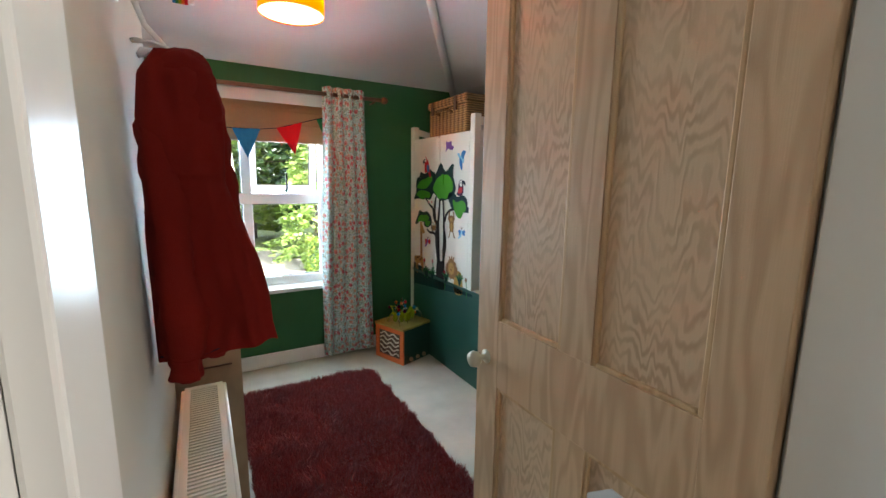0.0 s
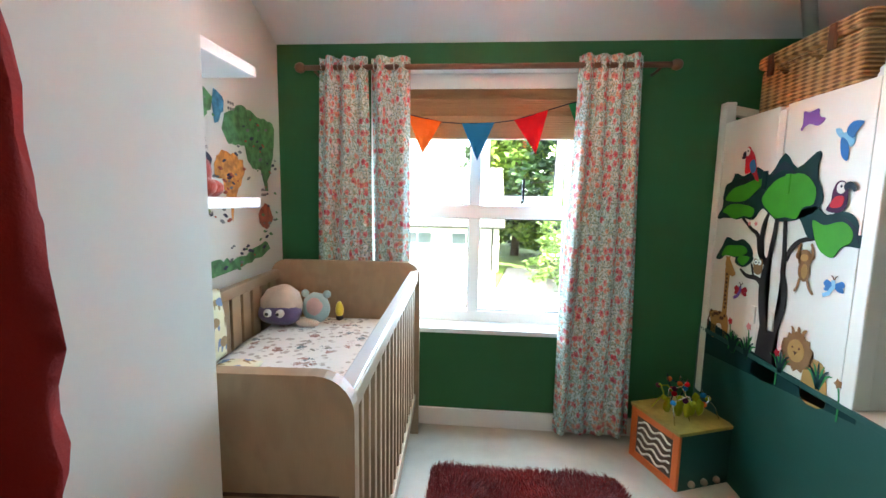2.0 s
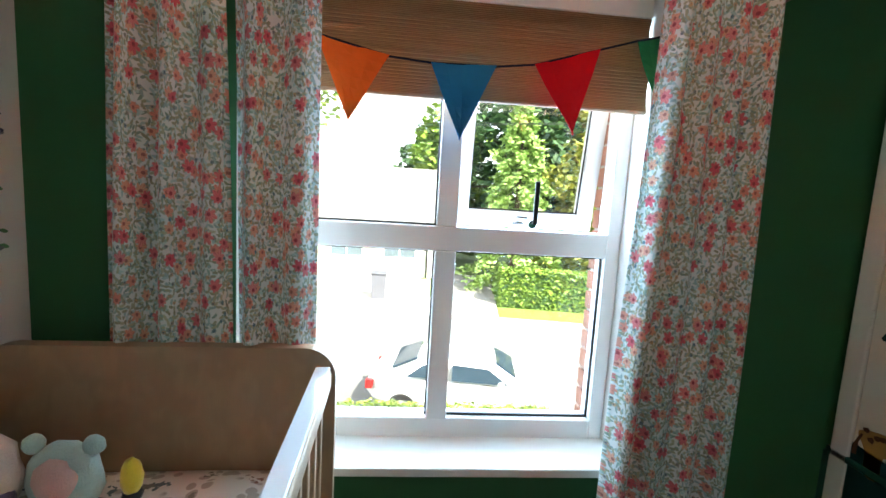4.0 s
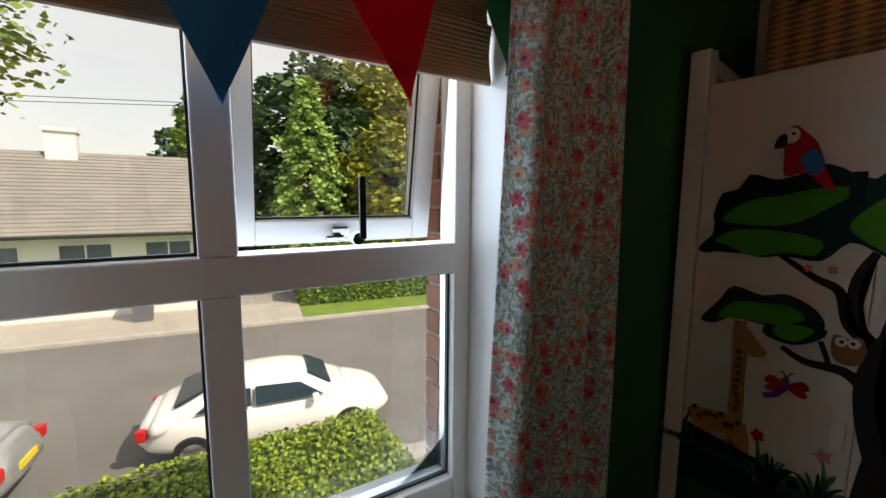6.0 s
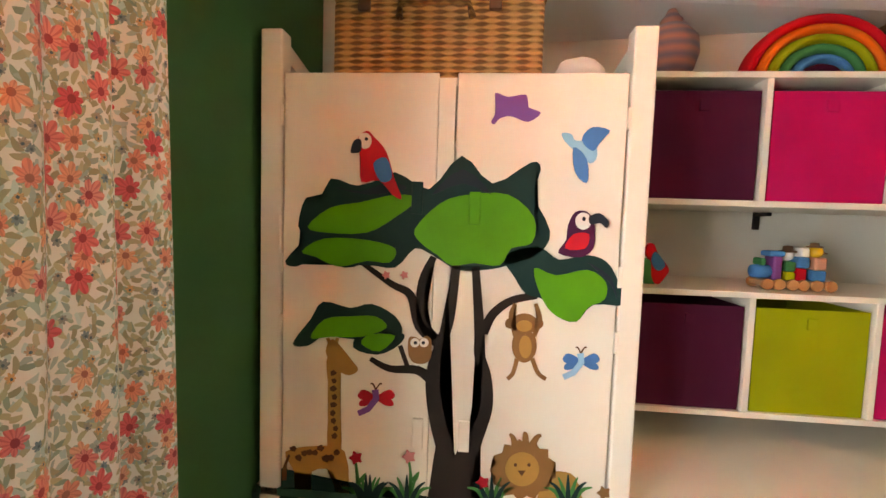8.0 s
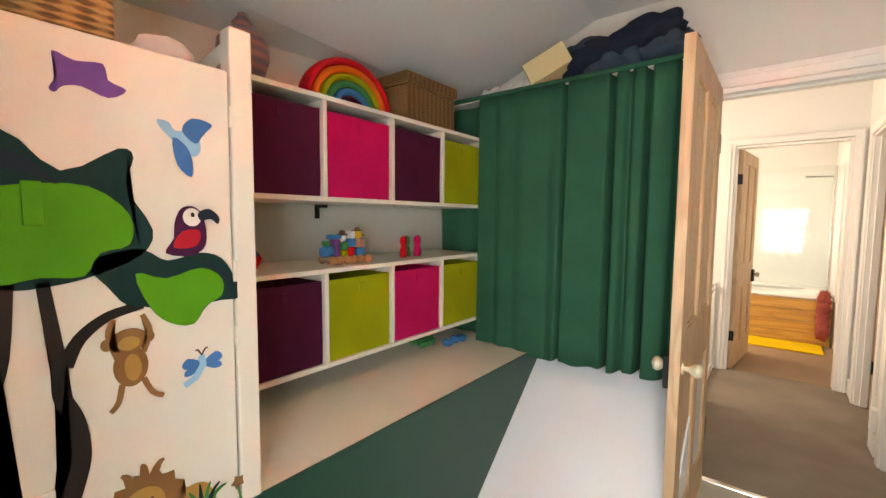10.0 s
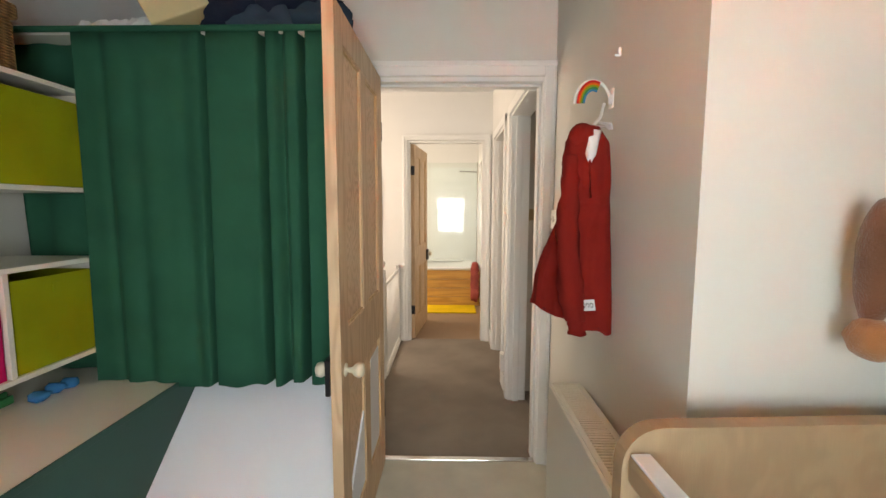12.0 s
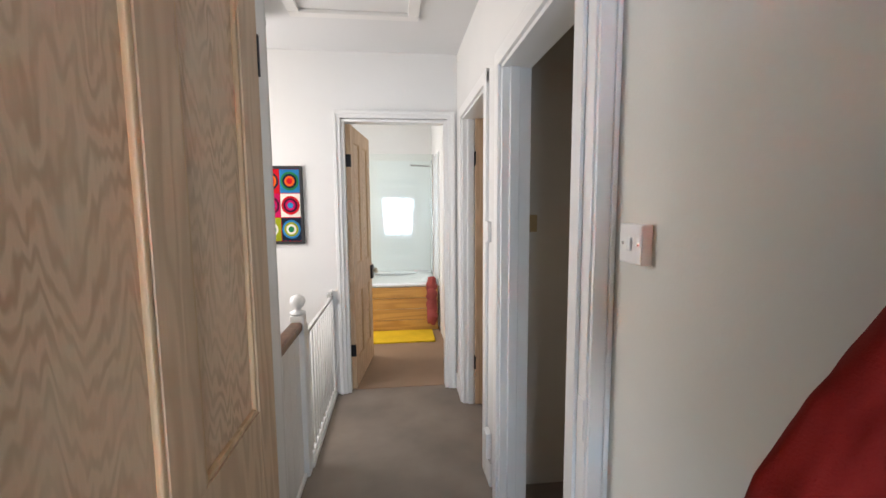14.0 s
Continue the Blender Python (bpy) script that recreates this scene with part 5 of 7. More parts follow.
lc = art("foliage_centre", [(545, 402), (585, 368), (640, 358), (700, 345), (740, 352), (700, 385), (650, 412), (580, 412)], "green", wd, 3)
art("foliage_centre", [(535, 445), (575, 422), (650, 425), (700, 440), (690, 465), (650, 462), (600, 472), (560, 455)], "green", lc, 3)
for q in ([(590, 330), (650, 345), (720, 335), (690, 322), (640, 338)], [(765, 345), (820, 300), (870, 345), (820, 325)], [(1040, 465), (1080, 490), (1092, 530), (1078, 500)]):
    art("foliage_shade", q, "navy", wd, 3)
# parrot
pa = art("painted_parrot", [(632, 250), (650, 232), (665, 245), (685, 270), (700, 320), (712, 352), (695, 345), (672, 320), (640, 322), (640, 280)], "red", wd, 4)
art("face", oval(647, 250, 12, 14), "white", pa, 5)
art("beak", [(622, 268), (628, 250), (640, 248), (640, 268), (626, 272)], "navy", pa, 6)
art("wing", [(662, 290), (685, 280), (695, 315), (675, 322)], "blue", pa, 5)
art("eye", oval(650, 247, 3, 3, n=8), "navy", pa, 6)
# toucan
tu = art("painted_toucan", [(1005, 400), (1018, 376), (1040, 376), (1052, 400), (1050, 440), (1025, 456), (988, 448), (1002, 425)], "plum", wd, 4)
art("face", oval(1032, 392, 14, 15), "white", tu, 5)
art("beak", [(1042, 385), (1060, 378), (1076, 392), (1073, 405), (1062, 396), (1045, 398)], "navy", tu, 6)
art("wing", [(1000, 440), (1015, 415), (1042, 415), (1035, 440)], "red", tu, 5)
art("eye", oval(1033, 388, 3, 4, n=8), "navy", tu, 6)
# birds
vb = art("painted_bird", [(870, 215), (880, 195), (877, 165), (900, 172), (932, 168), (936, 190), (958, 200), (935, 216), (905, 206), (885, 210), (876, 220)], "purple", wd, 1)
bb = art("painted_bird", [(995, 236), (1012, 238), (1020, 250), (1050, 250), (1058, 275), (1045, 290), (1018, 268), (1000, 250)], "sky", wd, 1)
art("wing", [(1030, 248), (1048, 226), (1080, 232), (1064, 250), (1050, 268)], "blue", bb, 2)
art("wing", [(1015, 262), (1035, 275), (1042, 300), (1038, 325), (1018, 305)], "blue", bb, 2)
# monkey
mk = art("painted_monkey", oval(928, 612, 22, 30), "hazel", wd, 2)
art("head", oval(928, 573, 24, 18), "hazel", mk, 3)
art("ear", oval(902, 573, 8, 9), "hazel", mk, 2)
art("ear", oval(954, 573, 8, 9), "hazel", mk, 2)
art("belly", oval(930, 614, 11, 20), "tan", mk, 3)
art("face", oval(928, 577, 14, 10), "tan", mk, 4)
for pts in ([(912, 595), (904, 560), (912, 538)], [(945, 595), (956, 565), (948, 538)], [(915, 635), (908, 660), (898, 671)], [(942, 635), (952, 660), (966, 671)]):
    limb("arm" if pts[1][1] < 600 else "leg", pts, 4, 3.5, "hazel", mk, 3)
# owl
ow = art("painted_owl", [(724, 598), (735, 596), (744, 600), (756, 594), (764, 604), (763, 632), (752, 643), (732, 641), (723, 625)], "hazel", wd, 4)
for u in (735, 751):
    e = art("eye", oval(u, 606, 8, 8), "white", ow, 5)
    art("pupil", oval(u + (1 if u < 740 else -1), 606, 3, 3, n=8), "navy", e, 6)
# giraffe
gi = art("painted_giraffe", [(505, 800), (560, 790), (610, 800), (616, 880), (596, 880), (590, 835), (552, 835), (550, 880), (525, 880), (520, 835)], "tan", wd, 1)
art("neck", [(580, 800), (582, 700), (578, 640), (590, 612), (604, 640), (600, 720), (604, 800)], "tan", gi, 2)
art("head", [(577, 620), (590, 600), (625, 640), (634, 655), (618, 664), (598, 655), (585, 640)], "tan", gi, 3)
limb("horn", [(588, 615), (580, 598)], 3, 3, "tan", gi, 3)
limb("horn", [(594, 612), (598, 598)], 3, 3, "tan", gi, 3)
random.seed(8)
for k in range(18):
    cx, cy = (592 + random.uniform(-4, 4), 660 + k * 14) if k < 9 else (520 + (k - 9) * 9.5, 800 + random.uniform(-8, 12))
    art("spot", [(cx + (6 if k < 9 else 7) * math.cos(a) * random.uniform(0.7, 1.2), cy + 6 * math.sin(a) * random.uniform(0.7, 1.2)) for a in (0, 1.2, 2.4, 3.6, 4.9)], "brown", gi, 3, soft=False)
limb("tail", [(512, 805), (503, 830), (503, 850)], 2, 4, "brown", gi, 2)
# lion
li = art("painted_lion", [(960, 850), (1000, 836), (1025, 860), (1030, 945), (950, 945)], "tan", wd, 1)
mane = [(926 + (50 + 9 * (i % 2)) * math.cos(i * math.tau / 26), 832 + (46 + 9 * (i % 2)) * math.sin(i * math.tau / 26)) for i in range(26)]
art("mane", mane, "hazel", li, 2, soft=False)
art("face", oval(924, 830, 30, 30), "tan", li, 3)
for pts in ([(912, 790), (908, 775), (902, 768)], [(930, 790), (930, 770), (926, 766)], [(940, 790), (950, 774), (958, 770)]):
    limb("tuft", pts, 7, 2, "hazel", li, 3)
art("nose", [(916, 832), (930, 832), (923, 842)], "brown", li, 4, soft=False)
for u in (912, 936):
    art("eye", oval(u, 822, 3, 3, n=8), "brown", li, 4)
# butterflies
for cx, cy, wing, body in ((666, 706, "red", "purple"), (1029, 642, "blue", "sky")):
    bt = art("painted_butterfly", stroke([(cx - 2, cy - 16), (cx, cy), (cx - 14, cy + 18), (cx - 32, cy + 26)], 6, 5), body, wd, 2, soft=False)
    for s in (-1, 1):
        art("wing", [(cx, cy - 2), (cx + s * 22, cy - 16), (cx + s * 33, cy - 6), (cx + s * 24, cy + 2)], wing, bt, 1)
        art("wing", [(cx, cy), (cx + s * 26, cy + 2), (cx + s * 30, cy + 12), (cx + s * 16, cy + 12)], wing, bt, 1)
        limb("antenna", [(cx - 1, cy - 16), (cx + s * 6, cy - 26), (cx + s * 10, cy - 26)], 1.3, 1.3, "brown", bt, 1)
# flowers and grass
for fx, fy, c in ((630, 810, "red"), (724, 808, "pink"), (854, 854, "red"), (1068, 872, "hazel"), (684, 487, "pink"), (716, 487, "pink")):
    big = fy > 600
    r = 8 if big else 5
    fl = art("painted_flower", [(fx + (r + r * 0.6 * (i % 2)) * math.cos(i * math.tau / 10), fy + (r + r * 0.6 * (i % 2)) * math.sin(i * math.tau / 10)) for i in range(10)], c, wd, 3)
    if big:
        limb("stem", [(fx, fy + 10), (fx + 4, fy + 45), (fx, fy + 90)], 2, 2.5, "leafg", fl, 2)
        art("leaf", [(fx + 2, fy + 42), (fx + 18, fy + 26), (fx + 14, fy + 42)], "leafg", fl, 2)
for gx in (648, 655, 720, 870, 1005):
    for k in range(7):
        a = -1.1 + 2.2 * k / 6
        limb("painted_grass", [(gx, 905), (gx + 26 * math.sin(a), 875 - 12 * math.cos(a)), (gx + 48 * math.sin(a), 862 - 22 * math.cos(a) + abs(a) * 10)], 6, 1, "teal" if k % 2 else "leafg", wd, 2 + k % 2)
# painted hill, which carries on as the teal ledge front
art("painted_hill", [(497, 829), (560, 842), (620, 862), (700, 885), (800, 905), (900, 915), (1000, 920), (1120, 925), (1120, 948), (497, 948)], "teal", wd, 1, soft=False)

# ---- things on the wardrobe ----
ob = thing("wicker_hamper", (1.83, 2.6, 1.655), category="basket", label="lidded willow picnic hamper on top of the wardrobe")
part("basket", box(bmesh.new(), 1.62, 2.05, 2.345, 2.87, 1.657, 1.87, 0.015), M["wicker"], ob)
part("lid", box(bmesh.new(), 1.605, 2.06, 2.335, 2.88, 1.872, 1.93, 0.018), M["wicker"], ob)
part("handle", tube([(1.615, 2.70, 1.82), (1.58, 2.69, 1.84), (1.58, 2.53, 1.84), (1.615, 2.52, 1.82)], 0.01, 8), M["rattan"], ob, "woven willow handle", smooth=True)
for y in (2.45, 2.77):
    part("strap", box(bmesh.new(), 1.598, 1.612, y, y + 0.03, 1.83, 1.92, 0.003), M["darkwood"], ob, "dark leather strap")
bm = bmesh.new()
blob(bm, (1.66, 2.25, 1.695), (0.05, 0.06, 0.04), 3, lump=0.2)
solo("folded_cloth", bm, M["redlite"], (1.66, 2.25, 1.655), True, label="crumpled white cloth on top of the wardrobe", category="cloth")

# ---- wall shelf unit with fabric boxes ----
SX, SB = 1.87, 2.24
sh = thing("shelf_unit", (2.05, 1.3, 0.76), category="shelving", label="white wall shelving with eight cube bays")
ys = (2.011, 1.665, 1.315, 0.965, 0.615)
for name, z in (("top_board", 1.765), ("shelf_board", 1.395), ("shelf_board", 1.125), ("bottom_board", 0.76)):
    part(name, box(bmesh.new(), SX, SB, 0.60, 2.03, z, z + 0.018, 0.002), M["cream"], sh)
for z0, z1 in ((1.413, 1.765), (0.778, 1.125)):
    for y in ys:
        part("divider", box(bmesh.new(), SX + 0.002, SB, y - 0.009, y + 0.009, z0, z1, 0.002), M["cream"], sh)
part("bracket", boxes((2.232, 2.248, 1.44, 1.46, 1.33, 1.395), (2.17, 2.248, 1.44, 1.46, 1.38, 1.394), bev=0.003), M["blackmetal"], sh, "black metal bracket")
for z0, cols in ((1.413, ("plum", "pink", "plum", "lime")), (0.778, ("plum", "lime", "pink", "lime"))):
    for (ya, yb), c in zip(zip(ys, ys[1:]), cols):
        w0, w1 = yb + 0.017, ya - 0.017
        b = thing("storage_box", (2.05, (w0 + w1) / 2, z0), category="storage box", group="fabric boxes in the shelving", label={"plum": "dark plum fabric storage cube in a shelf bay", "pink": "bright pink fabric storage cube in a shelf bay", "lime": "lime green fabric storage cube in a shelf bay"}[c])
        h = 0.318
        bm = box(bmesh.new(), SX + 0.012, SB - 0.024, w0, w1, z0 + 0.001, z0 + h)
        bmesh.ops.delete(bm, geom=[f for f in bm.faces if f.normal.z > 0.9], context="FACES_ONLY")
        bmesh.ops.subdivide_edges(bm, edges=bm.edges[:], cuts=3, use_grid_fill=True)
        bmesh.ops.solidify(bm, geom=bm.faces[:], thickness=0.006)
        for v in bm.verts:
            v.co.x += 0.004 * noise.noise(v.co * 9)
        part("sides", bm, M[c], b)
        part("pull_tab", box(bmesh.new(), SX + 0.006, SX + 0.012, (w0 + w1) / 2 - 0.015, (w0 + w1) / 2 + 0.015, z0 + h - 0.06, z0 + h - 0.025, 0.002), M[c], b)

# on the shelving
ob = thing("rainbow_cushion", (2.0, 1.46, 1.783), category="cushion", label="round-topped rainbow cushion standing on the shelving")
bands = [("band", "redf"), ("band", "orangef"), ("band", "lime"), ("band", "greenf"), ("band", "bluef"), ("band", "plum"), ("centre", "redf")]
for i, (nm, m) in enumerate(bands):
    r0, r1 = 0.225 - i * 0.032, 0.225 - (i + 1) * 0.032
    def ring(u, v, r0=r0, r1=r1):
        a = math.pi * u
        b = math.tau * v
        rm, rw = (r0 + r1) / 2, (r0 - r1) / 2 * 1.08
        if r1 < 0.01:
            rm, rw = 0.014, 0.02
        r = rm + rw * math.cos(b)
        return (2.0 + (0.045 - 0.0 * i) * math.sin(b) , 1.46 + r * math.cos(a), 1.783 + max(0.0, r * 0.93 * math.sin(a)))
    part(nm, sheet(26, 10, ring), M[m], ob, ("red", "orange", "lime green", "green", "blue", "plum", "red")[i] + " plush " + nm, smooth=True)
ob = thing("seagrass_box", (2.08, 1.02, 1.783), category="box", label="woven seagrass lidded box on the shelving")
part("body", box(bmesh.new(), 1.93, 2.22, 0.80, 1.17, 1.784, 1.965, 0.012), M["rattan"], ob)
part("lid", box(bmesh.new(), 1.92, 2.23, 0.79, 1.18, 1.967, 2.022, 0.012), M["rattan"], ob)
vase = banded("striped_pottery", (0.42, 0.16, 0.10), (0.14, 0.11, 0.14), 9.0, rough=0.5, bump=0.0005)
bm = lathe([(0.035, 0.0), (0.07, 0.04), (0.085, 0.09), (0.08, 0.14), (0.05, 0.175), (0.03, 0.19), (0.034, 0.2), (0.022, 0.215), (0.012, 0.235)], (2.0, 1.90, 1.783), "z", 24)
solo("vase", bm, vase, (2.0, 1.90, 1.783), True, label="striped terracotta jar with a lid on the shelving", category="vase")


def plush(name, at, color, label, parts, eyes=None, **tags):
    ob = thing(name, at, label=label, category="soft toy", **tags)
    for nm, m, c, r in parts:
        bm = bmesh.new()
        blob(bm, Vector(at) + Vector(c), r, 3, lump=0.12)
        part(nm, bm, m, ob, smooth=True)
    for c, r, m in eyes or ():
        bm = bmesh.new()
        blob(bm, Vector(at) + Vector(c), (r, r, r), 2)
        part("eye", bm, m, ob, "", smooth=True)
    return ob


def fluffy(name, color):
    return plain("plush_" + name, color, 0.95, var=0.2, big=12, fine=260, bump=0.006, Sheen_Weight=0.4)


# toy train and bottles on the middle shelf
tz = 1.143
ob = thing("toy_train", (1.98, 1.47, tz), category="toy", label="painted wooden toy train with animal riders on the shelf")
def toy_block(name, y0, y1, z0, z1, m, label, bev=0.006, x0=1.955, x1=2.005):
    part(name, box(bmesh.new(), x0, x1, y0, y1, tz + z0, tz + z1, bev), M[m], ob, label)


def toy_ball(name, y, z, r, m, label):
    bm = bmesh.new()
    blob(bm, (1.98, y, tz + z), (r, r, r), 2)
    part(name, bm, M[m], ob, label, smooth=True)


for y0, y1 in ((1.535, 1.60), (1.465, 1.525), (1.385, 1.455)):
    toy_block("wagon", y0, y1, 0.012, 0.03, "cotwood", "plain wooden wagon bed", 0.004, 1.95, 2.01)
    for y in (y0 + 0.015, y1 - 0.015):
        for x in (1.944, 2.016):
            part("wheel", lathe([(0.002, -0.005), (0.016, -0.006), (0.018, 0.0), (0.016, 0.006), (0.002, 0.005)], (x, y, tz + 0.018), "x", 14), M["bath_wheel"], ob, "orange-brown wooden wheel")
part("boiler", lathe([(0.004, -0.03), (0.020, -0.028), (0.023, 0.0), (0.020, 0.026), (0.004, 0.028)], (1.98, 1.585, tz + 0.055), "y", 16), M["bluef"], ob, "blue painted boiler", smooth=True)
toy_block("funnel", 1.583, 1.597, 0.075, 0.098, "greenf", "green painted funnel")
toy_block("cab", 1.535, 1.562, 0.03, 0.105, "violet_paint", "violet painted cab")
toy_block("roof", 1.528, 1.575, 0.104, 0.122, "bluef", "blue painted roof")
toy_block("load", 1.495, 1.523, 0.03, 0.058, "lime", "lime painted block")
toy_block("load", 1.495, 1.523, 0.058, 0.09, "greenf", "green painted block")
toy_ball("head", 1.508, 0.108, 0.017, "redlite", "white painted head")
part("hat", lathe([(0.024, 0.0), (0.024, 0.005), (0.014, 0.007), (0.013, 0.02), (0.002, 0.022)], (1.98, 1.508, tz + 0.118), "z", 14), M["darkwood"], ob, "dark brown hat", smooth=True)
toy_block("load", 1.462, 1.490, 0.03, 0.07, "redf", "red painted block")
toy_block("load", 1.455, 1.490, 0.07, 0.105, "bluef", "teal painted block")
toy_block("load", 1.458, 1.482, 0.105, 0.135, "redlite", "white painted block")
toy_block("load", 1.405, 1.445, 0.03, 0.065, "bluef", "blue painted block")
toy_block("load", 1.405, 1.440, 0.065, 0.105, "pinkwood", "pinkish plain wooden block")
toy_ball("head", 1.425, 0.122, 0.020, "yellow_paint", "yellow painted head")
part("beak", tube([(1.98, 1.408, tz + 0.118), (1.98, 1.39, tz + 0.118)], 0.006, 8, taper=(1, 0.3)), M["darkwood"], ob, "brown pointed beak")
part("hat", lathe([(0.022, 0.0), (0.022, 0.004), (0.012, 0.006), (0.011, 0.014), (0.002, 0.016)], (1.98, 1.43, tz + 0.136), "z", 14), M["darkwood"], ob, "dark brown hat", smooth=True)
for k, (y, m) in enumerate(((1.13, "redf"), (1.075, "greenf"), (1.03, "pink"), (0.99, "bluef"))):
    bm = lathe([(0.016, 0), (0.018, 0.01), (0.016, 0.04), (0.012, 0.055), (0.017, 0.075), (0.016, 0.095), (0.004, 0.105)], (1.99 + 0.03 * (k % 2), y, tz), "z", 14)
    solo("toy_skittle", bm, M[m], (1.99 + 0.03 * (k % 2), y, tz), True, label="small " + {"redf": "red", "greenf": "green", "pink": "pink", "bluef": "pale blue"}[m] + " toy skittle standing on the shelf", category="toy", group="toy skittles")
ob = thing("toy_dragon", (1.97, 1.93, tz), category="toy", label="red and green wooden rocking toy on the shelf")
part("body", prism(smoothed([(0.065, 0.0), (0.05, 0.0), (0.045, 0.03), (0.02, 0.03), (0.015, 0.0), (-0.015, 0.0), (-0.01, 0.06), (0.02, 0.085), (0.075, 0.08)]), 0.02, lambda u, v, w: (1.96 + w, 1.93 + u, tz + v)), M["greenf"], ob, "green painted body")
part("neck", prism(smoothed([(-0.025, 0.0), (-0.005, 0.02), (0.0, 0.07), (0.015, 0.095), (0.012, 0.125), (-0.005, 0.13), (-0.02, 0.10), (-0.055, 0.055), (-0.05, 0.03)]), 0.018, lambda u, v, w: (1.958 + w, 1.93 + u, tz + v)), M["redf"], ob, "red painted neck and head")
part("wing", prism(smoothed([(-0.01, 0.105), (-0.042, 0.065), (-0.02, 0.045), (0.0, 0.075)]), 0.006, lambda u, v, w: (1.952 + w, 1.93 + u, tz + v)), M["bluef"], ob, "teal painted wing")

# ---- curtained cupboard behind the door ----
CY = 0.70
FOLDS = ((0.04, 0.014, 0.06), (0.16, 0.010, 0.13), (0.235, 0.014, 0.05), (0.305, 0.011, 0.13), (0.52, 0.008, 0.10), (0.60, 0.03, 0.018), (0.78, 0.03, 0.015), (0.90, 0.02, 0.02))
def drape(u, v):
    x = 0.845 + 1.025 * u
    f = 0.016 * noise.noise(Vector((u * 9, v * 0.5, 2))) + 0.012 * noise.noise(Vector((u * 3, v * 0.8, 5)))
    for c, w, a in FOLDS:
        c += 0.008 * (1 - v) * math.sin(c * 40)
        f += a * math.exp(-(((u - c) / w) ** 2)) * (1 - 0.35 * v)
    return (x, CY - 0.04 - f * (0.7 + 0.3 * (1 - v)) + 0.04 * (1 - v) * (1 - u), 0.60 + 0.06 * (1 - u) + (1.40 - 0.06 * (1 - u)) * v + 0.006 * math.sin(40 * u) * (1 - v))
ob = thing("cupboard_curtain", (1.3, CY, 0.6), category="curtain", label="dark green cotton curtain closing off the cupboard behind the door")
part("cloth", sheet(300, 12, drape, 0.003), M["greencloth"], ob, smooth=True)
part("side_cloth", pleated(1.86, 2.22, 1.86, 2.2, 0.55, 0.65, 2.0, 2, 0.015), M["greencloth"], ob, smooth=True)
part("heading", tube([(0.85, CY - 0.035, 1.995), (2.24, CY - 0.035, 1.995)], 0.012, 8), M["greencloth"], ob)
part("cupboard_top", boxes((0.86, EAST, ROOM_S, CY - 0.06, 1.985, 2.003)), M["cream"], **S)
ob = thing("heap_of_coats", (1.2, 0.45, 2.003), category="clothes", label="heap of dark navy coats on top of the cupboard")
random.seed(17)
for k in range(7):
    bm = bmesh.new()
    blob(bm, (0, 0, 0), (0.17, 0.13, 0.085), 4, Matrix.Rotation(random.uniform(-0.5, 0.5), 4, "Y"), 0.3)
    for v in bm.verts:
        v.co += v.co.normalized() * (0.030 * abs(noise.noise(v.co * 13 + Vector((k, 0, 0)))) + 0.012 * noise.noise(v.co * 34))
    at = Vector((1.04 + 0.052 * k, 0.44 + 0.04 * (k % 2), 2.10 + 0.055 * math.sin(k * 1.3)))
    bmesh.ops.translate(bm, verts=bm.verts, vec=at)
    low = min(v.co.z for v in bm.verts)
    if low > 2.05:
        bmesh.ops.translate(bm, verts=bm.verts, vec=(0, 0, 2.04 - low))
    part("folded_coat", bm, M["navy"] if k % 3 else M["slate_cloth"], ob, smooth=True)
bm = box(bmesh.new(), -0.11, 0.11, -0.08, 0.08, 0, 0.12, 0.006, Matrix.Translation((1.48, 0.56, 2.045)) @ Matrix.Rotation(0.5, 4, "Y") @ Matrix.Rotation(0.3, 4, "Z"))
solo("cardboard_box", bm, plain("buff_card", (0.6, 0.5, 0.28), 0.8, var=0.12), (1.52, 0.5, 2.003), False, label="small buff cardboard box tilted on top of the cupboard", category="box")
bm = bmesh.new()
for k in range(5):
    blob(bm, (1.62 + 0.07 * k, 0.53, 2.05 - 0.005 * k), (0.05, 0.05, 0.045), 2, lump=0.6)
solo("tissue_paper", bm, M["redlite"], (1.75, 0.53, 2.003), False, label="crumpled white tissue paper on top of the cupboard", category="paper")
bm = bmesh.new()
for k, (y, z) in enumerate(((0.72, 0.66), (0.78, 0.665), (0.84, 0.66))):
    blob(bm, (1.93, y, z), (0.03, 0.035, 0.02), 2, lump=0.4)
solo("toy_car", bm, M["bluef"], (1.93, 0.78, LZ + 0.018), True, label="small blue plastic toy on the cream ledge", category="toy")
bm = bmesh.new()
for k in range(6):
    box(bm, 2.0 + 0.02 * k, 2.012 + 0.02 * k, 0.86, 0.98, LZ + 0.02 + 0.01 * (k % 3), LZ + 0.05 + 0.012 * (k % 2), 0.003)
solo("toy_lizard", bm, M["greenf"], (2.05, 0.92, LZ + 0.018), True, label="green plastic toy lizard on the cream ledge", category="toy")

# ---- cot ----
CX0, CX1, CY0, CY1 = -0.722, 0.062, 1.50, 2.94
cot = thing("cot", ((CX0 + CX1) / 2, (CY0 + CY1) / 2, 0), category="cot", label="oak-finish wooden cot with slatted sides and solid ends")


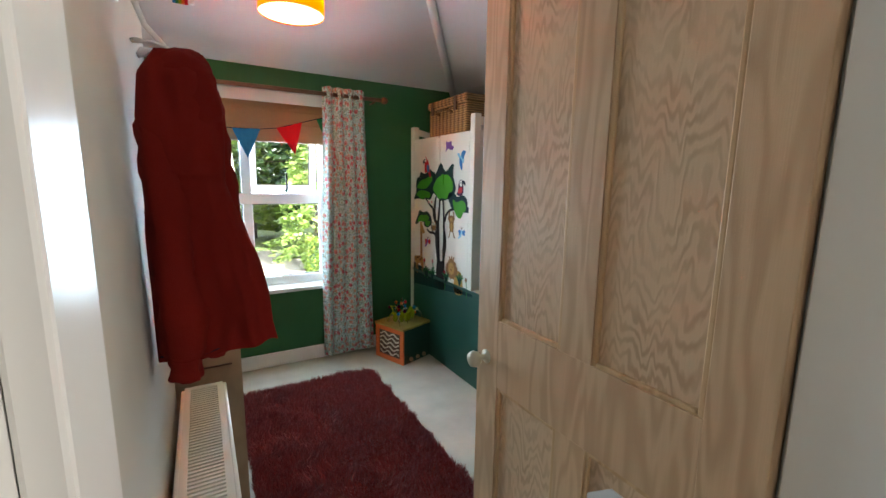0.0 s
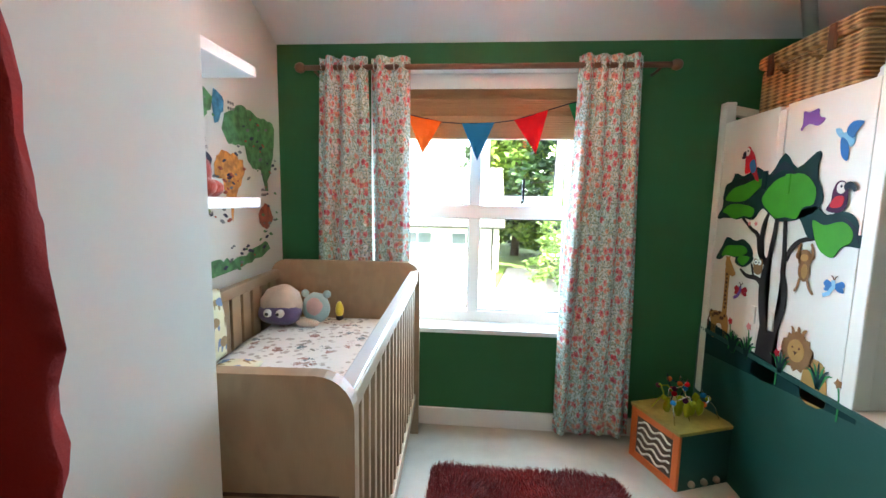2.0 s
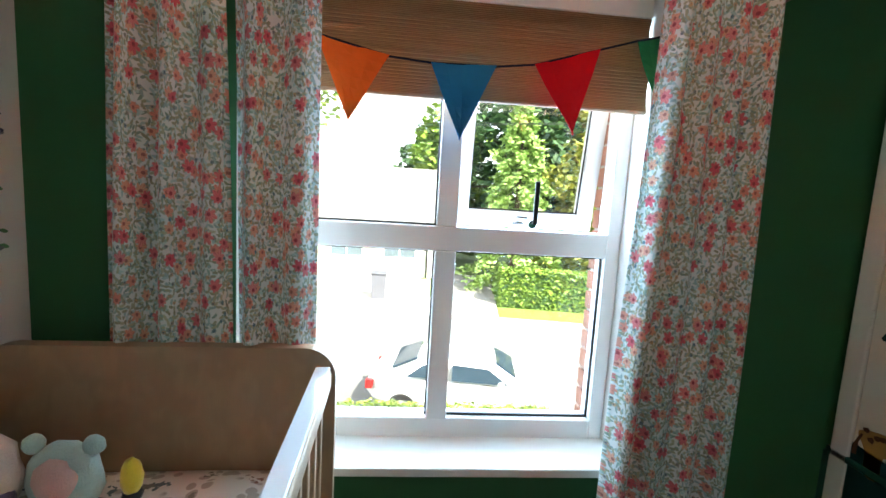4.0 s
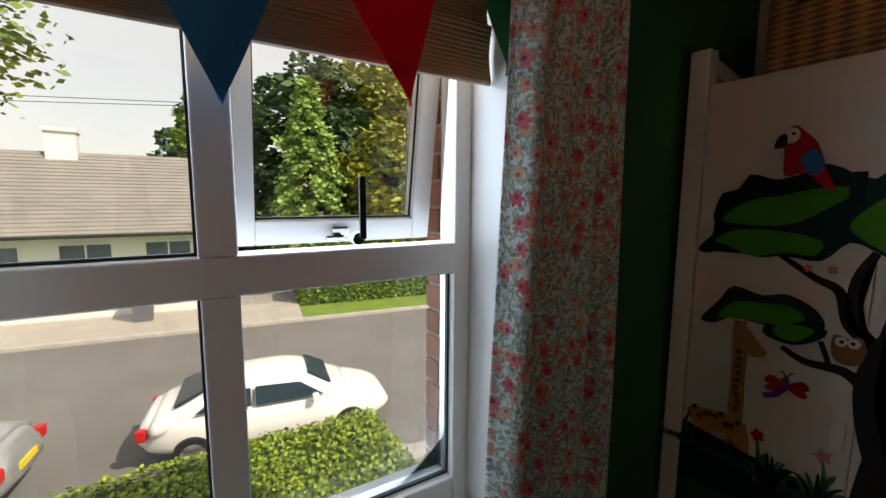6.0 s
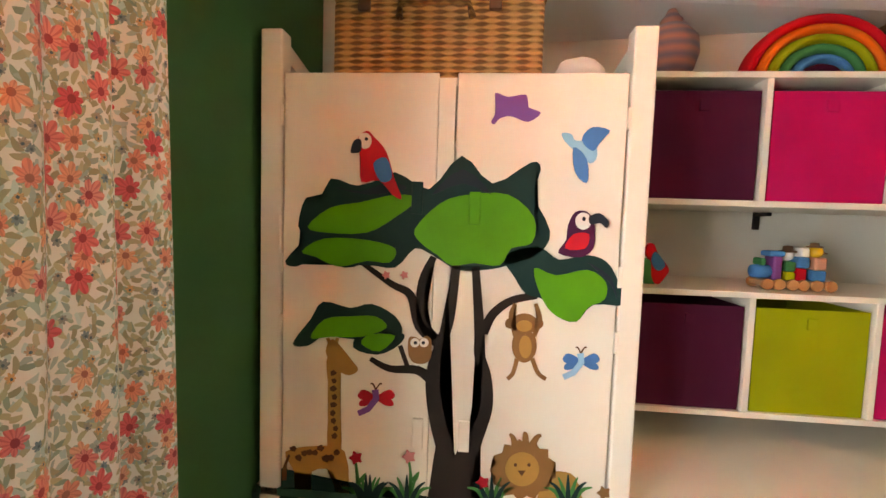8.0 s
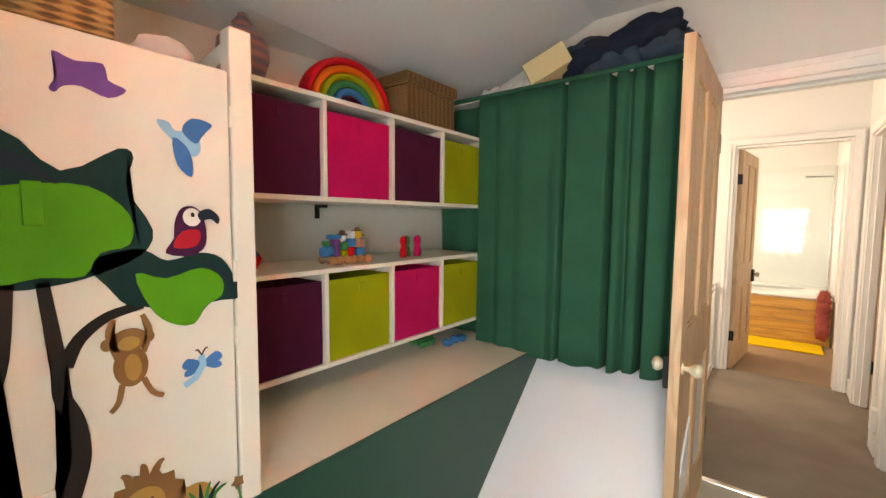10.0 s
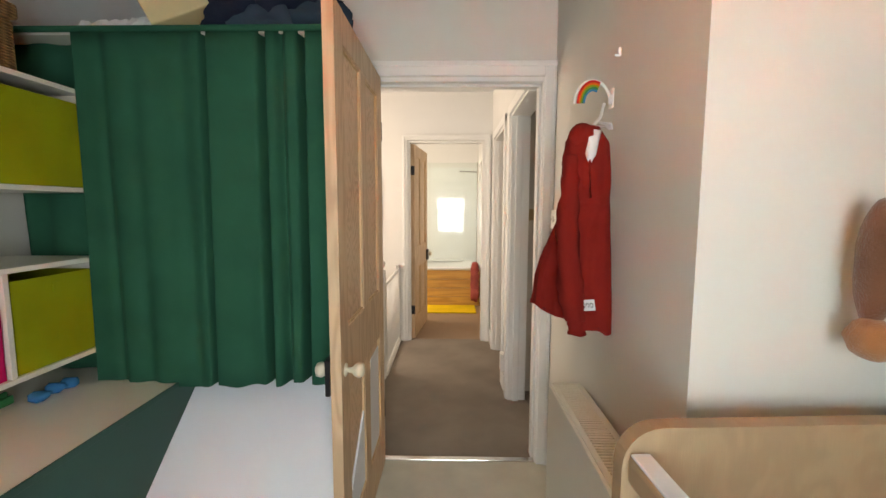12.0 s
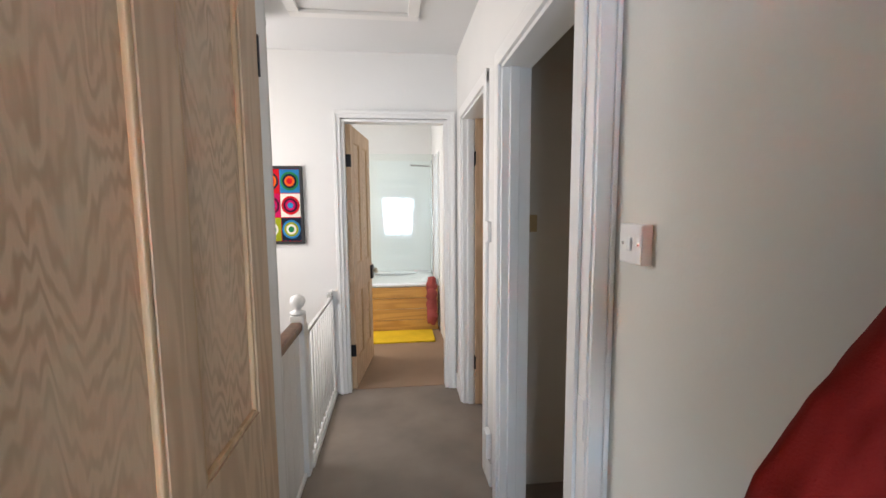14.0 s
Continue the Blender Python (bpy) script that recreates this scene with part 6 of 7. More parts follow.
def cot_end(y0, y1):
    r = 0.075
    pts = [(CX0 + r - r * math.cos(a), 0.945 - r + r * math.sin(a)) for a in (i * math.pi / 2 / 7 for i in range(8))]
    pts += [(CX1 - r + r * math.sin(a), 0.945 - r + r * math.cos(a)) for a in (i * math.pi / 2 / 7 for i in range(8))]
    pts += [(CX1, 0.0), (CX1 - 0.05, 0.0), (CX1 - 0.05, 0.13), (CX0 + 0.05, 0.13), (CX0 + 0.05, 0.0), (CX0, 0.0)]
    bm = prism(pts, y1 - y0, lambda u, v, w: (u, y0 + w, v))
    return part("end_panel", bm, M["cotwood"], cot)


cot_end(CY0, CY0 + 0.035)
cot_end(CY1 - 0.035, CY1)
part("end_rail", boxes((CX0 + 0.03, CX1 - 0.03, CY0 - 0.004, CY0, 0.70, 0.705)), M["darkwood"], cot)
for x0, x1, back in ((CX1 - 0.045, CX1 - 0.015, False), (CX0 + 0.012, CX0 + 0.04, True)):
    z1 = 0.895
    part("top_rail", box(bmesh.new(), x0 - 0.006, x1 + 0.006, CY0 + 0.036, CY1 - 0.036, z1 - 0.05, z1, 0.008), M["cotwood"], cot)
    part("bottom_rail", box(bmesh.new(), x0, x1, CY0 + 0.036, CY1 - 0.036, 0.17, 0.23, 0.004), M["cotwood"], cot)
    n = 17 if not back else 15
    for k in range(n):
        y = CY0 + 0.09 + k * (CY1 - CY0 - 0.18) / (n - 1)
        w = 0.012 if not back else 0.034
        part("slat", box(bmesh.new(), x0 + 0.007, x1 - 0.007, y - w, y + w, 0.23, z1 - 0.05, 0.003), M["cotwood"], cot)
part("rail_cap", box(bmesh.new(), CX1 - 0.048, CX1 - 0.012, CY0 + 0.04, CY1 - 0.04, 0.895, 0.902, 0.003), plain("clear_teething_strip", (0.62, 0.68, 0.72), 0.12, var=0.03, bump=0.0), cot, "glossy pale plastic teething strip")
part("base", box(bmesh.new(), CX0 + 0.042, CX1 - 0.047, CY0 + 0.037, CY1 - 0.037, 0.50, 0.53), M["cotwood"], cot)


def quilt(u, v):
    x, y = CX0 + 0.045 + (CX1 - CX0 - 0.095) * u, CY0 + 0.04 + (CY1 - CY0 - 0.08) * v
    e = min(u, 1 - u) * 12
    f = min(v, 1 - v) * 20
    return (x, y, 0.66 - 0.03 * (1 - min(1, e)) - 0.02 * (1 - min(1, f)) + 0.008 * noise.noise(Vector((x * 5, y * 5, 0))))


bm = sheet(24, 40, quilt)
bmesh.ops.recalc_face_normals(bm, faces=bm.faces)
bmesh.ops.solidify(bm, geom=bm.faces[:], thickness=0.12)
ob = thing("cot_mattress", ((CX0 + CX1) / 2, (CY0 + CY1) / 2, 0.53), category="mattress", label="cot mattress in a white fitted sheet printed with brown animals")
part("sheet", bm, M["sheet"], ob, smooth=True)
ob = thing("cot_bumper", (CX0 + 0.08, 1.95, 0.66), category="cushion", label="cream cot bumper printed with grey elephants")
def pad(u, v):
    y, z = 1.60 + 0.70 * u, 0.665 + 0.245 * v
    b = math.sin(math.pi * u) ** 0.35 * math.sin(math.pi * v) ** 0.4
    return (CX0 + 0.05 + 0.045 * b + 0.02 * (1 - v), y, z + 0.006 * math.sin(15 * u))
part("pad", sheet(30, 12, pad, 0.02), M["elephants"], ob, smooth=True)
def pad2(u, v):
    y, x = 1.60 + 0.62 * u, CX0 + 0.12 + 0.15 * v
    b = math.sin(math.pi * u) ** 0.35 * math.sin(math.pi * v) ** 0.4
    return (x + 0.06 * (1 - u), y, 0.672 + 0.035 * b)
part("folded_pad", sheet(30, 10, pad2, 0.02), M["elephants"], ob, smooth=True)
for o in [o for o in scene.objects if o.name.startswith(("cot.", "cot_mattress", "cot_bumper")) or o == cot]:
    if not o.parent:
        o.matrix_basis = Matrix.Translation((0.06, 2.94, 0)) @ Matrix.Rotation(radians(3.1), 4, "Z") @ Matrix.Translation((-0.06, -2.94, 0)) @ Matrix.Translation(o.location)
mauve, buff = fluffy("mauve", (0.14, 0.10, 0.22)), fluffy("buff", (0.62, 0.50, 0.40))
teal_p, orange_p, grey_p, ochre_p = fluffy("pale_teal", (0.42, 0.60, 0.58)), fluffy("fox_red", (0.46, 0.05, 0.025)), fluffy("grey", (0.17, 0.14, 0.15)), fluffy("ochre", (0.62, 0.26, 0.02))
brown_p = fluffy("brown", (0.16, 0.06, 0.03))
plush("owl_toy", (-0.575, 2.68, 0.655), None, "round buff and mauve soft toy with big white eyes", (("body", buff, (0, 0, 0.1), (0.10, 0.07, 0.10)), ("mask", mauve, (0, -0.02, 0.065), (0.105, 0.062, 0.062))), (((-0.03, -0.082, 0.078), 0.02, M["redlite"]), ((0.03, -0.082, 0.078), 0.02, M["redlite"]), ((-0.026, -0.1, 0.078), 0.008, M["black"]), ((0.026, -0.1, 0.078), 0.008, M["black"])))
plush("comforter_toy", (-0.42, 2.72, 0.655), None, "pale teal square comforter toy with a pink front", (("body", teal_p, (0, 0, 0.08), (0.07, 0.035, 0.075)), ("ear", teal_p, (-0.055, 0, 0.15), (0.02, 0.015, 0.02)), ("ear", teal_p, (0.055, 0, 0.15), (0.02, 0.015, 0.02)), ("face", fluffy("pink", (0.7, 0.45, 0.42)), (0, -0.02, 0.09), (0.042, 0.025, 0.045)), ("foot", buff, (-0.02, -0.06, 0.02), (0.06, 0.03, 0.02))))
plush("rattle_toy", (-0.31, 2.74, 0.655), None, "small bright yellow banded rattle", (("band", fluffy("yellow", (0.8, 0.62, 0.05)), (0, 0, 0.07), (0.02, 0.02, 0.04)), ("grip", M["black"], (0.0, 0, 0.03), (0.018, 0.02, 0.015))))

# ---- alcove shelves, soft toys and the world map ----
for z in (1.235, 1.665):
    ob = solo("wall_shelf", box(bmesh.new(), ALCOVE + 0.001, -0.39, CORNER + 0.004, 2.17, z, z + 0.034, 0.003), M["gloss"], (-0.56, 1.8, z), False, label="white floating shelf on the alcove wall", category="shelf", group="alcove shelves")
sz = 1.269
plush("soft_toy", (-0.50, 1.66, sz), None, "ochre yellow plush giraffe slumped on the shelf", (("body", ochre_p, (0, 0.02, 0.08), (0.075, 0.07, 0.085)), ("belly", fluffy("tawny", (0.45, 0.17, 0.03)), (0.04, 0.06, 0.10), (0.05, 0.05, 0.055)), ("head", ochre_p, (0.02, 0.01, 0.215), (0.055, 0.06, 0.06)), ("muzzle", ochre_p, (0.045, 0.055, 0.185), (0.042, 0.05, 0.04)), ("ear", ochre_p, (0.0, -0.03, 0.275), (0.015, 0.022, 0.03)), ("leg", ochre_p, (0.07, 0.0, 0.03), (0.04, 0.05, 0.035)), ("leg", ochre_p, (0.05, 0.11, 0.032), (0.045, 0.065, 0.036)), ("foot", ochre_p, (0.06, 0.155, 0.034), (0.04, 0.032, 0.036))), group="soft toys on the shelf")
plush("soft_toy", (-0.53, 1.83, sz), None, "grey plush elephant slumped on the shelf", (("body", grey_p, (0, 0.02, 0.08), (0.06, 0.06, 0.085)), ("head", grey_p, (0.01, -0.01, 0.175), (0.05, 0.052, 0.045)), ("ear", grey_p, (0.0, 0.045, 0.175), (0.022, 0.04, 0.04)), ("ear", grey_p, (0.02, -0.055, 0.165), (0.02, 0.03, 0.045)), ("ear_lining", fluffy("lilac", (0.35, 0.25, 0.38)), (0.024, 0.045, 0.175), (0.008, 0.026, 0.024)), ("trunk", grey_p, (0.055, 0.02, 0.12), (0.02, 0.03, 0.055)), ("leg", grey_p, (0.05, 0.075, 0.032), (0.035, 0.045, 0.034))), group="soft toys on the shelf")
plush("soft_toy", (-0.52, 1.95, sz), None, "orange-red plush fox with a white muzzle sitting on the shelf", (("body", orange_p, (0, 0.01, 0.075), (0.06, 0.06, 0.085)), ("head", orange_p, (0.0, -0.03, 0.17), (0.048, 0.05, 0.04)), ("snout", M["redlite"], (0.035, -0.005, 0.145), (0.026, 0.045, 0.02)), ("nose", M["black"], (0.05, 0.035, 0.15), (0.012, 0.012, 0.01)), ("ear", orange_p, (0, -0.06, 0.21), (0.014, 0.018, 0.024)), ("ear", orange_p, (0, 0.005, 0.212), (0.014, 0.018, 0.022)), ("arm", orange_p, (0.045, 0.045, 0.075), (0.022, 0.03, 0.05)), ("leg", orange_p, (0.055, 0.02, 0.03), (0.045, 0.04, 0.032)), ("foot", orange_p, (0.03, 0.105, 0.028), (0.035, 0.04, 0.028))), group="soft toys on the shelf")
ob = plush("monkey_toy", (-0.50, 1.462, sz - 0.0), None, "brown plush monkey hanging a long arm over the shelf", (("body", brown_p, (0, 0, 0.09), (0.07, 0.06, 0.1)), ("arm", brown_p, (0.165, 0.02, -0.03), (0.03, 0.035, 0.12)), ("hand_pad", fluffy("tan", (0.4, 0.16, 0.06)), (0.17, 0.03, -0.17), (0.035, 0.045, 0.04))))
mapm = {k: plain("map_" + k, c, 0.7, var=0.5, big=26, fine=70, bump=0.0) for k, c in dict(green=(0.10, 0.27, 0.10), lime=(0.32, 0.42, 0.16), rust=(0.38, 0.09, 0.05), orange=(0.72, 0.28, 0.06), blue=(0.05, 0.22, 0.34), navy=(0.04, 0.045, 0.09), grey=(0.2, 0.2, 0.2)).items()}
wm = thing("world_map_decal", (ALCOVE, 2.5, 1.0), category="wall sticker", label="illustrated world map stickers on the alcove wall")


def land(pts, m, layer=1, rag=0.022):
    q = smoothed(pts, 5)
    q = [(u + rag * noise.noise(Vector((u * 30, v * 30, 1))), v + rag * noise.noise(Vector((u * 30, v * 30, 5)))) for u, v in q]
    return part("land" if rag else "motif", prism(q, 0.0008, lambda u, v, w: (ALCOVE + 0.0009 * layer + w, u, v)), mapm[m], wm)


land([(2.13, 1.69), (2.30, 1.71), (2.45, 1.68), (2.42, 1.60), (2.36, 1.55), (2.38, 1.47), (2.30, 1.42), (2.24, 1.40), (2.20, 1.46), (2.18, 1.55)], "green")
land([(2.46, 1.70), (2.52, 1.68), (2.50, 1.60), (2.46, 1.58)], "blue")
land([(2.52, 1.60), (2.66, 1.68), (2.80, 1.66), (2.95, 1.64), (2.95, 1.50), (2.90, 1.38), (2.86, 1.30), (2.82, 1.42), (2.74, 1.40), (2.68, 1.50), (2.56, 1.50)], "green")
land([(2.46, 1.43), (2.56, 1.46), (2.66, 1.42), (2.65, 1.34), (2.58, 1.24), (2.56, 1.16), (2.53, 1.26), (2.50, 1.34), (2.45, 1.36)], "orange")
land([(2.26, 1.25), (2.36, 1.26), (2.40, 1.20), (2.36, 1.10), (2.35, 1.02), (2.31, 1.10), (2.27, 1.18)], "lime")
land([(2.80, 1.21), (2.88, 1.23), (2.93, 1.16), (2.86, 1.11), (2.80, 1.14)], "rust")
land([(2.27, 0.955), (2.45, 1.0), (2.62, 0.985), (2.84, 1.04), (2.88, 0.99), (2.70, 0.95), (2.50, 0.935), (2.35, 0.93)], "green")
land([(2.31, 1.44), (2.36, 1.46), (2.43, 1.43), (2.42, 1.40), (2.35, 1.40)], "navy", 1, 0.002)
random.seed(21)
for k in range(150):
    y, z = random.choice([(2.30, 1.58), (2.75, 1.55), (2.55, 1.36), (2.32, 1.17), (2.88, 1.10), (2.60, 0.98), (2.86, 1.42), (2.50, 1.25), (2.38, 1.34)])
    y, z = min(2.97, y + random.gauss(0, 0.07)), z + random.gauss(0, 0.055)
    a, s = random.uniform(-0.4, 0.4), random.uniform(0.007, 0.019)
    land([(y - s, z - s * a), (y, z + s * 0.5), (y + s, z + s * a), (y, z - s * 0.45)], random.choice(("navy", "grey", "green", "rust", "navy")), 2, 0.0)
for y, z, n in ((2.38, 1.22, 3), (2.82, 1.30, 3), (2.56, 1.67, 3)):
    for j in range(2):
        for i in range(n):
            land([(y + i * 0.017, z - j * 0.025), (y + i * 0.017 + 0.011, z - j * 0.025), (y + i * 0.017 + 0.011, z - j * 0.025 + 0.012), (y + i * 0.017, z - j * 0.025 + 0.010)], "grey", 1, 0.0)

for body, y, z in (("Atlantic", 2.30, 1.490), ("Ocean", 2.325, 1.458), ("Pacific", 2.105, 1.222), ("Ocean", 2.125, 1.188)):
    txt = bpy.data.curves.new("lettering", "FONT")
    txt.body, txt.size, txt.extrude = body, 0.032, 0.0004
    tmp = bpy.data.objects.new("lettering_source", txt)
    me = bpy.data.meshes.new_from_object(tmp)
    bpy.data.objects.remove(tmp)
    bm = bmesh.new()
    bm.from_mesh(me)
    bpy.data.meshes.remove(me)
    bmesh.ops.transform(bm, matrix=Matrix.Translation((ALCOVE + 0.0014, y, z)) @ Matrix.Rotation(radians(90), 4, "Z") @ Matrix.Rotation(radians(90), 4, "X"), verts=bm.verts)
    part("lettering", bm, mapm["grey"], wm)

# ---- radiator ----
ob = thing("radiator", (0.02, 1.07, 0.12), category="radiator", label="cream enamelled panel radiator with a slotted top grille")
RY0, RY1, RX0, RX1, RZ = 0.76, 1.385, -0.04, 0.085, 0.69
part("front_panel", box(bmesh.new(), RX1 - 0.012, RX1, RY0, RY1, 0.13, RZ, 0.004), M["rad"], ob)
part("rear_panel", box(bmesh.new(), RX0, RX0 + 0.012, RY0, RY1, 0.13, RZ - 0.002, 0.004), M["rad"], ob)
part("side_panel", boxes((RX0 + 0.012, RX1 - 0.012, RY0, RY0 + 0.004, 0.14, RZ), bev=0.001), M["rad"], ob)
part("side_panel", boxes((RX0 + 0.012, RX1 - 0.012, RY1 - 0.004, RY1, 0.14, RZ), bev=0.001), M["rad"], ob)
part("grille_frame", boxes((RX0 + 0.010, RX0 + 0.026, RY0, RY1, RZ - 0.002, RZ + 0.004), (RX1 - 0.026, RX1 - 0.010, RY0, RY1, RZ - 0.002, RZ + 0.004), (RX0 + 0.026, RX1 - 0.026, RY0, RY0 + 0.02, RZ - 0.002, RZ + 0.004), (RX0 + 0.026, RX1 - 0.026, RY1 - 0.02, RY1, RZ - 0.002, RZ + 0.004)), M["rad"], ob)
for k in range(44):
    y = RY0 + 0.027 + k * 0.01335
    part("grille_bar", box(bmesh.new(), RX0 + 0.026, RX1 - 0.026, y, y + 0.006, RZ - 0.004, RZ + 0.003), M["rad"], ob)
part("core", boxes((RX0 + 0.02, RX1 - 0.02, RY0 + 0.02, RY1 - 0.02, 0.16, RZ - 0.06)), plain("dark_steel", (0.08, 0.07, 0.06), 0.7), ob)
part("pipe", tube([(0.02, RY0 + 0.03, 0.16), (0.02, RY0 + 0.03, 0.0)], 0.008, 8), M["rad"], ob)

# ---- hooded coat on its hanger ----
ob = thing("hooded_coat", (0.05, 0.95, 1.75), category="coat", label="red hooded child's coat hanging from a rainbow hook on the wall")


COAT = ((0.985, -0.045, 0.990, 0.168, 0.820, 0.052), (1.03, -0.045, 0.988, 0.164, 0.830, 0.054), (1.10, -0.045, 0.980, 0.162, 0.845, 0.052), (1.20, -0.045, 0.966, 0.142, 0.872, 0.047), (1.335, -0.045, 0.945, 0.100, 0.927, 0.042), (1.36, -0.045, 0.940, 0.102, 0.932, 0.042), (1.46, -0.045, 0.933, 0.106, 0.950, 0.038), (1.54, -0.036, 0.935, 0.092, 0.952, 0.036), (1.588, -0.005, 0.938, 0.055, 0.950, 0.014))


def coat(u, v):
    """v: 0 hem, 1 shoulder; u round the body. The body lies between two edge lines and swells to both sides of them."""
    z = COAT[0][0] + (COAT[-1][0] - COAT[0][0]) * v
    for lo, hi in zip(COAT, COAT[1:]):
        if z <= hi[0] + 1e-6:
            break
    f = (z - lo[0]) / (hi[0] - lo[0])
    xa, ya, xb, yb, th = (lo[i] + (hi[i] - lo[i]) * f for i in range(1, 6))
    a = math.tau * u
    half = Vector(((xb - xa) / 2, (yb - ya) / 2))
    side = Vector((-half.y, half.x)).normalized()
    skirt = max(0.0, (1.335 - z) / 0.35)
    fold = 1 + min(1, skirt * 1.6) * (0.34 * (0.5 - abs(math.sin(2.5 * a + 0.9 + 0.8 * v)) ** 0.55) + 0.26 * (0.5 - abs(math.sin(4.5 * a + 2 * v)) ** 0.6)) + 0.16 * noise.noise(Vector((3 * math.cos(a), 3 * math.sin(a), z * 9)))
    fold += 0.10 * math.sin(5 * a + 26 * z) * math.exp(-(((z - 1.40) / 0.09) ** 2))
    seam = 1 + 0.08 * math.exp(-(((z - 1.352) / 0.006) ** 2)) - 0.10 * math.exp(-(((z - 1.338) / 0.005) ** 2))
    edge = 1 + 0.03 * skirt * math.sin(6 * a)
    p = Vector(((xa + xb) / 2, (ya + yb) / 2)) + half * math.cos(a) * edge + side * th * math.sin(a) * fold * seam
    drop = (0.002 - 0.034 * math.cos(a) + 0.003 * math.sin(7 * a)) * max(0, 1 - v * 2.5)
    p += side * 0.008 * noise.noise(Vector((p.x * 30, p.y * 30, z * 14)))
    return (max(WEST + 0.006, p.x), p.y, z - drop)


part("body", sheet(120, 80, coat), M["red"], ob, smooth=True)
part("hem_lining", sheet(40, 2, lambda u, v: tuple(Vector(coat(u, 0.015)) * (1 - 0.94 * v) + Vector((0.06, 0.90, 1.04)) * 0.94 * v)), M["navy"], ob, "dark lining", smooth=True)
for name, pts, r in (("placket", [(0.035, 0.978, 1.50), (0.033, 0.982, 1.45), (0.030, 0.984, 1.37)], 0.004), ("pocket_edge", [(0.10, 0.975, 1.16), (0.085, 0.99, 1.13), (0.075, 0.998, 1.09)], 0.004)):
    part(name, tube(pts, r, 6), M["red"], ob, smooth=True)


def tubular(pts, rads, seg=14, squash=0.7):
    bm = bmesh.new()
    if len(pts) > 5:
        fine = curve([tuple(p) for p in pts], 5)
        rads = [rads[min(k // 5, len(rads) - 1)] + (rads[min(k // 5 + 1, len(rads) - 1)] - rads[min(k // 5, len(rads) - 1)]) * (k % 5) / 5 + 0.0022 * math.sin(k * 1.9) for k in range(len(fine))]
        pts = [tuple(p) for p in fine]
    rings = []
    for (x, y, z), r in zip(pts, rads):
        rings.append([bm.verts.new((max(WEST + 0.004, x + r * math.cos(k * math.tau / seg) * (1 + 0.20 * math.sin(3 * k + z * 30))), y + squash * r * math.sin(k * math.tau / seg), z + 0.003 * math.sin(k))) for k in range(seg)])
    for a, b in zip(rings, rings[1:]):
        for k in range(seg):
            bm.faces.new((a[k], a[(k + 1) % seg], b[(k + 1) % seg], b[k]))
    bm.faces.new(rings[0])
    bm.faces.new(rings[-1][::-1])
    return bm


part("sleeve", tubular([(0.0, 0.95, 1.50), (-0.012, 0.925, 1.42), (-0.004, 0.90, 1.30), (0.004, 0.88, 1.18), (0.008, 0.868, 1.08), (0.008, 0.866, 1.0), (0.006, 0.866, 0.988), (0.006, 0.866, 0.945)], (0.024, 0.032, 0.034, 0.036, 0.04, 0.036, 0.028, 0.030)), M["red"], ob, smooth=True)
part("sleeve", tubular([(0.082, 0.962, 1.50), (0.090, 0.972, 1.40), (0.094, 0.978, 1.28), (0.088, 0.984, 1.16), (0.074, 0.985, 1.06), (0.062, 0.98, 0.995), (0.06, 0.979, 0.985), (0.056, 0.976, 0.945)], (0.022, 0.028, 0.031, 0.034, 0.038, 0.034, 0.027, 0.028)), M["red"], ob, smooth=True)
bm = bmesh.new()
blob(bm, (0.040, 0.948, 1.55), (0.052, 0.036, 0.045), 3, lump=0.22)
part("hood", bm, M["red"], ob, smooth=True)
bm = bmesh.new()
blob(bm, (0.066, 0.940, 1.50), (0.036, 0.030, 0.08), 3, lump=0.3)
part("hood", bm, M["red"], ob, smooth=True)
part("hood_lining", tubular([(0.020, 0.965, 1.572), (0.028, 0.974, 1.54), (0.031, 0.978, 1.50), (0.034, 0.976, 1.475)], (0.020, 0.018, 0.015, 0.006)), M["redlite"], ob, "white fleecy lining", smooth=True)
part("hood_lining", tubular([(-0.028, 0.965, 1.575), (-0.018, 0.972, 1.59), (0.0, 0.978, 1.592)], (0.008, 0.012, 0.012)), M["redlite"], ob, "white fleecy lining", smooth=True)
part("hood_lining", tubular([(-0.03, 0.918, 1.59), (-0.015, 0.915, 1.592), (0.005, 0.92, 1.588)], (0.010, 0.016, 0.012)), M["redlite"], ob, "white fleecy lining", smooth=True)
CT = Matrix.Translation((0.036, 0.998, 1.044)) @ Matrix.Rotation(radians(-30), 4, "Z") @ Matrix.Rotation(radians(10), 4, "Y")
tag = part("patch", box(bmesh.new(), -0.027, 0.027, 0.0, 0.004, -0.017, 0.017, 0.002, CT), M["redlite"], ob, "white rectangular cloth patch")
for k in range(4):
    part("patch_mark", tube([tuple(CT @ Vector((0.017 - 0.0115 * k + 0.004 * math.cos(a), 0.0046, 0.007 * math.sin(a)))) for a in (i * math.tau / 9 for i in range(9 if k % 2 else 7))], 0.0014, 5), M["black"], tag, "black lettering stroke")
hg = thing("coat_hanger", (-0.02, 0.93, 1.62), category="hanger", label="white wall hook with a painted rainbow arch")
for i, c in enumerate(("redf", "orangef", "lime", "greenf", "bluef")):
    r = 0.058 - 0.006 * i
    pts = [(-0.004 + 0.8 * r * math.cos(a) + 0.012, 0.906, 1.665 + 1.15 * r * math.sin(a)) for a in (math.pi * (0.35 + 0.65 * j / 12) for j in range(13))]
    pts = [(2 * 0.008 - p[0], p[1], p[2]) for p in pts]
    part("rainbow_band", tube(pts, 0.0035, 6), M[c], hg, ("red", "orange", "yellow-green", "green", "blue")[i] + " painted band")
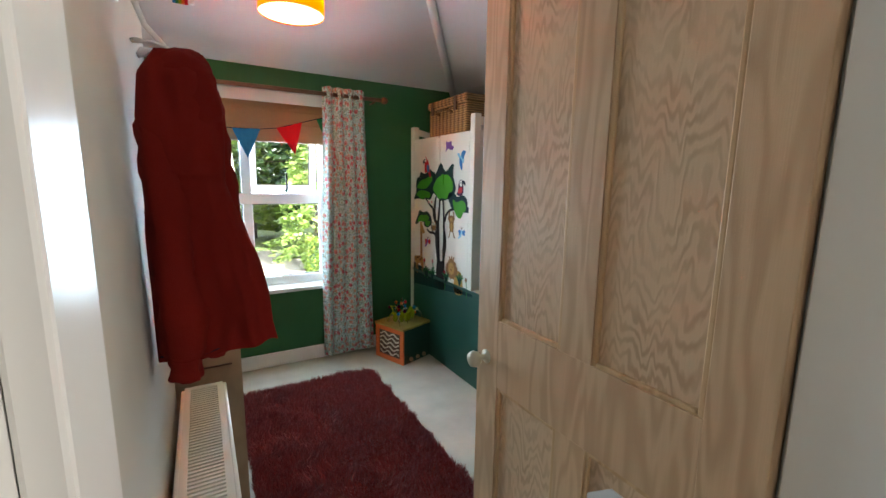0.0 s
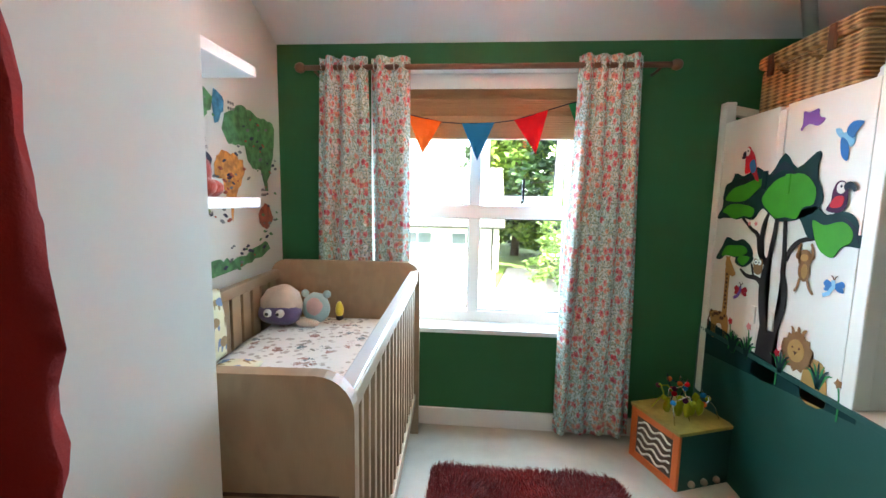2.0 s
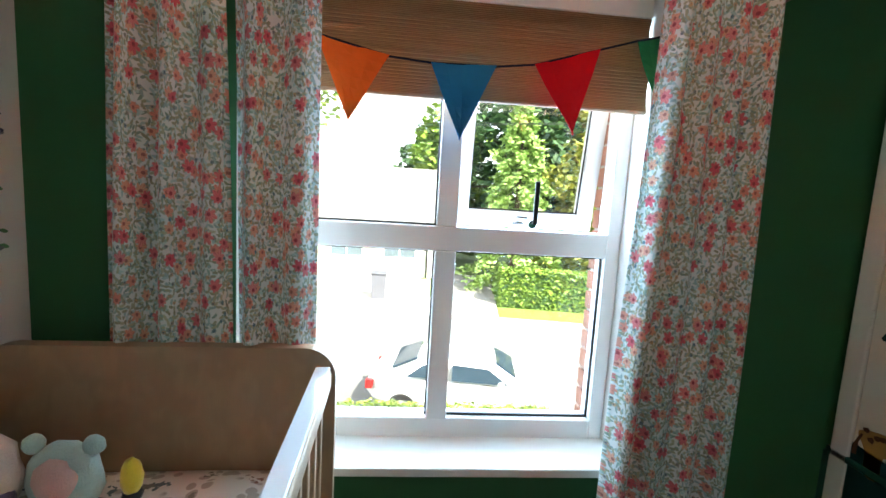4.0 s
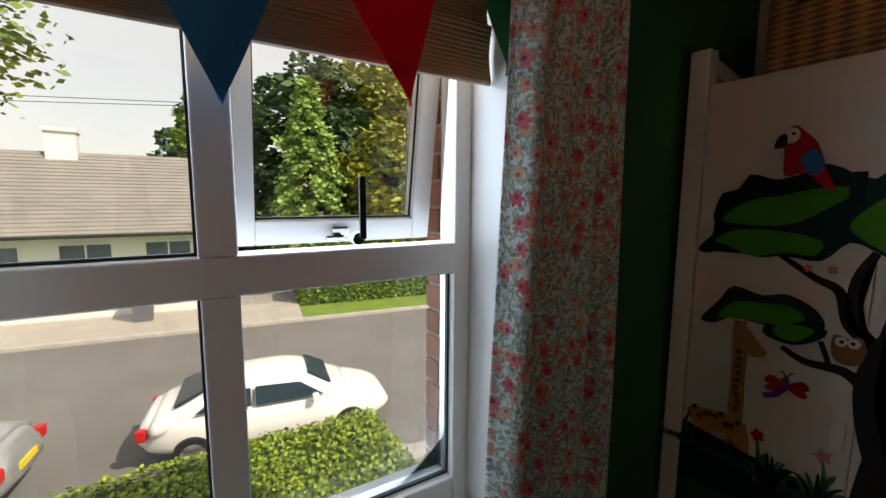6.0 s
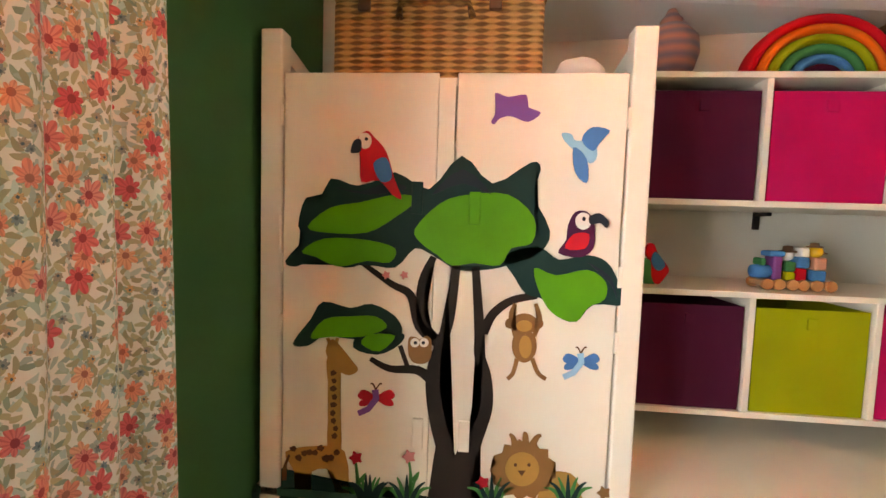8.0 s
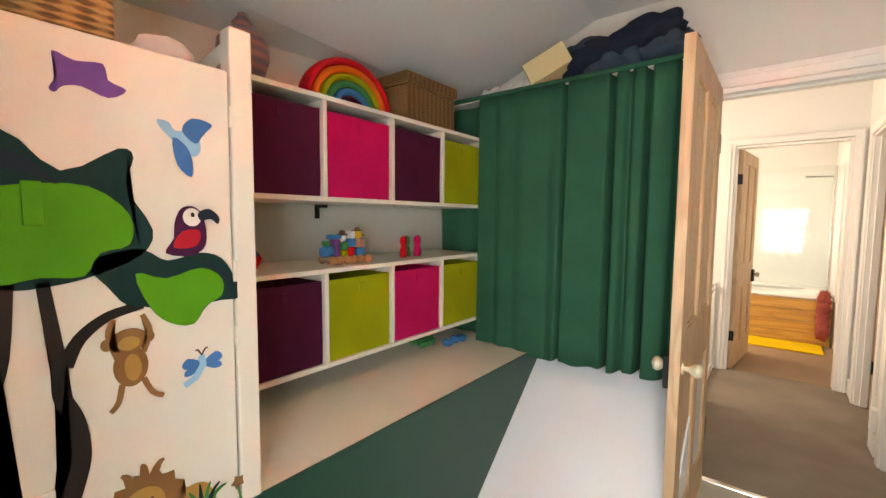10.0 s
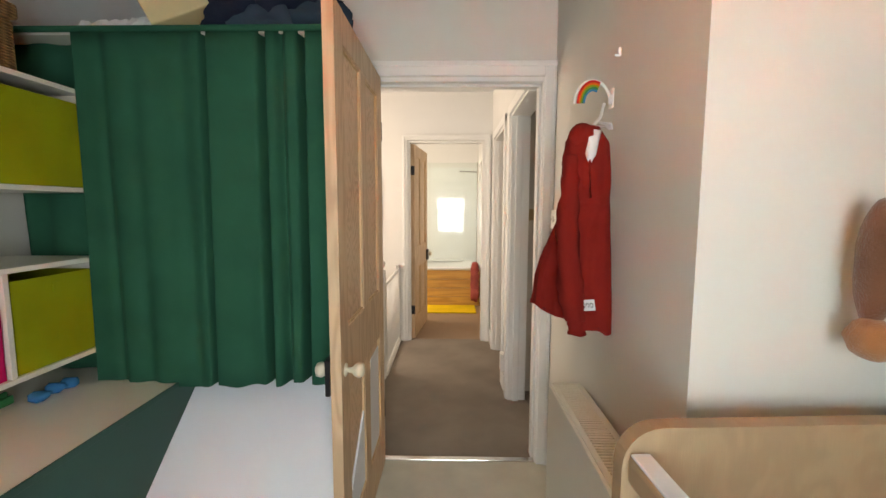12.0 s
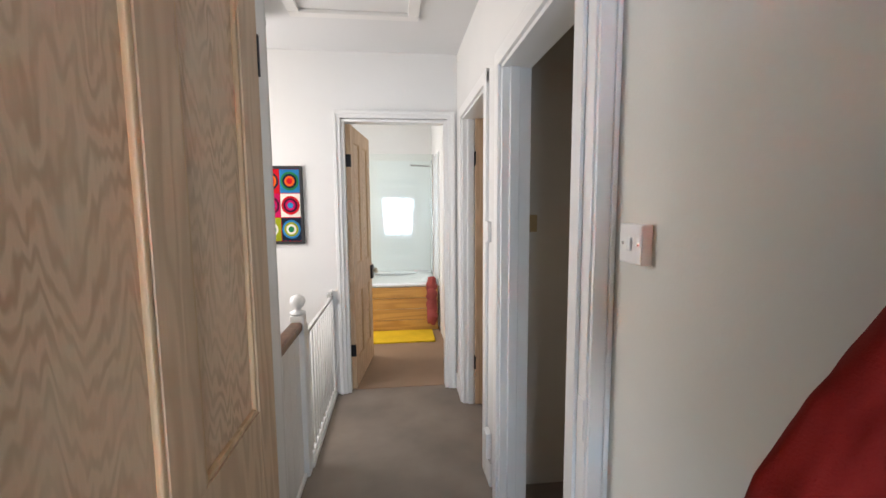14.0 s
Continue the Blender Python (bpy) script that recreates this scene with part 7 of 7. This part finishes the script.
part("backing", tube([(0.008 + 0.056 * math.cos(a), 0.90, 1.665 + 0.07 * math.sin(a)) for a in (math.tau * (j / 24) for j in range(13))], 0.005, 8), M["gloss"], hg, smooth=True)
part("hook_arm", boxes((WEST, -0.045, 0.89, 0.91, 1.665, 1.69), (WEST, WEST + 0.006, 0.885, 0.915, 1.65, 1.71), bev=0.002), M["gloss"], hg)
part("bar", tube([(-0.03, 0.90, 1.665), (-0.015, 0.915, 1.62), (0.02, 0.945, 1.585), (0.035, 0.95, 1.56)], 0.005, 8), M["gloss"], hg, smooth=True)
ob = solo("wall_hook", boxes((WEST, WEST + 0.008, 0.945, 0.957, 1.79, 1.815), (WEST, WEST + 0.018, 0.948, 0.954, 1.79, 1.796), bev=0.002), M["gloss"], (WEST, 0.95, 1.79), False, label="small white adhesive wall hook", category="hook")

# ---- light switch, rug, toy cube, pendant ----
sw = thing("light_switch", (WEST, 0.30, 1.24), category="light switch", label="white plastic light switch on the wall by the door")
part("plate", box(bmesh.new(), WEST, WEST + 0.026, 0.252, 0.342, 1.24, 1.33, 0.004), M["gloss"], sw)
part("rocker", box(bmesh.new(), WEST + 0.026, WEST + 0.031, 0.29, 0.304, 1.27, 1.30, 0.002), M["upvc"], sw)
for y in (0.267, 0.327):
    part("screw", lathe([(0.004, 0.0), (0.003, 0.002)], (WEST + 0.026, y, 1.285), "x", 10), M["chrome"], sw)


def rug_tuft():
    random.seed(4)
    vs, fs = [], []
    x0, x1, y0, y1 = 0.17, 1.03, 1.22, 2.64
    def inside(x, y, r=0.05):
        dx, dy = max(x0 + r - x, 0, x - x1 + r), max(y0 + r - y, 0, y - y1 + r)
        return dx * dx + dy * dy < r * r or (dx == 0 or dy == 0)
    while len(fs) < 62000:
        x, y = random.uniform(x0, x1), random.uniform(y0, y1)
        if not inside(x, y):
            continue
        n1, n2 = noise.noise(Vector((x * 9, y * 9, 0))), noise.noise(Vector((x * 9, y * 9, 7)))
        lean = Vector((n1 * 0.03, n2 * 0.03, 0)) + Vector((random.gauss(0, 0.006), random.gauss(0, 0.006), 0))
        h = 0.02 + random.uniform(0, 0.016) + 0.01 * n1
        a = random.uniform(0, math.tau)
        w = Vector((math.cos(a), math.sin(a), 0)) * 0.0022
        p = Vector((x, y, 0.006))
        k = len(vs)
        vs += [p - w, p + w, p + lean + Vector((0, 0, h))]
        fs.append((k, k + 1, k + 2))
    me = bpy.data.meshes.new("pile")
    me.from_pydata([tuple(v) for v in vs], [], fs)
    return me


rugmat = Nodes("rug_wool")
isl = rugmat.n("NewGeometry").outputs["Random Per Island"]
rugc = rugmat.mix(isl, (0.16, 0.012, 0.014), (0.42, 0.045, 0.045))
rugc = rugmat.mix(rugmat.math("MULTIPLY", rugmat.noise(7, 3), 0.5), rugc, (0.13, 0.01, 0.012))
rugmat.done(rugc, 0.85, 0.0, Sheen_Weight=0.3)
rug = thing("rug", (0.6, 1.93, 0), category="rug", label="deep red shaggy rug on the cream carpet")
part("backing", box(bmesh.new(), 0.18, 1.02, 1.23, 2.63, 0.001, 0.012, 0.004), M["red"], rug)
me = rug_tuft()
me.materials.append(rugmat.mat)
pile = new("pile", me)
pile.parent = rug
pile.location = -rug.location
tagged(pile, kind="stuff")

cubeM = Matrix.Translation((1.35, 2.765, 0)) @ Matrix.Rotation(radians(20), 4, "Z")
tc = thing("activity_cube", (1.35, 2.765, 0), category="toy", label="wooden activity cube with orange frame and wire toys on top")
dk = plain("dark_green_toy_paint", (0.012, 0.06, 0.04), 0.4)
orp = plain("orange_toy_paint", (0.72, 0.15, 0.03), 0.4)


def cbox(name, rows, m, label="", bev=0.003, parent=None):
    bm = bmesh.new()
    for r in rows:
        box(bm, *r, bev, cubeM)
    return part(name, bm, m, parent or tc, label)


cbox("box", [(-0.135, 0.15, -0.15, 0.15, 0.0, 0.262)], dk, "dark green painted box")
fr = cbox("orange_frame", [(-0.15, -0.135, -0.15, -0.115, 0, 0.262), (-0.15, -0.135, 0.115, 0.15, 0, 0.262), (-0.15, -0.135, -0.115, 0.115, 0.227, 0.262), (-0.15, -0.135, -0.115, 0.115, 0.0, 0.035)], orp, "orange painted frame")
cbox("play_panel", [(-0.142, -0.1352, -0.115, 0.115, 0.035, 0.227)], plain("toy_panel_board", (0.10, 0.06, 0.035), 0.5), "brown play panel")
for k in range(5):
    pts = [cubeM @ Vector((-0.145, -0.10 + 0.2 * t / 12, 0.06 + 0.036 * k + 0.012 * math.sin(t * 1.1 + k))) for t in range(13)]
    part("wavy_track", tube([tuple(p) for p in pts], 0.005, 6), M["cream"], tc, "pale wavy track")
cbox("top", [(-0.155, 0.155, -0.155, 0.155, 0.262, 0.278)], plain("toy_top_board", (0.40, 0.30, 0.07), 0.45, var=0.25, big=16), "yellow-green printed wooden top")
for k in range(3):
    p = cubeM @ Vector((-0.07 + 0.07 * k, -0.156, 0.03))
    bm = bmesh.new()
    blob(bm, p, (0.016, 0.016, 0.016), 2)
    part("bead", bm, M["cotwood"], tc, "plain wooden ball", smooth=True)
random.seed(3)
for k, (a, b, h, m) in enumerate(((-0.12, -0.02, 0.13, "chrome"), (-0.03, 0.06, 0.16, "chrome"), (0.03, 0.13, 0.11, "chrome"), (-0.09, 0.03, 0.1, "lime"), (0.0, 0.1, 0.12, "navy"))):
    yy = (-0.09, 0.02, -0.05, 0.08, 0.1)[k]
    pts = [cubeM @ Vector((a + (b - a) * t / 10, yy + 0.04 * math.sin(t * 0.9 + k), 0.276 + h * math.sin(math.pi * t / 10) ** 0.5 * (1 + 0.15 * math.sin(t * 2)))) for t in range(11)]
    part("wire_loop", tube([tuple(p) for p in pts], 0.003, 6), M["chrome" if k < 3 else m], tc, "bent wire loop", smooth=True)
    for t in (2, 5, 8):
        bm = bmesh.new()
        blob(bm, pts[t], (0.013, 0.013, 0.013), 2)
        part("bead", bm, (M["lime"], M["redf"], M["bluef"], M["plum"], M["orangef"])[(k + t) % 5], tc, ("lime", "red", "blue", "plum", "orange")[(k + t) % 5] + " painted wooden bead", smooth=True)
for k in range(7):
    p = cubeM @ Vector((random.uniform(-0.06, 0.05), random.uniform(-0.1, 0.05), 0.31 + 0.02 * (k % 3)))
    bm = bmesh.new()
    blob(bm, p, (0.018, 0.012, 0.04), 2, lump=0.3)
    part("toy_leaf", bm, M["lime"], tc, "lime green wooden leaf", smooth=True)

pl = thing("pendant_lamp", (0.46, 2.0, 2.04), category="pendant lamp", label="orange drum pendant lamp, lit, hanging from the ceiling")
shade = Nodes("orange_shade")
shade.mat.node_tree.nodes.remove(shade.b)
s1 = shade.n("BsdfTranslucent", Color=(0.85, 0.25, 0.05, 1))
s2 = shade.n("BsdfDiffuse", Color=(0.8, 0.22, 0.04, 1))
mixs = shade.t.nodes.new("ShaderNodeMixShader")
shade.t.links.new(s1.outputs[0], mixs.inputs[1])
shade.t.links.new(s2.outputs[0], mixs.inputs[2])
shade.t.links.new(mixs.outputs[0], shade.t.nodes["Material Output"].inputs[0])
part("shade", sheet(40, 2, lambda u, v: (0.46 + 0.14 * math.cos(u * math.tau), 2.0 + 0.14 * math.sin(u * math.tau), 2.065 + 0.2 * v), 0.002), shade.mat, pl, smooth=True)
glow = Nodes("lamp_diffuser")
glow.done((0.9, 0.8, 0.55), 0.5, 0.0, Emission_Color=(1.0, 0.72, 0.3, 1.0), Emission_Strength=0.9)
part("diffuser", lathe([(0.138, 0.0), (0.138, 0.004)], (0.46, 2.0, 2.071), "z", 40), glow.mat, pl)
part("cord", tube([(0.46, 2.0, 2.2), (0.46, 2.0, 2.45)], 0.004, 6), M["gloss"], pl)
part("ceiling_rose", lathe([(0.045, 0), (0.04, -0.02), (0.01, -0.03)], (0.46, 2.0, 2.45), "z", 20), M["gloss"], pl, smooth=True)

# ---- hall: banister, gate, picture, lamp ----
bn = thing("banister", (1.0, -0.5, 0), category="banister", label="white boarded banister with a dark wooden handrail and ball-topped newel")
NX, NY = 0.99, -0.93
part("newel_post", box(bmesh.new(), NX - 0.035, NX + 0.035, NY - 0.035, NY + 0.035, -0.02, 0.84, 0.006), M["gloss"], bn)
part("newel_ball", lathe([(0.036, 0), (0.04, 0.012), (0.02, 0.02), (0.016, 0.03), (0.03, 0.042), (0.038, 0.065), (0.03, 0.088), (0.008, 0.1)], (NX, NY, 0.84), "z", 20), M["gloss"], bn, smooth=True)
part("handrail", box(bmesh.new(), NX - 0.03, NX + 0.03, NY + 0.036, -0.003, 0.765, 0.81, 0.012), M["darkwood"], bn, "dark stained handrail")
for k in range(9):
    y = NY + 0.045 + k * 0.098
    part("board", box(bmesh.new(), NX - 0.01, NX + 0.01, y, y + 0.094, 0.02, 0.765, 0.003), M["gloss"], bn)
part("base_rail", box(bmesh.new(), NX - 0.02, NX + 0.02, NY + 0.036, -0.003, -0.02, 0.019, 0.003), M["gloss"], bn)
gt = thing("stair_gate", (0.97, -1.4, 0), category="stair gate", label="white metal stair gate across the head of the stairs")
part("gate_frame", boxes((0.955, 0.975, -1.83, -0.975, 0.72, 0.74), (0.955, 0.975, -1.83, -0.975, 0.035, 0.055), (0.955, 0.975, -1.845, -1.82, 0.0, 0.78), (0.955, 0.975, -0.99, -0.968, 0.0, 0.78), (0.945, 0.985, -1.845, -0.968, -0.003, 0.02), bev=0.003), M["gloss"], gt)
for k in range(11):
    part("gate_bar", tube([(0.965, -1.77 + 0.073 * k, 0.056), (0.965, -1.77 + 0.073 * k, 0.719)], 0.006, 8), M["gloss"], gt, smooth=True)
part("catch", box(bmesh.new(), 0.95, 0.985, -1.80, -1.76, 0.74, 0.775, 0.004), M["chrome"], gt)
pic = thing("picture", (1.35, HEND, 1.38), category="picture", label="framed abstract print of bright concentric circles")
px0, px1, pz0, pz1 = 1.135, 1.72, 1.115, 1.655
part("frame", boxes((px0, px0 + 0.02, HEND, HEND + 0.022, pz0, pz1), (px1 - 0.02, px1, HEND, HEND + 0.022, pz0, pz1), (px0 + 0.02, px1 - 0.02, HEND, HEND + 0.022, pz0, pz0 + 0.02), (px0 + 0.02, px1 - 0.02, HEND, HEND + 0.022, pz1 - 0.02, pz1), bev=0.002), M["black"], pic)
pr = part("print", boxes((px0 + 0.02, px1 - 0.02, HEND, HEND + 0.008, pz0 + 0.02, pz1 - 0.02)), M["redf"], pic)
cc = [M[k] for k in ("navy", "bluef", "orangef", "lime", "redf", "cream", "plum", "greenf", "pink")]
for i in range(4):
    for j in range(3):
        cx, cz = px0 + 0.02 + 0.136 * (i + 0.5), pz0 + 0.02 + 0.1667 * (j + 0.5)
        cell = part("square", boxes((cx - 0.066, cx + 0.066, HEND + 0.008, HEND + 0.0095, cz - 0.081, cz + 0.081)), cc[(i * 3 + j * 5) % 9], pr)
        for q in range(4):
            r = 0.062 - 0.014 * q
            bm = bmesh.new()
            lathe([(r, 0.0), (r, 0.0011)], (cx, HEND + 0.0096 + 0.0012 * q, cz), "y", 20, bm, squash=(1.0, 1.05))
            part("circle", bm, cc[(i * 2 + j * 3 + q * 2 + 1) % 9], pic)
hl = thing("hall_lamp", (1.28, -1.2, HZ), category="ceiling lamp", label="white glass dome lamp on the hall ceiling")
part("dome", lathe([(0.12, -0.03), (0.11, -0.06), (0.08, -0.085), (0.03, -0.1), (0.005, -0.102)], (1.28, -1.2, HZ - 0.06), "z", 28), M["bluewhite"], hl, smooth=True)
part("rim", lathe([(0.05, 0.0), (0.125, -0.06), (0.125, -0.09), (0.118, -0.09)], (1.28, -1.2, HZ), "z", 28), M["chrome"], hl, smooth=True)
s2 = thing("light_switch", (-0.09, -0.69, 1.28), category="light switch", label="brass coloured light switch inside the side room")
part("plate", box(bmesh.new(), -0.155, -0.075, -0.6995, -0.692, 1.25, 1.33, 0.003), plain("brass_plate", (0.35, 0.24, 0.12), 0.35, 0.6), s2)
th = thing("socket", (HX, -0.72, 0.15), category="socket", label="white plastic socket low on the hall wall")
part("plate", box(bmesh.new(), HX + 0.001, HX + 0.03, -0.78, -0.71, 0.14, 0.27, 0.004), M["gloss"], th)
ob = solo("thermostat", box(bmesh.new(), HX + 0.001, HX + 0.02, -0.80, -0.74, 1.2, 1.3, 0.004), M["gloss"], (HX, -0.77, 1.2), False, label="small white room control on the hall wall", category="thermostat")

# ---- bathroom ----
bt = thing("bath", (0.9, -3.8, 0), category="bath", label="white bath behind a pine boarded side panel")
for k in range(4):
    z = 0.004 + k * 0.122
    part("plank", box(bmesh.new(), 0.05, 1.72, -3.37, -3.352, z, z + 0.118, 0.004), M["bathwood"], bt, "orange-brown varnished plank")
bm = sheet(40, 10, lambda u, v: (0.9 + (0.84 - 0.42 * max(0, v - 0.3)) * math.copysign(abs(math.cos(u * math.tau)) ** 0.5, math.cos(u * math.tau)), -3.82 + (0.46 - 0.25 * max(0, v - 0.3)) * math.copysign(abs(math.sin(u * math.tau)) ** 0.5, math.sin(u * math.tau)), 0.525 - (0.40 * max(0, v - 0.3)) ), 0.01)
part("tub", bm, M["bluewhite"], bt, smooth=True)
part("rim", boxes((0.05, 1.74, -3.40, -3.35, 0.495, 0.53), (0.05, 1.74, -4.28, -4.2, 0.495, 0.53), bev=0.012), M["bluewhite"], bt)
sc = thing("shower_screen", (0.45, -3.42, 0.53), category="shower screen", label="clear glass shower screen standing on the bath edge")
g = part("pane", boxes((0.1, 0.95, -3.39, -3.384, 0.535, 1.93)), M["glass"], sc)
g.visible_shadow = False
part("edge_rail", boxes((0.08, 0.1, -3.397, -3.377, 0.53, 1.93), bev=0.003), M["chrome"], sc)
part("shower_arm", tube([(0.05, -3.9, 1.85), (0.32, -3.9, 1.86)], 0.011, 8), M["chrome"], sc)
bm = box(bmesh.new(), 0.12, 0.84, -3.33, -2.93, 0.001, 0.018, 0.006)
bm2 = solo("bath_mat", bm, fabric("yellow_bath_mat", (0.78, 0.50, 0.03), 0.12, 300, 0.004), (0.48, -3.13, 0.0), False, label="bright yellow bath mat beside the bath", category="mat")
bm = bmesh.new()
for k in range(4):
    blob(bm, (0.12, -3.36 + 0.02 * k, 0.50 - 0.11 * k), (0.06, 0.045, 0.10), 3, lump=0.35)
solo("towel", bm, fabric("patterned_towel", (0.36, 0.08, 0.07), 0.4, 60), (0.12, -3.33, 0.05), True, label="crumpled dark red patterned towel hanging over the bath edge", category="towel")

# ---- brick courses of the outer reveal ----
brick_mesh = {}
for k in range(20):
    z = 0.52 + 0.0735 * k
    for y0, y1 in (((3.244, 3.380),) if k % 2 else ((3.244, 3.308), (3.318, 3.380))):
        key = round(y1 - y0, 3)
        if key not in brick_mesh:
            brick_mesh[key] = part("brick", box(bmesh.new(), 0.0, 0.10, 0.0, y1 - y0, 0.0, 0.0635, 0.003), brickmat, outer).data
            scene.objects[-1].location = (0.885, y0, z)
        else:
            b = new("brick", brick_mesh[key])
            b.parent = outer
            b.location = (0.885, y0, z)
